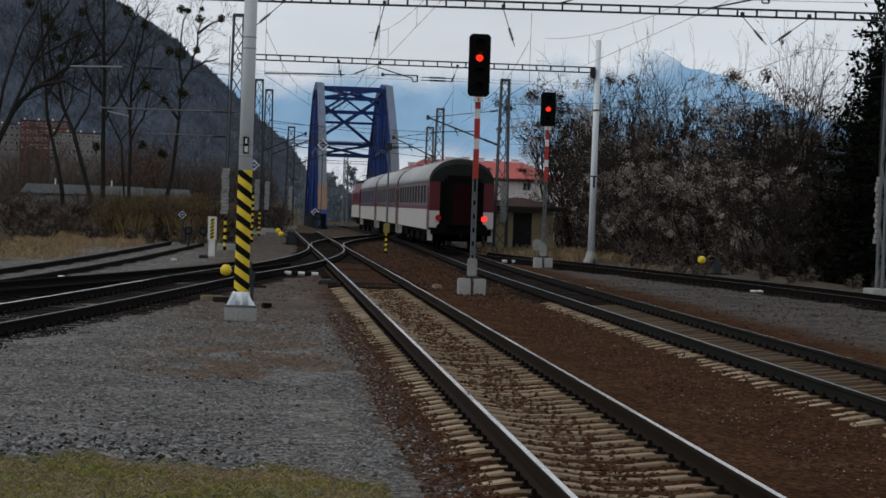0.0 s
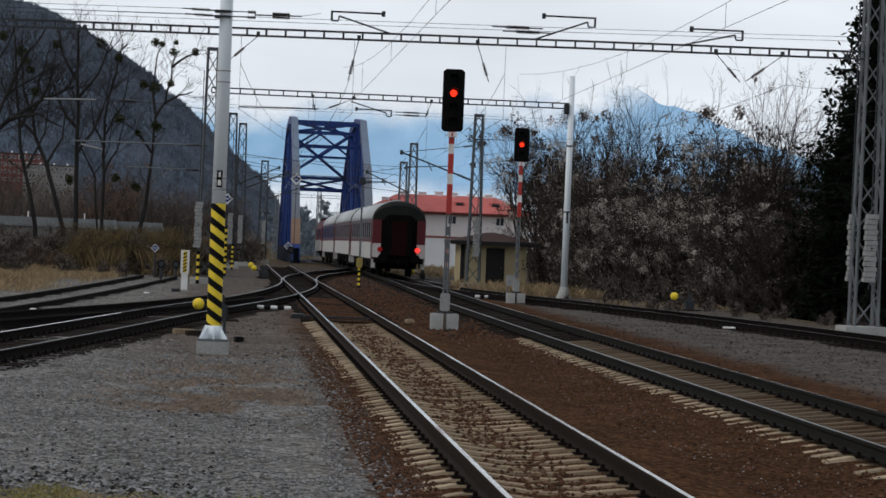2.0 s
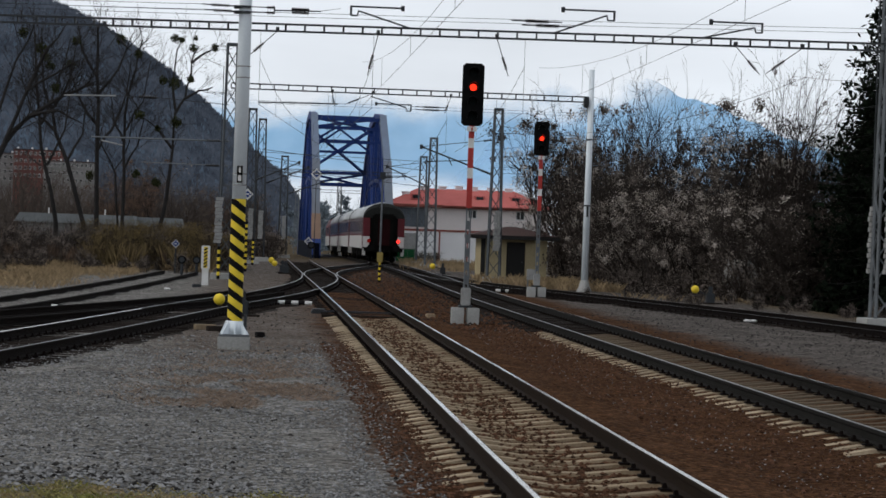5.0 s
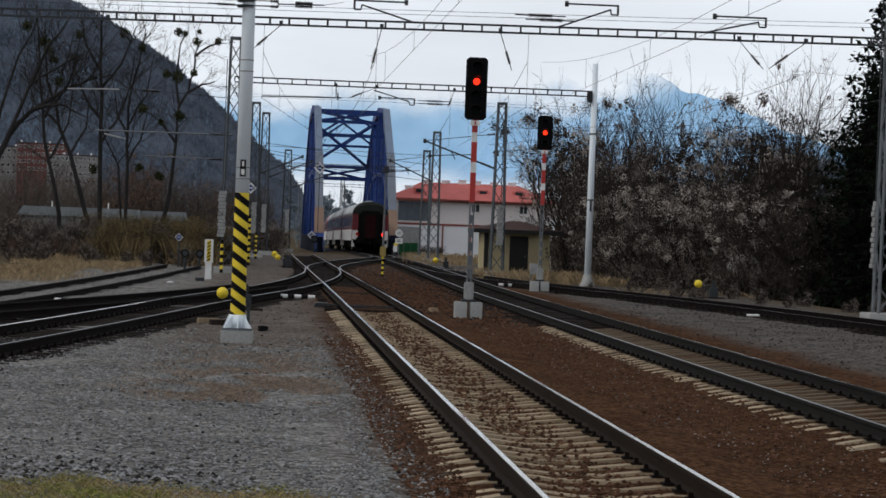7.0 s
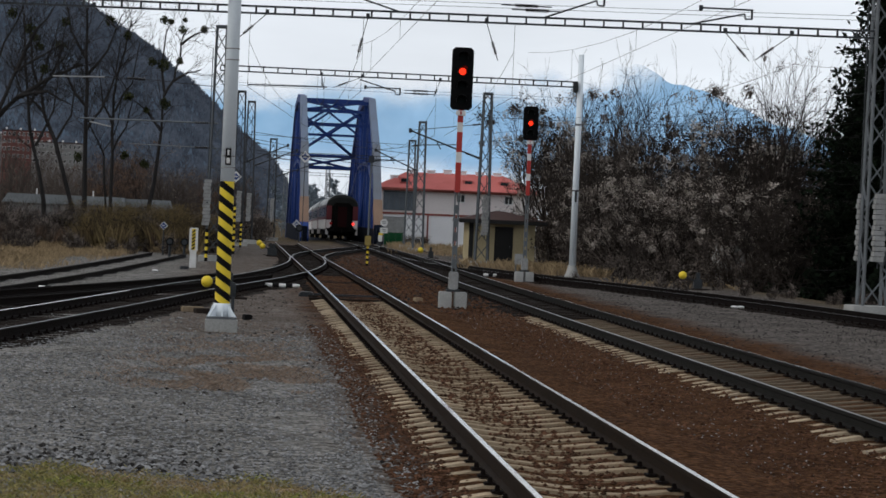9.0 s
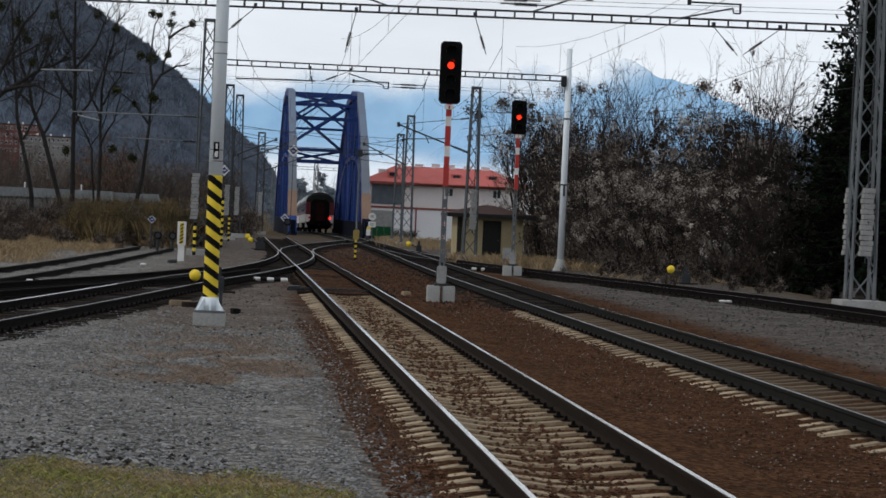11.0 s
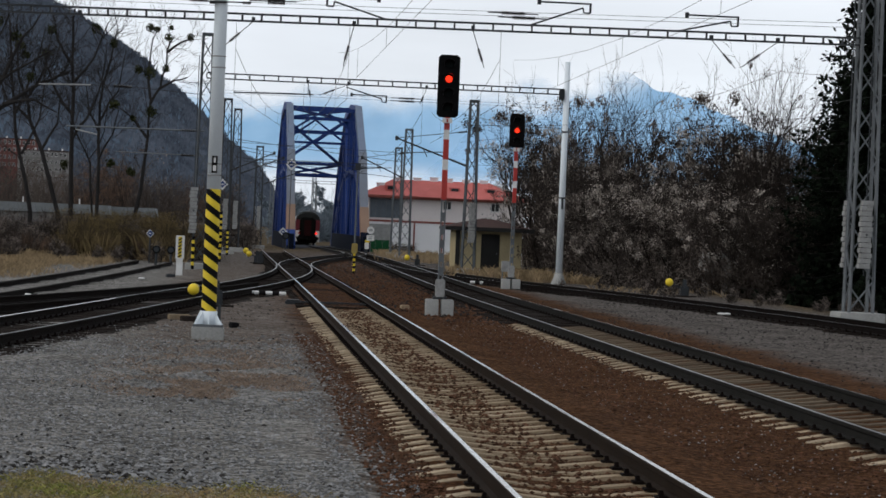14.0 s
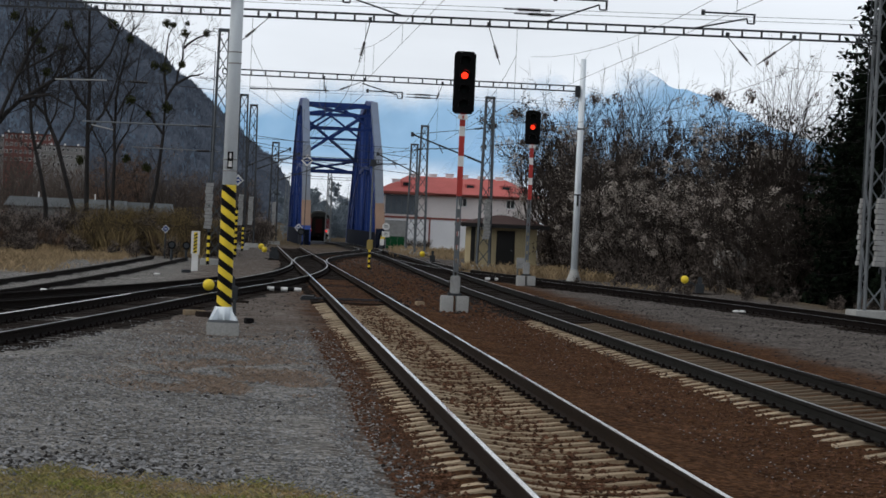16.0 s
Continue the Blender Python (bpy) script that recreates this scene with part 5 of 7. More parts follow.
round_sign()
lan = thing("switch_lantern", 10.4, 195, drop(195), "small white switch lantern with yellow cap beside the bridge", "switch lantern")
part("case", box(-0.16, 0.16, -0.15, 0.15, 0.35, 0.85, 0.03), WHITE, lan)
part("cap", box(-0.13, 0.2, -0.12, 0.12, 0.852, 1.05, 0.03), YELLOW, lan, "yellow cap")
part("foot", box(-0.2, 0.1, -0.12, 0.12, -0.1, 0.348), STEEL_DARK, lan)
for x, y, s in ((-3.35, 112.5, 0.3), (-2.7, 112.5, 0.3), (4.3, 204, 0.5)):
    t = thing("buffer_lamp", x, y, drop(y), "dark squat buffer post at the siding's end", "buffer post", "buffer posts")
    part("stem", tube((0, 0, -0.1), (0, 0, s * 2), 0.06, None, 8), STEEL_DARK, t)
    part("head", tube((0, -0.1, s * 2.2), (0, 0.1, s * 2.2), s * 0.6, None, 12), BLACK, t)
    part("cap", tube((0, -0.13, s * 2.2), (0, -0.1, s * 2.2), s * 0.4, None, 12), STEEL_DARK, t)
def fouling_marker(x, y, length, turn, n, label):
    """A low bar painted in white and black lengths, laid between converging tracks."""
    t = thing("fouling_marker", x, y, 0.04, label, "marker bar", "fouling markers")
    t.rotation_euler = (0, 0, radians(turn))
    step = length / n
    for i in range(n):
        bm = tube((i * step, 0, 0.02), ((i + 1) * step, 0, 0.02), 0.062, 0.055, 10)
        part("segment", bm, BLACK if i % 2 else WHITE, t)


fouling_marker(0.63, 72.4, 0.97, -4, 5, "low bar painted white and black on the gravel")
fouling_marker(9.39, 98.6, 0.94, -3, 5, "low bar painted white and black between the tracks")
fouling_marker(-4.98, 62.0, 0.46, -3, 3, "short white and black bar beside the points")
for x, y in ((-2.95, 84.0), (13.8, 70.0), (14.0, 70.1)):
    bm = bmesh.new()
    bmesh.ops.create_uvsphere(bm, u_segments=8, v_segments=6, radius=0.12, matrix=Matrix.Diagonal((0.9, 0.7, 0.35, 1)))
    for v in bm.verts:
        v.co *= 1 + 0.25 * noise.noise(v.co * 9 + Vector((x, y, 0)))
    st = obj("painted_stone", bm, WHITE)
    st.location = (x, y, 0.05)
    tagged(st, "whitewashed marker stone lying beside the track", "stone", "whitewashed stones")
for x, y, w, m in ((-0.75, 52.5, 0.5, SLEEPER_DARK), (-0.4, 52.9, 0.35, WEIGHT), (-1.05, 53.2, 0.45, SLEEPER), (0.1, 50.2, 0.16, BLACK), (4.55, 65.5, 0.2, SLEEPER), (-2.15, 90.5, 0.3, STEEL_DARK)):
    cb = obj("timber_block", box(-w / 2, w / 2, -0.12, 0.12, -0.03, 0.09, 0.015), m)
    cb.location, cb.rotation_euler = (x, y, 0), (0, 0, radians(14))
    tagged(cb, "short block of old timber lying on gravel", "block", "scattered blocks")


pm = thing("point_machine", 1.55, 66.2, 0, "flat dark point machine with rods across the switch", "point machine")
part("case", box(-0.1, 0.3, -0.3, 0.3, -0.05, 0.08, 0.03), STEEL_DARK, pm)
part("lid", box(-0.07, 0.27, -0.26, 0.26, 0.082, 0.1, 0.01), STEEL_DARK, pm)
for k, yy in enumerate((-0.25, 0.2)):
    part("rod", bar((0.3, yy, 0.05), (2.1, yy, 0.05), 0.03), STEEL_DARK, pm)
part("cover_plank", box(0.1, 2.3, 0.4, 0.52, -0.05, 0.035, 0.005), SLEEPER_DARK, pm, "dark timber cover over the rods")


# ---- buildings ----
def window_part(parent, x, y, z, w, h, label="", face=-1):
    wd = part("window", box(x - w / 2, x + w / 2, y - 0.04, y + 0.03, z, z + h), WHITE, parent, label)
    part("pane", box(x - w / 2 + 0.09, x - 0.03, y - 0.055, y - 0.043, z + 0.09, z + h - 0.09), GLASS_DARK, wd)
    part("pane", box(x + 0.03, x + w / 2 - 0.09, y - 0.055, y - 0.043, z + 0.09, z + h - 0.09), GLASS_DARK, wd)
    return wd


def hut():
    t = thing("line_hut", 11.2, 126.2, 0, "small cream plastered railway hut with brown hipped roof and dark door", "hut")
    W, D, H = 3.35, 3.2, 2.1
    part("wall", box(0, 0.15, 0, D, -0.2, H), PLASTER_CREAM, t)
    part("wall", box(0.152, 1.30, 0, 0.2, -0.2, H), PLASTER_CREAM, t)
    part("wall", box(2.25, W, 0, 0.2, -0.2, H), PLASTER_CREAM, t)
    part("wall", box(1.30, 2.25, 0, 0.2, 1.95, H), PLASTER_CREAM, t)
    part("wall", box(W - 0.15, W, 0.202, D, -0.2, H), PLASTER_CREAM, t)
    part("wall", box(0.152, W - 0.152, D - 0.2, D, -0.2, H), PLASTER_CREAM, t)
    d = part("door", box(1.31, 2.24, 0.08, 0.14, -0.1, 1.94), DOOR_DARK, t, "dark panelled door")
    part("handle", tube((2.1, 0.02, 0.95), (2.1, 0.08, 0.95), 0.03, None, 8), STEEL_GREY, d)
    part("door_panel", box(1.42, 2.13, 0.06, 0.078, 1.0, 1.8), DOOR_DARK, d)
    # dark strip painted in for the shade on the hut's left side
    part("pilaster", box(0.0, 0.22, -0.06, -0.003, -0.2, H), DOOR_DARK, t)
    bm = bmesh.new()
    e, o = H, 0.55
    base = [bm.verts.new(p) for p in ((-o, -o, e), (W + o, -o, e), (W + o, D + o, e), (-o, D + o, e))]
    lip = [bm.verts.new((v.co.x, v.co.y, e + 0.16)) for v in base]
    top = [bm.verts.new(p) for p in ((W * 0.42, D / 2, e + 0.62), (W * 0.58, D / 2, e + 0.62))]
    bm.faces.new(base[::-1])
    for i in range(4):
        bm.faces.new((base[i], base[(i + 1) % 4], lip[(i + 1) % 4], lip[i]))
    bm.faces.new((lip[0], lip[1], top[1], top[0])), bm.faces.new((lip[1], lip[2], top[1])), bm.faces.new((lip[2], lip[3], top[0], top[1])), bm.faces.new((lip[3], lip[0], top[0]))
    part("roof", bm, ROOF_BROWN, t, "low brown hipped roof")
    part("eaves_board", box(-o - 0.02, W + o + 0.02, -o - 0.03, -o - 0.004, e - 0.03, e + 0.17), DOOR_DARK, t)
    c = thing("switch_cabinet", 10.28, 94.0, 0, "pale grey metal switch cabinet beside the signal", "cabinet")
    part("body", box(-0.17, 0.17, -0.12, 0.12, 0.6, 1.0, 0.02), WEIGHT, c)
    for s in (-1, 1):
        part("leg", box(s * 0.13 - 0.02, s * 0.13 + 0.02, -0.03, 0.03, -0.1, 0.6), STEEL_GREY, c)


hut()


def station_house():
    y0, zb = 250, drop(250)
    t = thing("freight_building", 13.4, y0, zb, "long pale building with bright red tiled roof and brick-red trim", "building")
    W, D, H = 15.5, 14, 5.55
    part("wall", box(0, W, 0, D, -1, 3.0), PLASTER_WHITE, t, "pale plaster lower wall")
    part("wall", box(0.02, W - 0.02, 0.02, D - 0.02, 3.002, H), PLASTER_PINK, t, "pinkish plaster upper wall")
    part("trim", box(-0.04, W + 0.04, -0.06, 0.0, 2.9, 3.1), STRIP_RED, t)
    part("trim", box(-0.05, W + 0.05, -0.12, 0.0, 5.25, 5.42), STRIP_RED, t)
    for x in (4.6, 7.4):
        part("downpipe", box(x - 0.07, x + 0.07, -0.12, -0.02, -0.5, 2.9), STRIP_RED, t)
    part("glazing", box(0.1, 3.3, -0.05, -0.003, 3.3, 5.2), GLASS_SKY, t, "grey glazed strip under the eaves")
    for i in range(7):
        part("glazing_bar", box(0.1 + i * 0.53, 0.16 + i * 0.53, -0.09, -0.052, 3.3, 5.2), STEEL_GREY, t)
    window_part(t, 7.8, -0.02, 4.3, 0.9, 0.9)
    window_part(t, 12.6, -0.02, 4.3, 0.9, 0.9)

    def hip(x0, x1, ya, yb, z, rise, inset):
        bm = bmesh.new()
        b = [bm.verts.new(p) for p in ((x0, ya, z), (x1, ya, z), (x1, yb, z), (x0, yb, z))]
        ym = (ya + yb) / 2
        r = [bm.verts.new((x0 + inset, ym, z + rise)), bm.verts.new((x1 - inset, ym, z + rise))]
        bm.faces.new(b[::-1])
        bm.faces.new((b[0], b[1], r[1], r[0])), bm.faces.new((b[1], b[2], r[1])), bm.faces.new((b[2], b[3], r[0], r[1])), bm.faces.new((b[3], b[0], r[0]))
        return bm
    part("roof", hip(-0.7, W + 0.5, -0.7, D, H, 1.75, 3.4), ROOF_RED, t, "bright red hipped roof")
    part("roof", hip(4.8, 13.5, -1.0, 5.0, H - 0.05, 1.0, 1.6), ROOF_RED, t, "projecting red roof wing")
    part("eaves_board", box(-0.75, W + 0.55, -0.78, -0.71, H - 0.25, H), STRIP_RED, t)
    for x, yy, h in ((3.2, 6.3, 2.15), (5.2, 6.7, 2.2), (6.9, 6.7, 2.3), (8.4, 6.5, 2.25), (10.2, 6.6, 2.2), (12.0, 6.6, 2.2), (1.3, 4, 1.5)):
        ch = part("chimney", box(x - 0.38, x + 0.38, yy - 0.38, yy + 0.38, H + 0.3, H + h - 0.3), PLASTER_WHITE, t, "pale chimney")
        part("cap", box(x - 0.44, x + 0.44, yy - 0.44, yy + 0.44, H + h - 0.298, H + h - 0.2), WHITE, ch)
    for x in (2.2, 8.6, 12.2):
        dm = part("dormer", box(x - 0.5, x + 0.5, 1.2, 3.0, H + 0.5, H + 1.05), ROOF_RED, t)
        part("pane", box(x - 0.35, x + 0.35, 1.17, 1.198, H + 0.6, H + 0.95), GLASS_DARK, dm)
    f = thing("green_fence", 11.4, 222, drop(222), "low green mesh fence panel by the bridge", "fence")
    for i in range(5):
        part("post", box(i * 0.6 - 0.03, i * 0.6 + 0.03, -0.03, 0.03, -0.3, 1.1), GREEN_NET, f)
    for i in range(4):
        part("panel", box(i * 0.6 + 0.04, i * 0.6 + 0.56, -0.01, 0.01, -0.1, 1.05), GREEN_NET, f)
    g = obj("stone_retaining_wall", box(11.7, 14.5, 230, 232, drop(230) - 1, 2.3, 0.05), WEIGHT)
    tagged(g, "weathered grey stone retaining wall beside the bridge", "wall")


station_house()


def block(x, y, w, d, floors, bays, wall, label, zb=0.0):
    """A block of flats at the foot of the hill, its base sunk into the slope."""
    t = thing("apartment_block", x, y, zb, label, "apartment block", "blocks of flats below the hill")
    H = floors * 2.9
    part("wall", box(0, w, 0, d, -zb - 3, H), wall, t)
    part("roof", box(-0.3, w + 0.3, -0.3, d + 0.3, H + 0.002, H + 0.35), ROOF_BROWN, t)
    p = w / bays
    for i in range(bays):
        for j in range(floors):
            window_part(t, (i + 0.5) * p, -0.02, j * 2.9 + 0.9, p * 0.55, 1.5)
    for i in range(0, bays, 3):
        part("chimney", box(i * p + 0.6, i * p + 1.3, d / 2, d / 2 + 0.6, H + 0.352, H + 1.3), WHITE, t)


block(-97, 1000, 18.5, 12, 4, 10, BRICK_RED, "red brick block of flats with white windows", 18.5)
block(-84, 985, 19, 12, 4, 11, FACADE_GREY, "grey block of flats behind bare trees", 14.0)
block(-120, 1010, 22, 12, 4, 10, FACADE_GREY, "grey block of flats behind bare trees", 17.0)


def shed(x, y, w, z, label):
    t = thing("low_shed", x, y, z, label, "shed", "sheds behind the bushes")
    part("wall", box(0, w, 0, 5, -3, 1.9), FACADE_GREY, t)
    part("roof", prism([(-0.3, 1.902), (w + 0.3, 1.902), (w + 0.1, 2.55), (0.1, 2.55)], -0.3, 5.3), SHED_ROOF, t, "pale grey sheet roof")
    for i in range(int(w / 4)):
        part("vent", tube((2 + i * 4, 1.5, 2.5), (2 + i * 4, 1.5, 2.95), 0.045, None, 8), WHITE, t)


shed(-17.0, 180, 8.0, 0.2, "long low shed with a pale grey roof")
shed(-9.4, 184, 3.6, 0.15, "short low shed with a pale grey roof")


def garden_shed():
    """A small shed that shows through the twigs of the thicket."""
    t = thing("garden_shed", 19.35, 101, -0.5, "small pale grey shed half hidden behind bare twigs", "shed")
    part("wall", box(0, 1.5, 0, 1.6, -0.2, 1.15), FACADE_GREY, t)
    part("plinth", box(-0.03, 1.53, -0.03, 1.63, -0.25, 0.3), STEEL_DARK, t)
    part("roof", prism([(-0.2, 1.152), (1.7, 1.152), (1.55, 2.1), (-0.05, 2.1)], -0.2, 1.8), CONCRETE, t, "pale weathered sheet roof")
    for i in range(6):
        part("roof_batten", bar((0.0 + i * 0.28, -0.2, 1.2), (0.02 + i * 0.28, -0.2, 2.08), 0.03), STEEL_GREY, t)


garden_shed()


# ---- train ----
def arch(w, z0, z1, n=14, p=2.05):
    return [(w * math.copysign(abs(math.cos(a)) ** (2 / p), math.cos(a)), z0 + (z1 - z0) * math.sin(a) ** (2 / p)) for a in (math.pi * i / n for i in range(n + 1))]


def bogie(parent, y):
    b = part("bogie", box(-1.05, 1.05, y - 1.5, y + 1.5, 0.42, 0.75, 0.04), UNDER, parent)
    for dy in (-1.28, 1.28):
        for s in (-1, 1):
            part("wheel", tube((s * 0.72, y + dy, 0.46), (s * 0.86, y + dy, 0.46), 0.46, None, 20), UNDER, b)
    for s in (-1, 1):
        part("side_frame", box(s * 1.06 - 0.06, s * 1.06 + 0.06, y - 1.7, y + 1.7, 0.45, 0.8), UNDER, b)


DOOR_END = mat("grimy_end_door", (0.020, 0.005, 0.0055), 0.7, 0, None, 2, 20)


def coach(band, label):
    t = thing("passenger_coach", 0, 0, 0, label, "railway coach", "coaches of the train")
    L, w = 26.0, 1.41
    side = [(-w, 1.0), (w, 1.0), (w, 3.02)] + arch(w, 3.02, 4.05)[1:-1] + [(-w, 3.02)]
    part("body", prism([(-w, 1.0), (w, 1.0), (w, 3.02), (-w, 3.02)], 0.0, L), COACH_RED, t, "dark red coach body")
    rf = arch(w + 0.015, 3.022, 4.05, 18)
    part("roof", prism(rf, 0.5, L - 0.5), COACH_ROOF, t, "dull grey ribbed roof", True)
    for ends in ((0.498, -0.02), (L - 0.498, L + 0.02)):
        bm, rings = bmesh.new(), []
        for k in range(5):
            s = k / 4
            yy, sx, sz = ends[0] + (ends[1] - ends[0]) * s, 1 - 0.03 * s * s, 1 - 0.24 * s * s
            rings.append([bm.verts.new((x * sx, yy, 3.022 + (z - 3.022) * sz)) for x, z in rf])
        for p, q in zip(rings[:-1], rings[1:]):
            for i in range(len(rf) - 1):
                bm.faces.new((p[i], p[i + 1], q[i + 1], q[i]))
            bm.faces.new((p[-1], p[0], q[0], q[-1]))
        bm.faces.new(rings[-1])
        bm.faces.new(rings[0][::-1])
        part("roof_end", bm, SOOT_ROOF, t, "rounded sooty roof end")
    for i in range(6):
        part("roof_vent", box(-0.25, 0.25, 3 + i * 4, 3.5 + i * 4, 3.98, 4.14, 0.03), COACH_ROOF, t)
    for s in (-1, 1):
        x0, x1 = sorted((s * (w + 0.003), s * (w + 0.012)))
        part("lower_panel", box(x0, x1, 0.32, L - 0.32, 0.92, 1.80), COACH_WHITE, t, "off-white lower side")
        part("stripe", box(x0, x1, 0.9, L - 0.9, 1.803, 1.93), COACH_RED, t)
        part("window_band", box(x0, x1, 1.35, L - 1.35, 1.933, 2.98), band, t, "dark grey window band")
        a, b = sorted((s * (w + 0.0125), s * (w + 0.02)))
        for i in range(10):
            yy = 2.4 + i * 2.2
            part("window", box(a, b, yy, yy + 1.35, 2.08, 2.86), GLASS_DARK, t)
        for yy in (0.45, L - 1.25):
            d = part("door", box(a, b, yy, yy + 0.8, 0.95, 2.95), COACH_RED, t, "dark red entrance door")
            part("window", box(*sorted((s * (w + 0.021), s * (w + 0.026))), yy + 0.2, yy + 0.6, 2.1, 2.8), GLASS_DARK, d)
            part("step", box(*sorted((s * (w - 0.25), s * (w + 0.005))), yy + 0.02, yy + 0.78, 0.5, 0.915), UNDER, t, "dark entrance steps")
            part("step_guard", box(*sorted((s * (w - 0.2), s * (w + 0.015))), yy - 0.1, yy + 0.015, 0.45, 0.915), COACH_WHITE, t, "pale step guard")
    part("underframe", box(-1.2, 1.2, 0.6, L - 0.6, 0.72, 0.998), UNDER, t)
    for y0, ln in ((6.5, 2.4), (10.2, 3.2), (15.4, 2.6)):
        part("equipment_box", box(-1.15, 1.15, y0, y0 + ln, 0.35, 0.718, 0.04), UNDER, t)
    bogie(t, 3.6)
    bogie(t, L - 3.6)
    for yy, o in ((0.0, -1), (L, 1)):
        a, b = sorted((yy + o * 0.004, yy + o * 0.03))
        part("end_panel", box(-0.95, 0.95, a, b, 0.72, 3.02), UNDER, t, "sooty end wall")
        a, b = sorted((yy + o * 0.032, yy + o * 0.28))
        gw = part("gangway", box(-0.78, 0.78, a, b, 1.02, 3.3, 0.12), UNDER, t, "black rubber gangway bellows")
        a2, b2 = sorted((yy + o * 0.282, yy + o * 0.30))
        part("gangway_door", box(-0.4, 0.4, a2, b2, 1.15, 2.95), DOOR_END, gw, "dull red end door")
        part("buffer_beam", box(-1.32, 1.32, min(yy, yy + o * 0.1), max(yy, yy + o * 0.1), 0.72, 0.995), UNDER, t)
        for s in (-1, 1):
            a3, b3 = sorted((yy + o * 0.005, yy + o * 0.02))
            lp = part("lamp_panel", box(*sorted((s * 0.96, s * 1.40)), a3, b3, 1.02, 1.75), COACH_WHITE, t, "off-white corner panel")
            part("tail_lamp", tube((s * 1.0, yy + o * 0.1, 1.45), (s * 1.0, yy + o * 0.02, 1.45), 0.13, None, 16), (TAIL_RED if s > 0 else LAMP_WEAK) if o < 0 and band is COACH_BAND else LENS_DARK, lp, "red tail lamp")
            bf = part("buffer", tube((s * 0.875, yy, 1.0), (s * 0.875, yy + o * 0.5, 1.0), 0.09, None, 10), UNDER, t)
            part("buffer_head", tube((s * 0.875, yy + o * 0.5, 1.0), (s * 0.875, yy + o * 0.56, 1.0), 0.24, None, 16), UNDER, bf)
        part("coupling", bar((0, yy, 0.95), (0, yy + o * 0.4, 0.6), 0.09), UNDER, t)
        part("brake_hose", tube((0.4, yy + o * 0.15, 0.95), (0.45, yy + o * 0.3, 0.45), 0.03, None, 6), UNDER, t)
    return t


def locomotive():
    t = thing("locomotive", 0, 0, 0, "red and white electric locomotive at the head of the train", "locomotive")
    L, w = 17.0, 1.45
    part("body", prism([(-w, 1.0), (w, 1.0), (w, 2.9), (w - 0.25, 3.6), (-w + 0.25, 3.6), (-w, 2.9)], 0.5, L - 0.5), LOCO_RED, t, "red locomotive body")
    for s in (-1, 1):
        part("lower_panel", box(*sorted((s * (w + 0.003), s * (w + 0.012))), 0.6, L - 0.6, 0.95, 1.9), COACH_WHITE, t, "white lower side")
        for i in range(4):
            part("window", box(*sorted((s * (w + 0.003), s * (w + 0.014))), 3 + i * 2.8, 4.2 + i * 2.8, 2.2, 2.8), GLASS_DARK, t)
    for y0, y1 in ((0.44, 0.497), (L - 0.497, L - 0.44)):
        part("cab_window", box(-1.1, 1.1, y0, y1, 2.15, 2.85), GLASS_DARK, t)
        part("front_panel", box(-1.4, 1.4, y0, y1, 1.0, 1.8), COACH_WHITE, t)
    part("roof", box(-1.1, 1.1, 1.5, L - 1.5, 3.602, 3.8, 0.05), UNDER, t)
    for yy in (4.0, 13.0):
        pg = part("pantograph", bar((-0.8, yy, 4.3), (0.8, yy, 4.3), 0.05), STEEL_DARK, t)
        for s in (-1, 1):
            part("pantograph_arm", bar((s * 0.5, yy - 0.9, 3.8), (s * 0.3, yy, 4.3), 0.05), STEEL_DARK, pg)
    bogie(t, 3.9)
    bogie(t, L - 3.9)
    part("underframe", box(-1.25, 1.25, 0.3, L - 0.3, 0.7, 0.998), UNDER, t)
    return t


TRAIN = [(coach(COACH_BAND, "dark red and white passenger coach with red tail lamps"), 0.0, 26.0),
         (coach(COACH_BAND.copy(), "dark red and white passenger coach with grey window band"), 26.55, 26.0),
         (coach(COACH_BLUE, "blue and white passenger coach behind the locomotive"), 53.1, 26.0),
         (locomotive(), 79.7, 17.0)]


def rear_at(t):
    return 109.0 + 12.0 * t + 0.098 * t * t


def line_at(y):
    return Vector((8.52 + (0.6 * ((y - 240) / 87) ** 2 if y > 240 else 0.0), y, (-1.09 * ((y - 150) / 177) ** 2 if y > 150 else 0.0) + 0.19))


def motions():
    """The train runs away from the camera over the bridge."""
    for ob, back, length in TRAIN:
        rows = []
        for i in range(33):
            t = i * 0.5
            y = rear_at(t) + back
            p, q = line_at(y + length * 0.14), line_at(y + length * 0.86)
            d = (q - p).normalized()
            o = p - d * length * 0.14
            rows.append((t, Matrix.LocRotScale(o, d.to_track_quat("Y", "Z"), None)))
        walk(ob, rows)


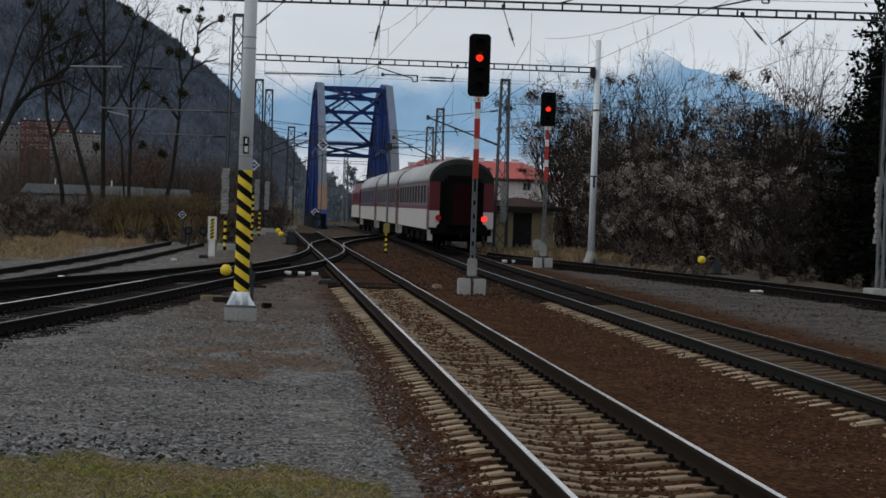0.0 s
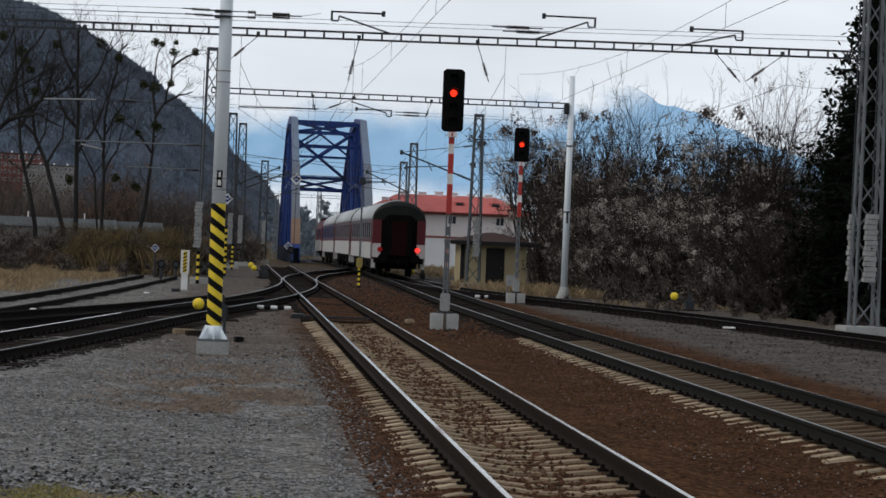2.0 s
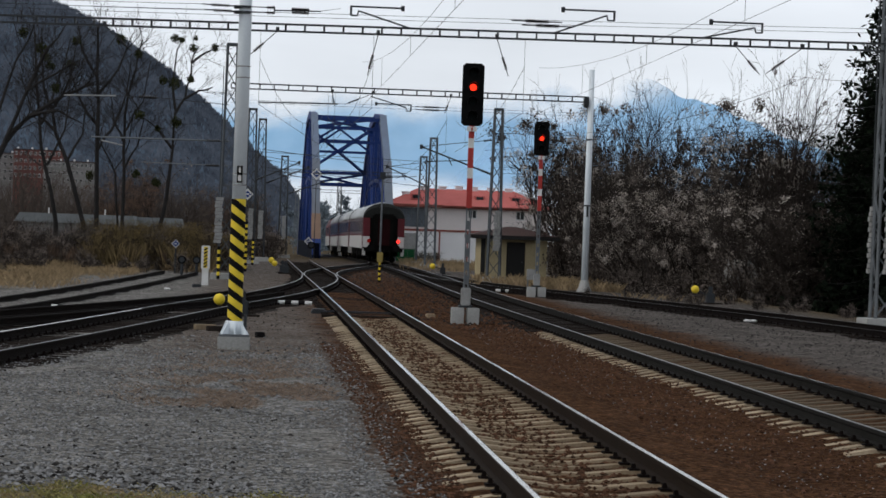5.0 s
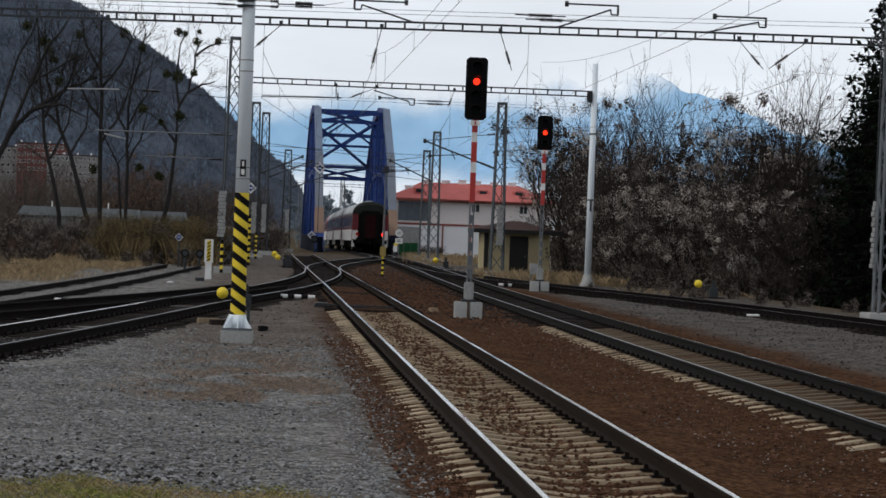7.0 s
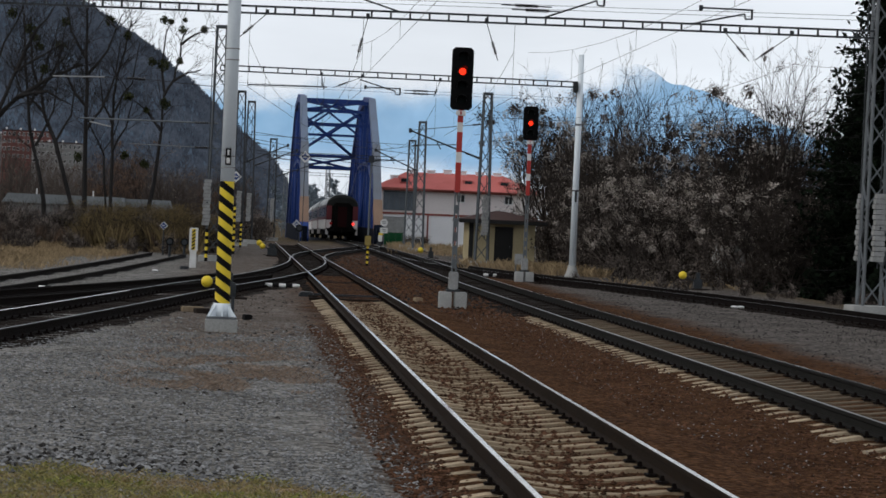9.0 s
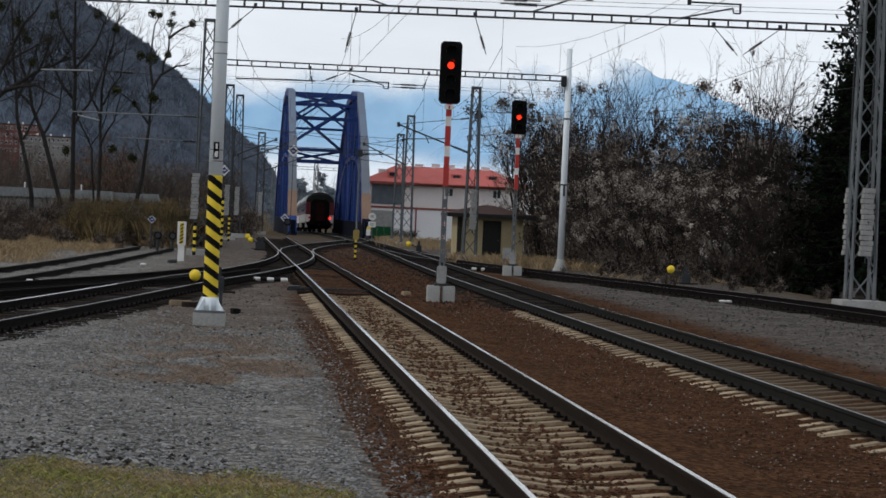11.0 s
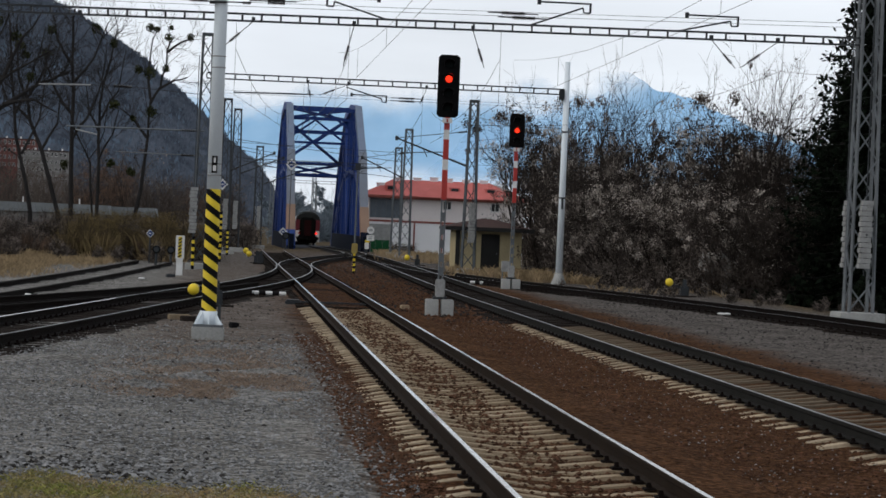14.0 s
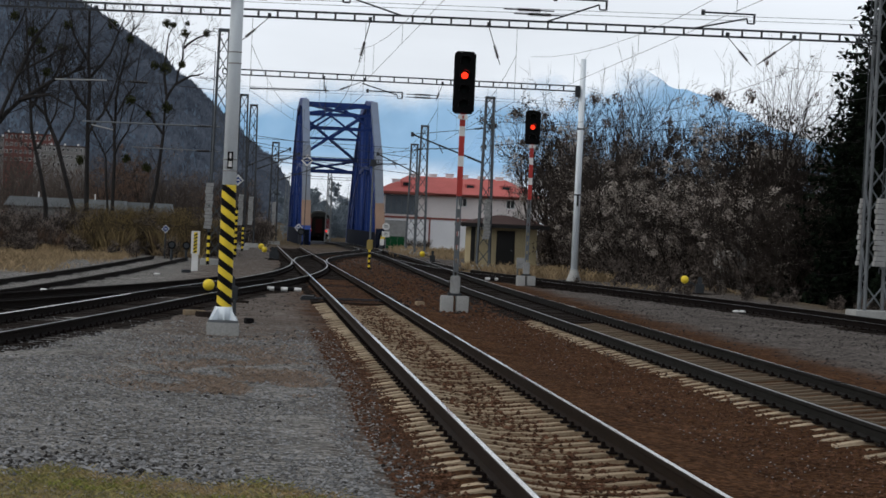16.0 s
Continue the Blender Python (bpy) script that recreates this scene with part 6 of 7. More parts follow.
# ---- plants ----
class Wood:
    """Collects tapered limbs, and small leaf quads, as plain vertex lists."""

    def __init__(self, seed, thin=0.006):
        self.thin, self.kid = thin, (0.45, 0.72)
        self.r = random.Random(seed)
        self.v, self.f, self.lv, self.lf, self.tips = [], [], [], [], []

    def limb(self, pts, r0, r1, n):
        base = len(self.v)
        k = len(pts)
        for i, p in enumerate(pts):
            d = (pts[min(i + 1, k - 1)] - pts[max(i - 1, 0)]).normalized()
            a = d.orthogonal().normalized()
            b = d.cross(a)
            rr = r0 + (r1 - r0) * i / (k - 1)
            for j in range(n):
                t = 6.2832 * j / n
                self.v.append(p + (a * math.cos(t) + b * math.sin(t)) * rr)
        for i in range(k - 1):
            for j in range(n):
                q, w = base + i * n + j, base + i * n + (j + 1) % n
                self.f.append((q, w, w + n, q + n))

    def grow(self, p, d, length, rad, level, top, spread, up, kids):
        r = self.r
        k = 5 if level < 2 else 4
        pts = [p]
        q, dd = p.copy(), d.copy()
        for i in range(k):
            dd = (dd + Vector((r.gauss(0, 0.13), r.gauss(0, 0.13), r.gauss(0, 0.08) + up))).normalized()
            q = q + dd * length / k
            pts.append(q.copy())
        end = rad * (0.45 if level < top else 0.3)
        self.limb(pts, rad, end, 7 if level == 0 else 4 if level < 2 else 3)
        if level == top:
            self.tips.append(pts[-1])
            self.tips.append(pts[2])
            return
        m = kids[min(level, len(kids) - 1)]
        for i in range(m):
            s = 0.3 + 0.7 * (i + r.random()) / m
            j = min(int(s * k), k - 1)
            o = pts[j].lerp(pts[j + 1], s * k - j)
            ax = (pts[j + 1] - pts[j]).normalized()
            side = ax.orthogonal().normalized()
            side.rotate(Matrix.Rotation(r.random() * 6.2832, 3, ax))
            nd = (ax + side * spread * r.uniform(0.6, 1.3)).normalized()
            self.grow(o, nd, length * r.uniform(*self.kid), max(self.thin, rad * (1 - 0.5 * s) * 0.55), level + 1, top, spread, up, kids)

    def leaf(self, c, size):
        r = self.r
        a = Vector((r.gauss(0, 1), r.gauss(0, 1), r.gauss(0, 1))).normalized()
        b = a.orthogonal().normalized()
        b.rotate(Matrix.Rotation(r.random() * 6.28, 3, a))
        k = len(self.lv)
        s = size * r.uniform(0.5, 1.3)
        self.lv += [c - a * s, c + b * s * 0.45, c + a * s, c - b * s * 0.45]
        self.lf.append((k, k + 1, k + 2, k + 3))


def shrub(seed, height, width, stems, leaves, leaf_size, leaf_mat, label, twig=None, fluff=0.0, kids=(7, 5, 4), top=3, rag=0.35, name="shrub", group="shrubs"):
    """Many stems from one foot, with fine twigs and clinging leaves."""
    w, fl = Wood(seed, 0.009), Wood(seed + 1)
    r = w.r
    w.kid = (0.33, 0.56)
    t = thing(name, 0, 0, 0, label, "shrub" if name == "shrub" else "tree", group)
    for i in range(stems):
        a = 6.2832 * (i + r.random()) / stems
        rr = width * 0.28 * r.random()
        d = Vector((math.cos(a) * r.uniform(0.03, 0.34), math.sin(a) * r.uniform(0.03, 0.34), 1)).normalized()
        w.grow(Vector((math.cos(a) * rr, math.sin(a) * rr, -0.2)), d, height * r.uniform(0.46, 0.84), 0.05 * height / 5, 0, top, 0.75, 0.05, kids)
    tagged(part("crown_wood", raw("crown_wood", w.v, w.f), twig or TWIG, t, "tangle of thin branches"), kind="stuff")
    tips = w.tips
    clumps = [(c, (fluff * 1.7 * r.random() ** 1.6 if c.z > height * 0.2 else 0.0), r.uniform(0.5, 1.5)) for c in (r.choice(tips) for _ in range(max(6, leaves // 120)))]
    low = [Vector((c.x * 0.8, c.y * 0.8, c.z * r.uniform(0.15, 0.6))) for c, _, _ in clumps]
    for i in range(leaves):
        j = r.randrange(len(clumps))
        c, pale, big = clumps[j]
        if i % 3 == 0:
            c, pale, big = low[j], 0.0, 1.6
        s = rag * big * 0.62
        p = Vector((c.x + r.gauss(0, s), c.y + r.gauss(0, s), c.z + r.gauss(0, s * 0.8)))
        if 0 < p.z < height * 1.05:
            light = r.random() < pale
            (fl if light else w).leaf(p, leaf_size * (0.85 if light else 1.0))
    tagged(part("foliage", raw("foliage", w.lv, w.lf), leaf_mat, t, "withered leaves clinging on"), kind="stuff")
    if fl.lf:
        tagged(part("seed_fluff", raw("seed_fluff", fl.lv, fl.lf), LEAF_FLUFF, t, "pale fluffy seed heads"), kind="stuff")
    return t


def spruce(seed, height, width):
    w = Wood(seed)
    r = w.r
    t = thing("spruce", 0, 0, 0, "tall dark spruce with drooping branches", "tree", "spruces")
    w.limb([Vector((0, 0, -0.3)), Vector((0, 0, height * 0.5)), Vector((0, 0, height))], 0.24, 0.02, 8)
    z = 1.0
    while z < height - 0.2:
        rr = width * (1 - z / height) ** 0.8 * r.uniform(0.75, 1.15) + 0.15
        n = 8
        a0 = r.random() * 6.28
        for i in range(n):
            a = a0 + 6.2832 * i / n + r.gauss(0, 0.15)
            ln = rr * r.uniform(0.7, 1.15)
            pts = [Vector((0, 0, z))]
            for j in range(1, 6):
                s = j / 5
                pts.append(Vector((math.cos(a) * ln * s, math.sin(a) * ln * s, z - ln * 0.28 * s + ln * 0.16 * s ** 3)))
            w.limb(pts, 0.025, 0.006, 3)
            for j in range(int(26 * ln) + 12):
                s = r.uniform(0.12, 1.0)
                q = pts[0].lerp(pts[-1], s)
                q.z = z - ln * 0.28 * s + ln * 0.16 * s ** 3
                hang = r.uniform(0, 0.35) * (0.5 + s)
                w.leaf(q + Vector((r.gauss(0, 0.13), r.gauss(0, 0.13), -hang)), 0.15)
        z += 0.26
    part("trunk", raw("trunk", w.v, w.f), BARK, t)
    part("needles", raw("needles", w.lv, w.lf), NEEDLE, t, "dark green needle sprays")
    return t


def boughed_tree(x, y, seed, rad, trunk, boughs, balls=(), twig=1.0):
    """A bare tree with its own leaning trunk and boughs (metres across and up from its foot), set with fine twigs."""
    w = Wood(seed, 0.008)
    r = w.r
    t = thing("bare_tree", x, y, -0.2, "tall bare tree with mistletoe balls in its crown" if balls else "tall bare deciduous tree with dark bark", "tree", "bare trees")

    def bough(pts, r0, r1, bare):
        dy = r.uniform(-0.35, 0.35) if r0 < rad else 0.0
        way, prev = [], None
        for k, (a, z) in enumerate(pts):
            p = Vector((a, dy * k, z))
            if prev is not None:
                way += [prev.lerp(p, 0.5) + Vector((r.gauss(0, 0.05), r.gauss(0, 0.1), r.gauss(0, 0.05)))]
            way.append(p)
            prev = p
        w.limb(way, r0, r1, 7)
        n = len(way) - 1
        for i in range(int(n * 1.5 * twig)):
            s = bare + (1 - bare) * r.random()
            j = min(int(s * n), n - 1)
            o = way[j].lerp(way[j + 1], s * n - j)
            ax = (way[j + 1] - way[j]).normalized()
            side = ax.orthogonal().normalized()
            side.rotate(Matrix.Rotation(r.random() * 6.2832, 3, ax))
            w.grow(o, (ax * 0.8 + side + Vector((0, 0, 0.3))).normalized(), r.uniform(0.9, 2.2), max(0.018, r1 * 0.55), 1, 3, 0.75, 0.05, (0, 4, 3))
        return way
    bough(trunk, rad * 0.72, rad * 0.25, 0.45)
    for pts in boughs:
        bough(pts, rad * 0.4, 0.025, 0.2)
    part("trunk", raw("trunk", w.v, w.f), BARK, t)
    for i, (a, z, size) in enumerate(balls):
        m = Wood(seed * 7 + i)
        c = Vector((a, r.uniform(-0.3, 0.3), z))
        for _ in range(int(900 * size)):
            d = Vector((r.gauss(0, 1), r.gauss(0, 1), r.gauss(0, 0.9))).normalized()
            m.leaf(c + d * size * r.uniform(0.15, 1.1) ** 0.7, 0.075)
        part("mistletoe", raw("mistletoe", m.lv, m.lf), MISTLE, t, "dark mistletoe ball")
    return t


def mistletoe_trees():
    boughed_tree(-5.55, 140, 81, 0.2, [(0, -0.3), (0.15, 2.5), (0.5, 5.0), (0.65, 6.6), (0.72, 8.8)],
                 [[(0.65, 6.6), (-0.2, 7.7), (-1.2, 8.4), (-1.9, 9.6)], [(0.72, 8.8), (0.52, 10.3), (0.62, 11.4), (0.95, 12.7)],
                  [(0.7, 8.5), (1.25, 9.5), (1.5, 10.6), (1.52, 11.5), (1.9, 12.4)], [(1.52, 11.4), (2.3, 12.0), (3.0, 12.4)], [(1.2, 9.4), (2.0, 9.9), (2.7, 10.1)]],
                 [(0.6, 12.7, 0.26), (0.95, 12.65, 0.16), (1.6, 12.2, 0.22), (2.8, 12.3, 0.22), (1.5, 10.5, 0.2), (0.6, 10.25, 0.36), (0.0, 10.4, 0.24), (0.8, 8.1, 0.32), (-1.25, 8.4, 0.3), (-0.2, 7.7, 0.18), (1.7, 12.8, 0.13), (-0.2, 4.7, 0.28)], 0.7)
    boughed_tree(-8.95, 141, 82, 0.23, [(0, -0.3), (-0.05, 2.4), (-0.15, 7.6), (-0.25, 10.5), (-0.3, 13.2)],
                 [[(-0.2, 6.3), (0.6, 7.6), (1.3, 9.6), (1.5, 11.5)], [(-0.2, 7.8), (-1.3, 9.4), (-2.0, 11.5)], [(-0.25, 9.5), (0.9, 11.0), (1.6, 13.0)], [(-0.25, 10.4), (-1.2, 12.0), (-1.5, 13.5)]],
                 [(-0.5, 5.0, 0.28), (-1.5, 12.4, 0.3), (0.96, 12.6, 0.3), (-1.75, 11.1, 0.32)], 1.3)
    boughed_tree(-9.4, 139, 83, 0.2, [(0, -0.3), (-0.2, 2.3), (-1.2, 5.7), (-1.9, 7.3), (-2.1, 8.5), (-2.6, 9.7), (-2.8, 12.5)],
                 [[(-1.2, 5.7), (-0.4, 7.2), (-0.3, 9.0)], [(-1.9, 7.3), (-3.2, 8.4), (-3.9, 10.4)], [(-2.1, 8.5), (-1.2, 10.2), (-0.9, 12.2)]], [(-2.3, 10.9, 0.26)], 1.3)
    boughed_tree(-7.6, 142, 84, 0.16, [(0, -0.3), (-0.05, 2.6), (-0.05, 5.5), (-0.1, 7.4), (0, 9.6), (0.4, 11.2), (0.7, 12.8)],
                 [[(-0.08, 6.8), (-0.7, 8.0), (-1.0, 9.8)], [(0, 7.6), (0.9, 9.3), (1.2, 11.6)], [(-0.05, 5.4), (0.7, 6.8), (1.0, 8.2)]], [(0.6, 5.2, 0.26), (0.55, 11.9, 0.24)], 1.2)
    boughed_tree(-8.0, 144, 85, 0.1, [(0, -0.3), (0.0, 2.4), (-0.2, 5.2), (-0.8, 6.4), (-1.2, 7.4), (-1.7, 9.4)], [[(-0.3, 5.4), (0.5, 7.0), (0.7, 8.6)]], (), 1.0)
    boughed_tree(-14.6, 125, 86, 0.26, [(0, -0.3), (0.6, 3.0), (2.0, 6.2), (3.1, 7.5), (4.7, 8.6), (6.0, 9.3)],
                 [[(2.0, 6.2), (3.0, 8.7), (4.4, 9.6), (5.7, 10.4)], [(1.2, 4.6), (1.6, 7.5), (2.4, 10.2), (3.4, 12.4)], [(3.1, 7.5), (4.6, 7.8), (5.8, 7.2)], [(3.0, 8.7), (3.9, 10.8), (4.9, 12.2)]], [(3.6, 10.9, 0.28), (4.4, 8.9, 0.26), (2.7, 11.6, 0.26)], 1.6)
    boughed_tree(-11.0, 138, 87, 0.2, [(0, -0.3), (0.0, 2.4), (-0.3, 4.0), (-0.9, 6.5), (-1.2, 9.5), (-1.4, 12.5)],
                 [[(-0.6, 5.4), (0.3, 7.4), (0.5, 10.0)], [(-1.0, 7.6), (-0.2, 10.0), (0.4, 12.4)]], [(-0.9, 11.3, 0.3)], 1.4)


TAN = 0.08457


def px_x(px, d):
    """Metres to the right at d metres ahead, for a bearing given on a 1568-wide scale."""
    return ((px - 784) / 4450 + TAN) * d


def plant(ob, x, y, turn, size, z=None, tall=None):
    m = pose(x, y, drop(y) if z is None else z, 0, 0, turn) @ Matrix.Diagonal((size, size, tall or size, 1))
    c = copy_thing(ob, pose(0, 0, 0))
    c.matrix_basis = m
    return c


def bury(ob):
    """Drop a pattern plant once its copies stand."""
    for o in (*ob.children_recursive, ob):
        bpy.data.objects.remove(o)


def build_plants():
    rng = random.Random(11)
    # trees and shrubs beside the side track
    pats = [shrub(21, 7.0, 5, 9, 13000, 0.07, LEAF_SHADED, "tall leggy shrub with withered brown leaves", None, 0.12, rag=0.26, name="thicket_tree", group="trackside thicket"),
            shrub(22, 7.0, 4, 11, 2600, 0.065, LEAF_DEAD, "twiggy thicket tree with few withered leaves", TWIG, 0.2, rag=0.3, name="thicket_tree", group="trackside thicket"),
            shrub(23, 7.0, 5, 10, 13000, 0.07, LEAF_DEAD, "dense brown thicket overgrown with pale seed heads", None, 0.8, rag=0.26, name="thicket_tree", group="trackside thicket")]
    # leafy masses with twiggy, almost leafless shoots between them
    back = [(950, 8.5, 137, 2), (985, 8.8, 131, 0), (1020, 8.6, 126, 2), (1060, 7.8, 121, 1), (1098, 7.9, 118, 1), (1138, 8.0, 116, 1), (1180, 4.4, 113, 1), (1228, 6.0, 110, 2), (1268, 8.2, 108, 0), (1308, 8.1, 105, 2), (1352, 7.6, 104, 0), (1396, 7.0, 106, 0)]
    for i, (px, h, d, k) in enumerate(back):
        plant(pats[k], px_x(px, d), d, rng.uniform(0, 360), h / 7.0 * 0.74, -0.5, h / 7.0 * rng.uniform(0.98, 1.1))
        if 1060 < px < 1215:
            continue
        plant(pats[0], px_x(px + 14, d + 8), d + 8, rng.uniform(0, 360), h / 7.0 * 0.7, -0.5, h / 7.0 * rng.uniform(0.8, 0.95))
    for px, h, d in ((1040, 4.6, 121), (1085, 5.0, 117), (1125, 5.0, 114), (1165, 4.0, 112), (1275, 4.6, 104), (1325, 4.4, 102), (1375, 4.2, 102)):
        plant(pats[0], px_x(px, d), d, rng.uniform(0, 360), h / 7.0 * 1.2, -0.4)
    # paler bushes at the edge; darker-leaved plants behind stand for the shaded gaps
    front = [(1010, 3.0, 124, 0), (1046, 4.2, 114, 2), (1078, 5.0, 111, 2), (1108, 4.4, 108, 2), (1146, 4.6, 107, 2), (1192, 4.3, 104, 2), (1284, 4.8, 99, 2), (1330, 3.8, 97, 0), (1372, 3.2, 97, 0), (1408, 3.6, 98, 0)]
    for i, (px, h, d, k) in enumerate(front):
        plant(pats[k], px_x(px, d), d, rng.uniform(0, 360), h / 7.0 * 1.12, -0.3)
    for p in pats:
        bury(p)
    ash = shrub(31, 12.0, 2.4, 6, 500, 0.07, LEAF_DEAD, "tall bare upright tree with slender dark branches", TWIG, 0, (8, 6, 4), 3, 0.3, name="bare_tree", group="bare trees")
    plant(ash, px_x(1348, 103), 103, 40, 0.52, -0.3, 0.78)
    plant(ash, px_x(1366, 106), 106, 130, 0.45, -0.3, 0.7)
    plant(ash, px_x(1140, 119), 119, 160, 0.66, -0.3)
    plant(ash, px_x(1030, 127), 127, 250, 0.66, -0.3)
    bury(ash)
    sp = spruce(41, 16.0, 4.9)
    plant(sp, px_x(1556, 96.5), 96.5, 0, 1.0, -1.3)
    plant(sp, px_x(1462, 104), 104, 200, 0.42, -0.6)
    plant(sp, px_x(1500, 112), 112, 60, 0.62, -0.6)
    plant(sp, px_x(1640, 104), 104, 100, 1.05, -0.6)
    bury(sp)
    # bare trees with mistletoe on the far side of the siding
    mistletoe_trees()
    # shrubs behind the siding
    low = [shrub(61, 3.4, 3, 22, 6500, 0.045, LEAF_OLIVE, "yellow-olive shrub behind the siding", TWIG, 0, (6, 5, 3), 2, 0.55, group="shrubs behind the siding"),
           shrub(62, 3.4, 3, 16, 1900, 0.075, LEAF_DEAD, "bare brown shrub behind the siding", TWIG, 0, (7, 5, 4), 2, 0.3, group="shrubs behind the siding")]
    for i in range(46):
        d = rng.uniform(122, 150)
        px = -30 + 400 * ((i * 0.618) % 1.0)
        olive = 140 < px < 320 and rng.random() < 0.8
        s = rng.uniform(0.45, 0.72) * (1.0 if px < 330 else 0.8)
        plant(low[0 if olive else 1], px_x(px, d), d, rng.uniform(0, 360), s, -0.1)
    for i in range(16):
        d = rng.uniform(121, 132)
        plant(low[0], px_x(rng.uniform(130, 330), d), d, rng.uniform(0, 360), rng.uniform(0.5, 0.72), -0.1)
    for i in range(40):
        d = rng.uniform(112, 126)
        plant(low[1], px_x(rng.uniform(-40, 300), d), d, rng.uniform(0, 360), rng.uniform(0.14, 0.34), -0.05)
    for i in range(16):
        d = rng.uniform(175, 205)
        plant(low[1], px_x(rng.uniform(280, 440), d), d, rng.uniform(0, 360), rng.uniform(0.5, 0.8), drop(d))
    for i in range(12):
        d = rng.uniform(222, 245)
        plant(low[i % 2], px_x(rng.uniform(655, 730), d), d, rng.uniform(0, 360), rng.uniform(0.16, 0.34), drop(d))
    for x, y, size in ((19.0, 98.5, 0.62), (20.2, 98.0, 0.55)):
        plant(low[1], x, y, x * 70, size, -0.3)
    # undergrowth between the side track and the thicket
    for i in range(30):
        y = 70 + 34 * ((i * 0.618) % 1.0)
        x = TRACKS["C"](y) + rng.uniform(3.4, 6.0)
        plant(low[1], x, y, rng.uniform(0, 360), rng.uniform(0.1, 0.2), -0.1)
    for p in low:
        bury(p)
    # wood behind the flats
    wood = shrub(71, 11, 6, 9, 500, 0.13, LEAF_DEAD, "bare brown woodland trees below the hill", TWIG_PALE, 0, (6, 5, 4), 2, 0.6, name="woodland_tree", group="woods below the hill")
    for i in range(44):
        d = rng.uniform(215, 290)
        plant(wood, px_x(-50 + 470 * ((i * 0.618) % 1.0), d), d, rng.uniform(0, 360), rng.uniform(0.42, 0.72) * (1.0 if i % 3 else 1.2), -0.5)
    bury(wood)
    larch = shrub(73, 5.0, 1.6, 6, 6500, 0.05, LARCH, "narrow rust-brown larch below the hill", TWIG, 0, (7, 5, 3), 2, 0.3, name="larch", group="woods below the hill")
    for x, d, size in ((-10.9, 200, 1.1), (-9.8, 204, 1.15), (-9.2, 198, 0.8), (-12.6, 208, 0.8), (-3.5, 215, 0.8)):
        plant(larch, x, d, x * 40, size, 0.0, size * 1.25)
    bury(larch)
    fan = shrub(74, 5.2, 3.0, 12, 150, 0.07, LEAF_DEAD, "pale fan of bare upright branches", TWIG_PALE, 0, (6, 4, 3), 2, 0.3, group="shrubs behind the siding")
    for x, d, size in ((-6.2, 196, 1.1), (-5.0, 200, 1.0), (-7.3, 199, 0.8)):
        plant(fan, x, d, x * 50, size, 0.2)
    bury(fan)
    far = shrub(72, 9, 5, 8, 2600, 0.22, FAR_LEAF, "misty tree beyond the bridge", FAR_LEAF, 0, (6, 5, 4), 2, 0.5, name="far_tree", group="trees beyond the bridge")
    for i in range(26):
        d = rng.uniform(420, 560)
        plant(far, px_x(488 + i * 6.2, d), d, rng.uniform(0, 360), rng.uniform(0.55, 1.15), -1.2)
    bury(far)


build_plants()


# ---- grass, weeds and loose stones ----
def patch(px0, px1, d0, d1):
    def spots(rng, n):
        d = rng.uniform(d0, d1, n)
        x = (rng.uniform(px0, px1, n) - 784) / 4450 * d + TAN * d
        keep = np.array([noise.noise((a * 0.55, b * 0.3, 2.0)) > 0.0 for a, b in zip(x, d)])
        return x[keep], d[keep]
    return spots


def strip(x0, x1, y0, y1, clump=0.0):
    def spots(rng, n):
        x, y = rng.uniform(x0, x1, n), rng.uniform(y0, y1, n)
        if clump:
            keep = np.array([noise.noise((a * 1.3, b * 0.9, 4.0)) > clump for a, b in zip(x, y)])
            x, y = x[keep], y[keep]
        return x, y
    return spots


def lawn_edge(x):
    return 20.4 - 0.42 * np.maximum(0, x + 0.9) ** 2 + 0.3 * np.sin(x * 3.1) + 0.2 * np.sin(x * 7.7)


def lawn(rng, n):
    x, y = rng.uniform(-4.2, 1.0, n), rng.uniform(13.5, 21.2, n)
    edge = lawn_edge(x) + rng.normal(0, 0.3, n)
    return x[y < edge], y[y < edge]


def weeds(rng, n):
    x, y = rng.normal(0.0, 0.8, n), 30.0 + np.abs(rng.normal(0, 6.0, n))
    keep = np.array([noise.noise((a * 1.6, b * 0.6, 9.0)) > -0.1 and a < 1.1 for a, b in zip(x, y)])
    return x[keep], y[keep]


blades("lawn_grass", 70000, lawn, 0.036, 0.007, GRASS, "short yellow-green worn grass", "grass", 1, 1.0)
def lawn_clumps(rng, n):
    x, y = lawn(rng, n)
    keep = np.array([noise.noise((a * 1.1, b * 1.4, 12.0)) > 0.16 for a, b in zip(x, y)])
    return x[keep], y[keep]


def rock_band(rng, n):
    """Coarse stones lie along the edge of the grass."""
    x = -4.4 + 4.4 * rng.random(n) ** 1.5
    y = lawn_edge(x) + 0.15 + np.abs(rng.normal(0, 1.1, n))
    return x, y


blades("lawn_grass", 26000, lawn_clumps, 0.034, 0.008, MOSS, "bright green mossy tufts in the worn grass", "grass", 31, 0.7)
scatter("gravel", 800, rock_band, 0.031, STONE_GREY, "coarse pale stones along the grass edge", "gravel", 32, 0.55)
scatter("gravel", 420, rock_band, 0.031, STONE_DARK, "coarse dark stones along the grass edge", "gravel", 33, 0.5)
blades("withered_weeds", 17000, weeds, 0.05, 0.006, WEED, "flattened reddish withered weeds on gravel", "weeds", 2, 1.2)
blades("dry_grass", 9000, patch(-30, 205, 117, 125), 0.36, 0.013, STRAW, "tall pale dry grass along the siding", "grass", 3, 0.3)
blades("dry_grass", 3000, patch(-30, 190, 108, 120), 0.22, 0.03, STRAW, "low withered grass among the gravel", "grass", 8, 0.8)
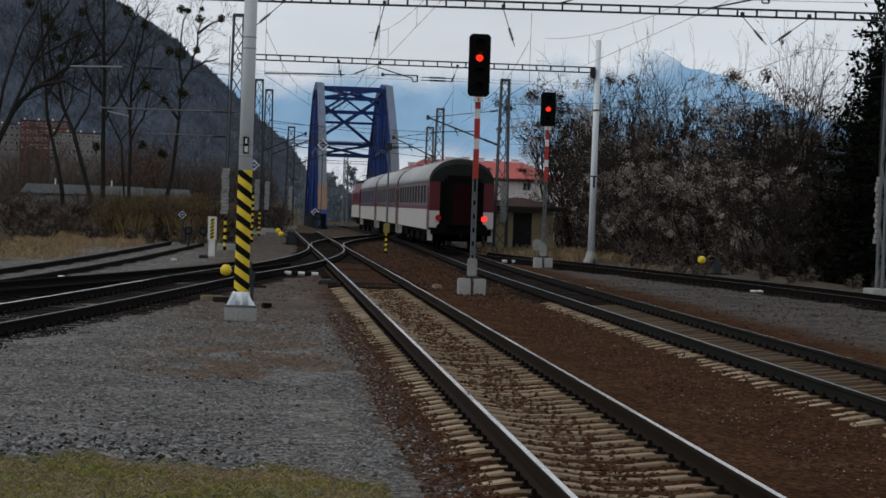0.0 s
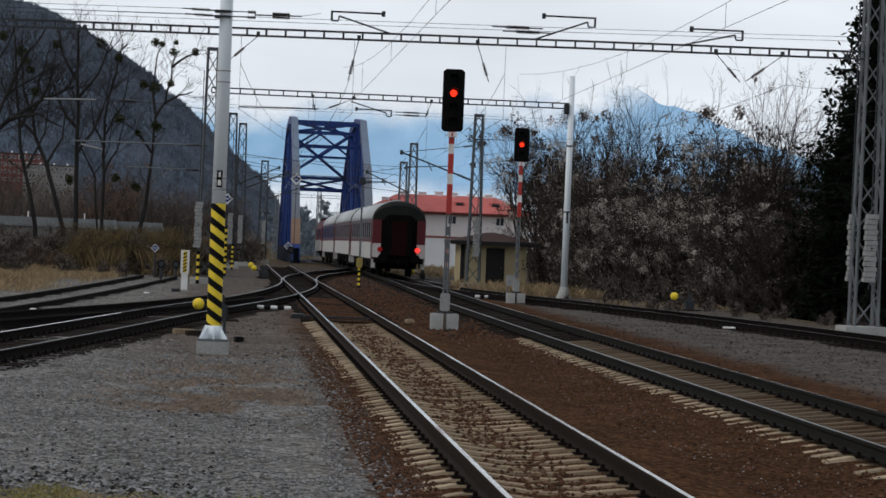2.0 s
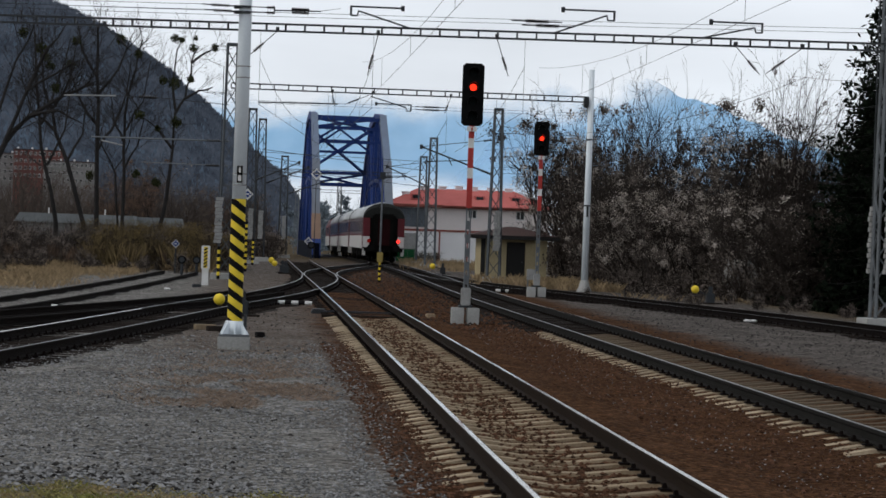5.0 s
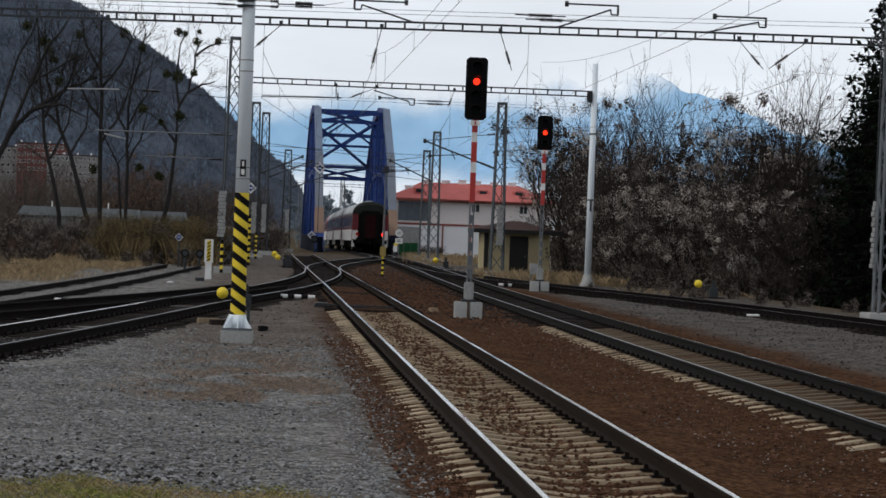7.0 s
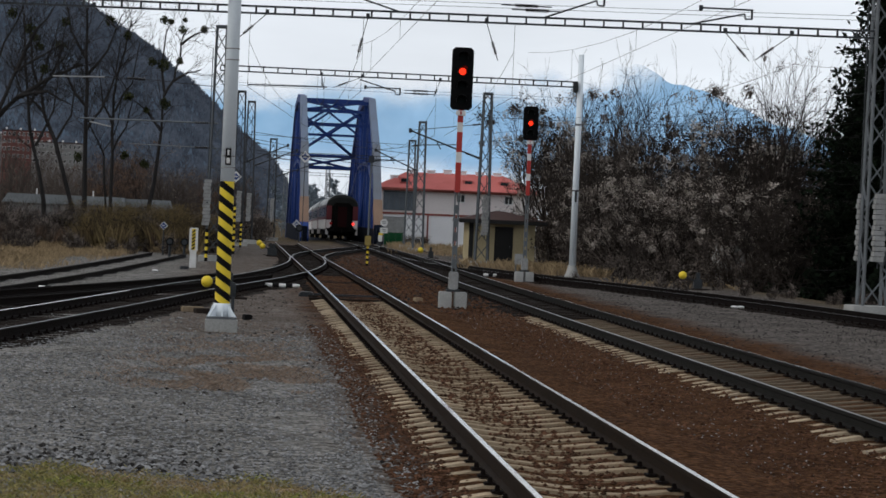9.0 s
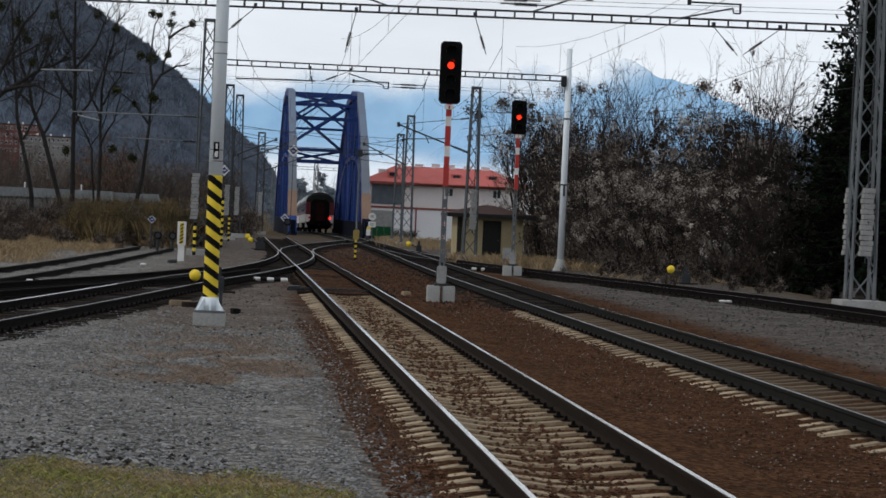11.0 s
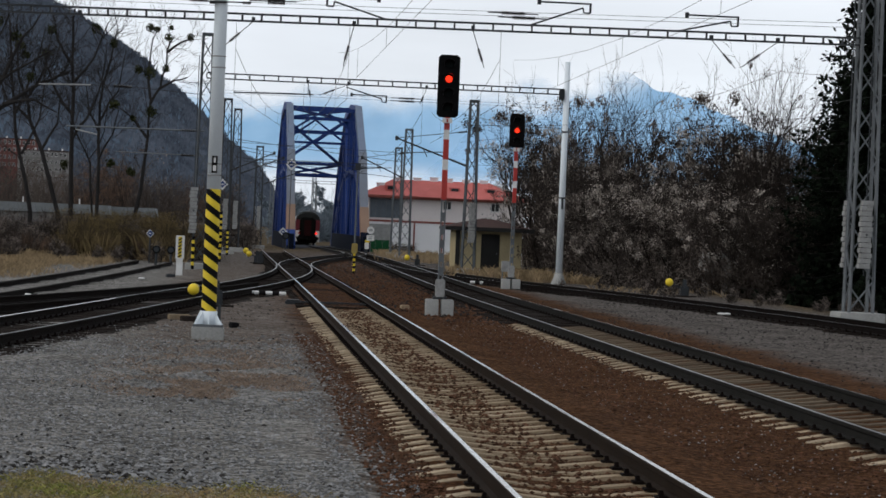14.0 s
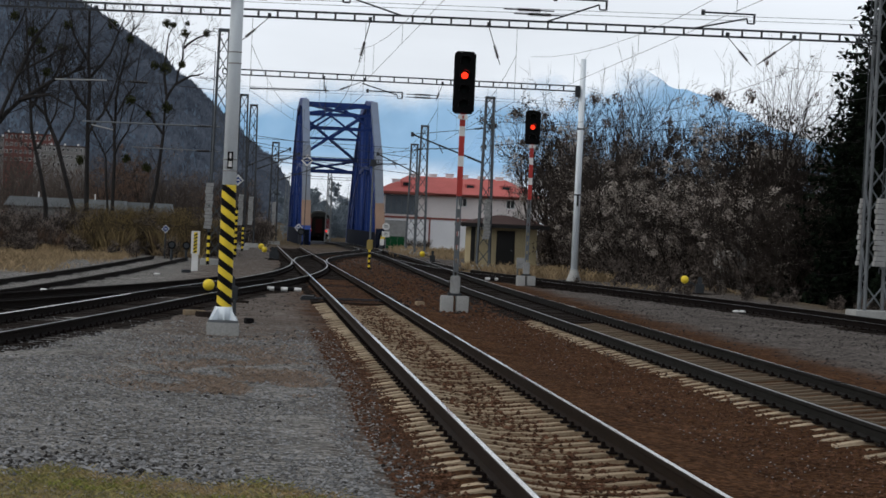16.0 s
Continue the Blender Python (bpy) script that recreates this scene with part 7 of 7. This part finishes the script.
def beside_siding(rng, n):
    """Left of the dead-end siding, thinning out towards its rails."""
    y = rng.uniform(80, 120, n)
    x = np.array([TRACKS["E"](min(b, 114)) for b in y]) - 1.5 - 4.5 * rng.random(n) ** 0.8
    keep = np.array([noise.noise((a * 0.7, b * 0.25, 6.0)) > -0.25 for a, b in zip(x, y)])
    return x[keep], y[keep]


blades("dry_grass", 6500, beside_siding, 0.26, 0.013, STRAW, "pale tufted dry grass beside the dead-end siding", "grass", 9, 0.5)
blades("shrub_shoots", 3500, patch(110, 330, 119, 129), 1.2, 0.012, SHOOT, "yellow-olive upright shoots of the bushes behind the siding", "shrub shoots", 22, 0.26)
blades("tall_weeds", 9000, patch(-30, 330, 121, 134), 1.0, 0.016, STALK, "tall brown withered weed stalks behind the siding", "weeds", 21, 0.16)
blades("dry_grass", 5000, patch(190, 330, 118, 130), 0.35, 0.03, STRAW, "short dry grass along the siding", "grass", 4, 0.4)
blades("dry_grass", 9000, patch(790, 1060, 106, 125), 0.4, 0.03, STRAW, "dry grass strip in front of the hut", "grass", 5, 0.4)
blades("dry_grass", 500, patch(1050, 1300, 92, 100), 0.22, 0.02, STRAW, "sparse dry grass below the thicket", "grass", 6, 0.5)
blades("dry_grass", 4000, patch(660, 800, 150, 215), 0.4, 0.03, STRAW, "dry grass by the building", "grass", 7, 0.4)


def gravel_spots(x0, x1, y0, y1, power=1.6):
    """Stones grow sparser with distance."""
    def spots(rng, n):
        x, y = rng.uniform(x0, x1, n), y0 + (y1 - y0) * rng.random(n) ** power
        keep = y > lawn_edge(x) + rng.normal(0, 0.25, n)
        return x[keep], y[keep]
    return spots


scatter("gravel", 26000, gravel_spots(-4.5, 1.15, 17, 44, 1.7), 0.019, STONE_GREY, "loose grey gravel stones", "gravel", 11)
scatter("gravel", 700, gravel_spots(-4.2, 1.6, 17, 70, 1.0), 0.026, STONE_DARK, "dark stones scattered on the gravel", "gravel", 16)
scatter("gravel", 2200, gravel_spots(-4.2, 1.1, 17, 50, 2.2), 0.028, STONE_GREY, "larger pale stones lying in the gravel", "gravel", 12)
scatter("ballast", 7000, gravel_spots(1.4, 6.9, 16, 50), 0.017, STONE_BROWN, "rusty brown ballast stones", "ballast", 13)
scatter("ballast", 5500, gravel_spots(3.85, 6.6, 15, 60, 1.4), 0.025, STONE_BROWN, "coarse rusty stones strewn between the tracks", "ballast", 18)
scatter("ballast", 3200, gravel_spots(4.0, 7.0, 58, 150, 1.3), 0.045, STONE_BROWN, "rusty stones between the through tracks", "ballast", 36)
scatter("ballast", 1300, gravel_spots(3.9, 7.2, 58, 150, 1.3), 0.045, STONE_DARK, "dark oily stones between the through tracks", "ballast", 37)
scatter("gravel", 1600, gravel_spots(4.2, 6.5, 15, 60, 1.2), 0.012, STONE_GREY, "small grey chips on the rusty ballast", "gravel", 35)
scatter("ballast", 1500, gravel_spots(2.2, 3.6, 64, 88, 1.2), 0.04, STONE_BROWN, "rusty stones between the switch rails", "ballast", 38)
scatter("ballast", 4600, gravel_spots(2.2, 3.6, 15, 64, 1.2), 0.029, STONE_BROWN, "rusty ballast stones between the rails", "ballast", 14)
scatter("gravel", 1800, gravel_spots(9.0, 15.5, 36, 80, 1.0), 0.026, STONE_DARK, "loose dark stones between the tracks", "gravel", 15)
scatter("gravel", 1300, gravel_spots(0.95, 1.62, 17, 48, 1.6), 0.02, STONE_GREY, "grey gravel strewn over the ballast edge", "gravel", 34)
scatter("ballast", 3500, gravel_spots(1.25, 1.85, 17, 48, 1.6), 0.022, STONE_BROWN, "rusty ballast stones beside the sleeper ends", "ballast", 17)

motions()
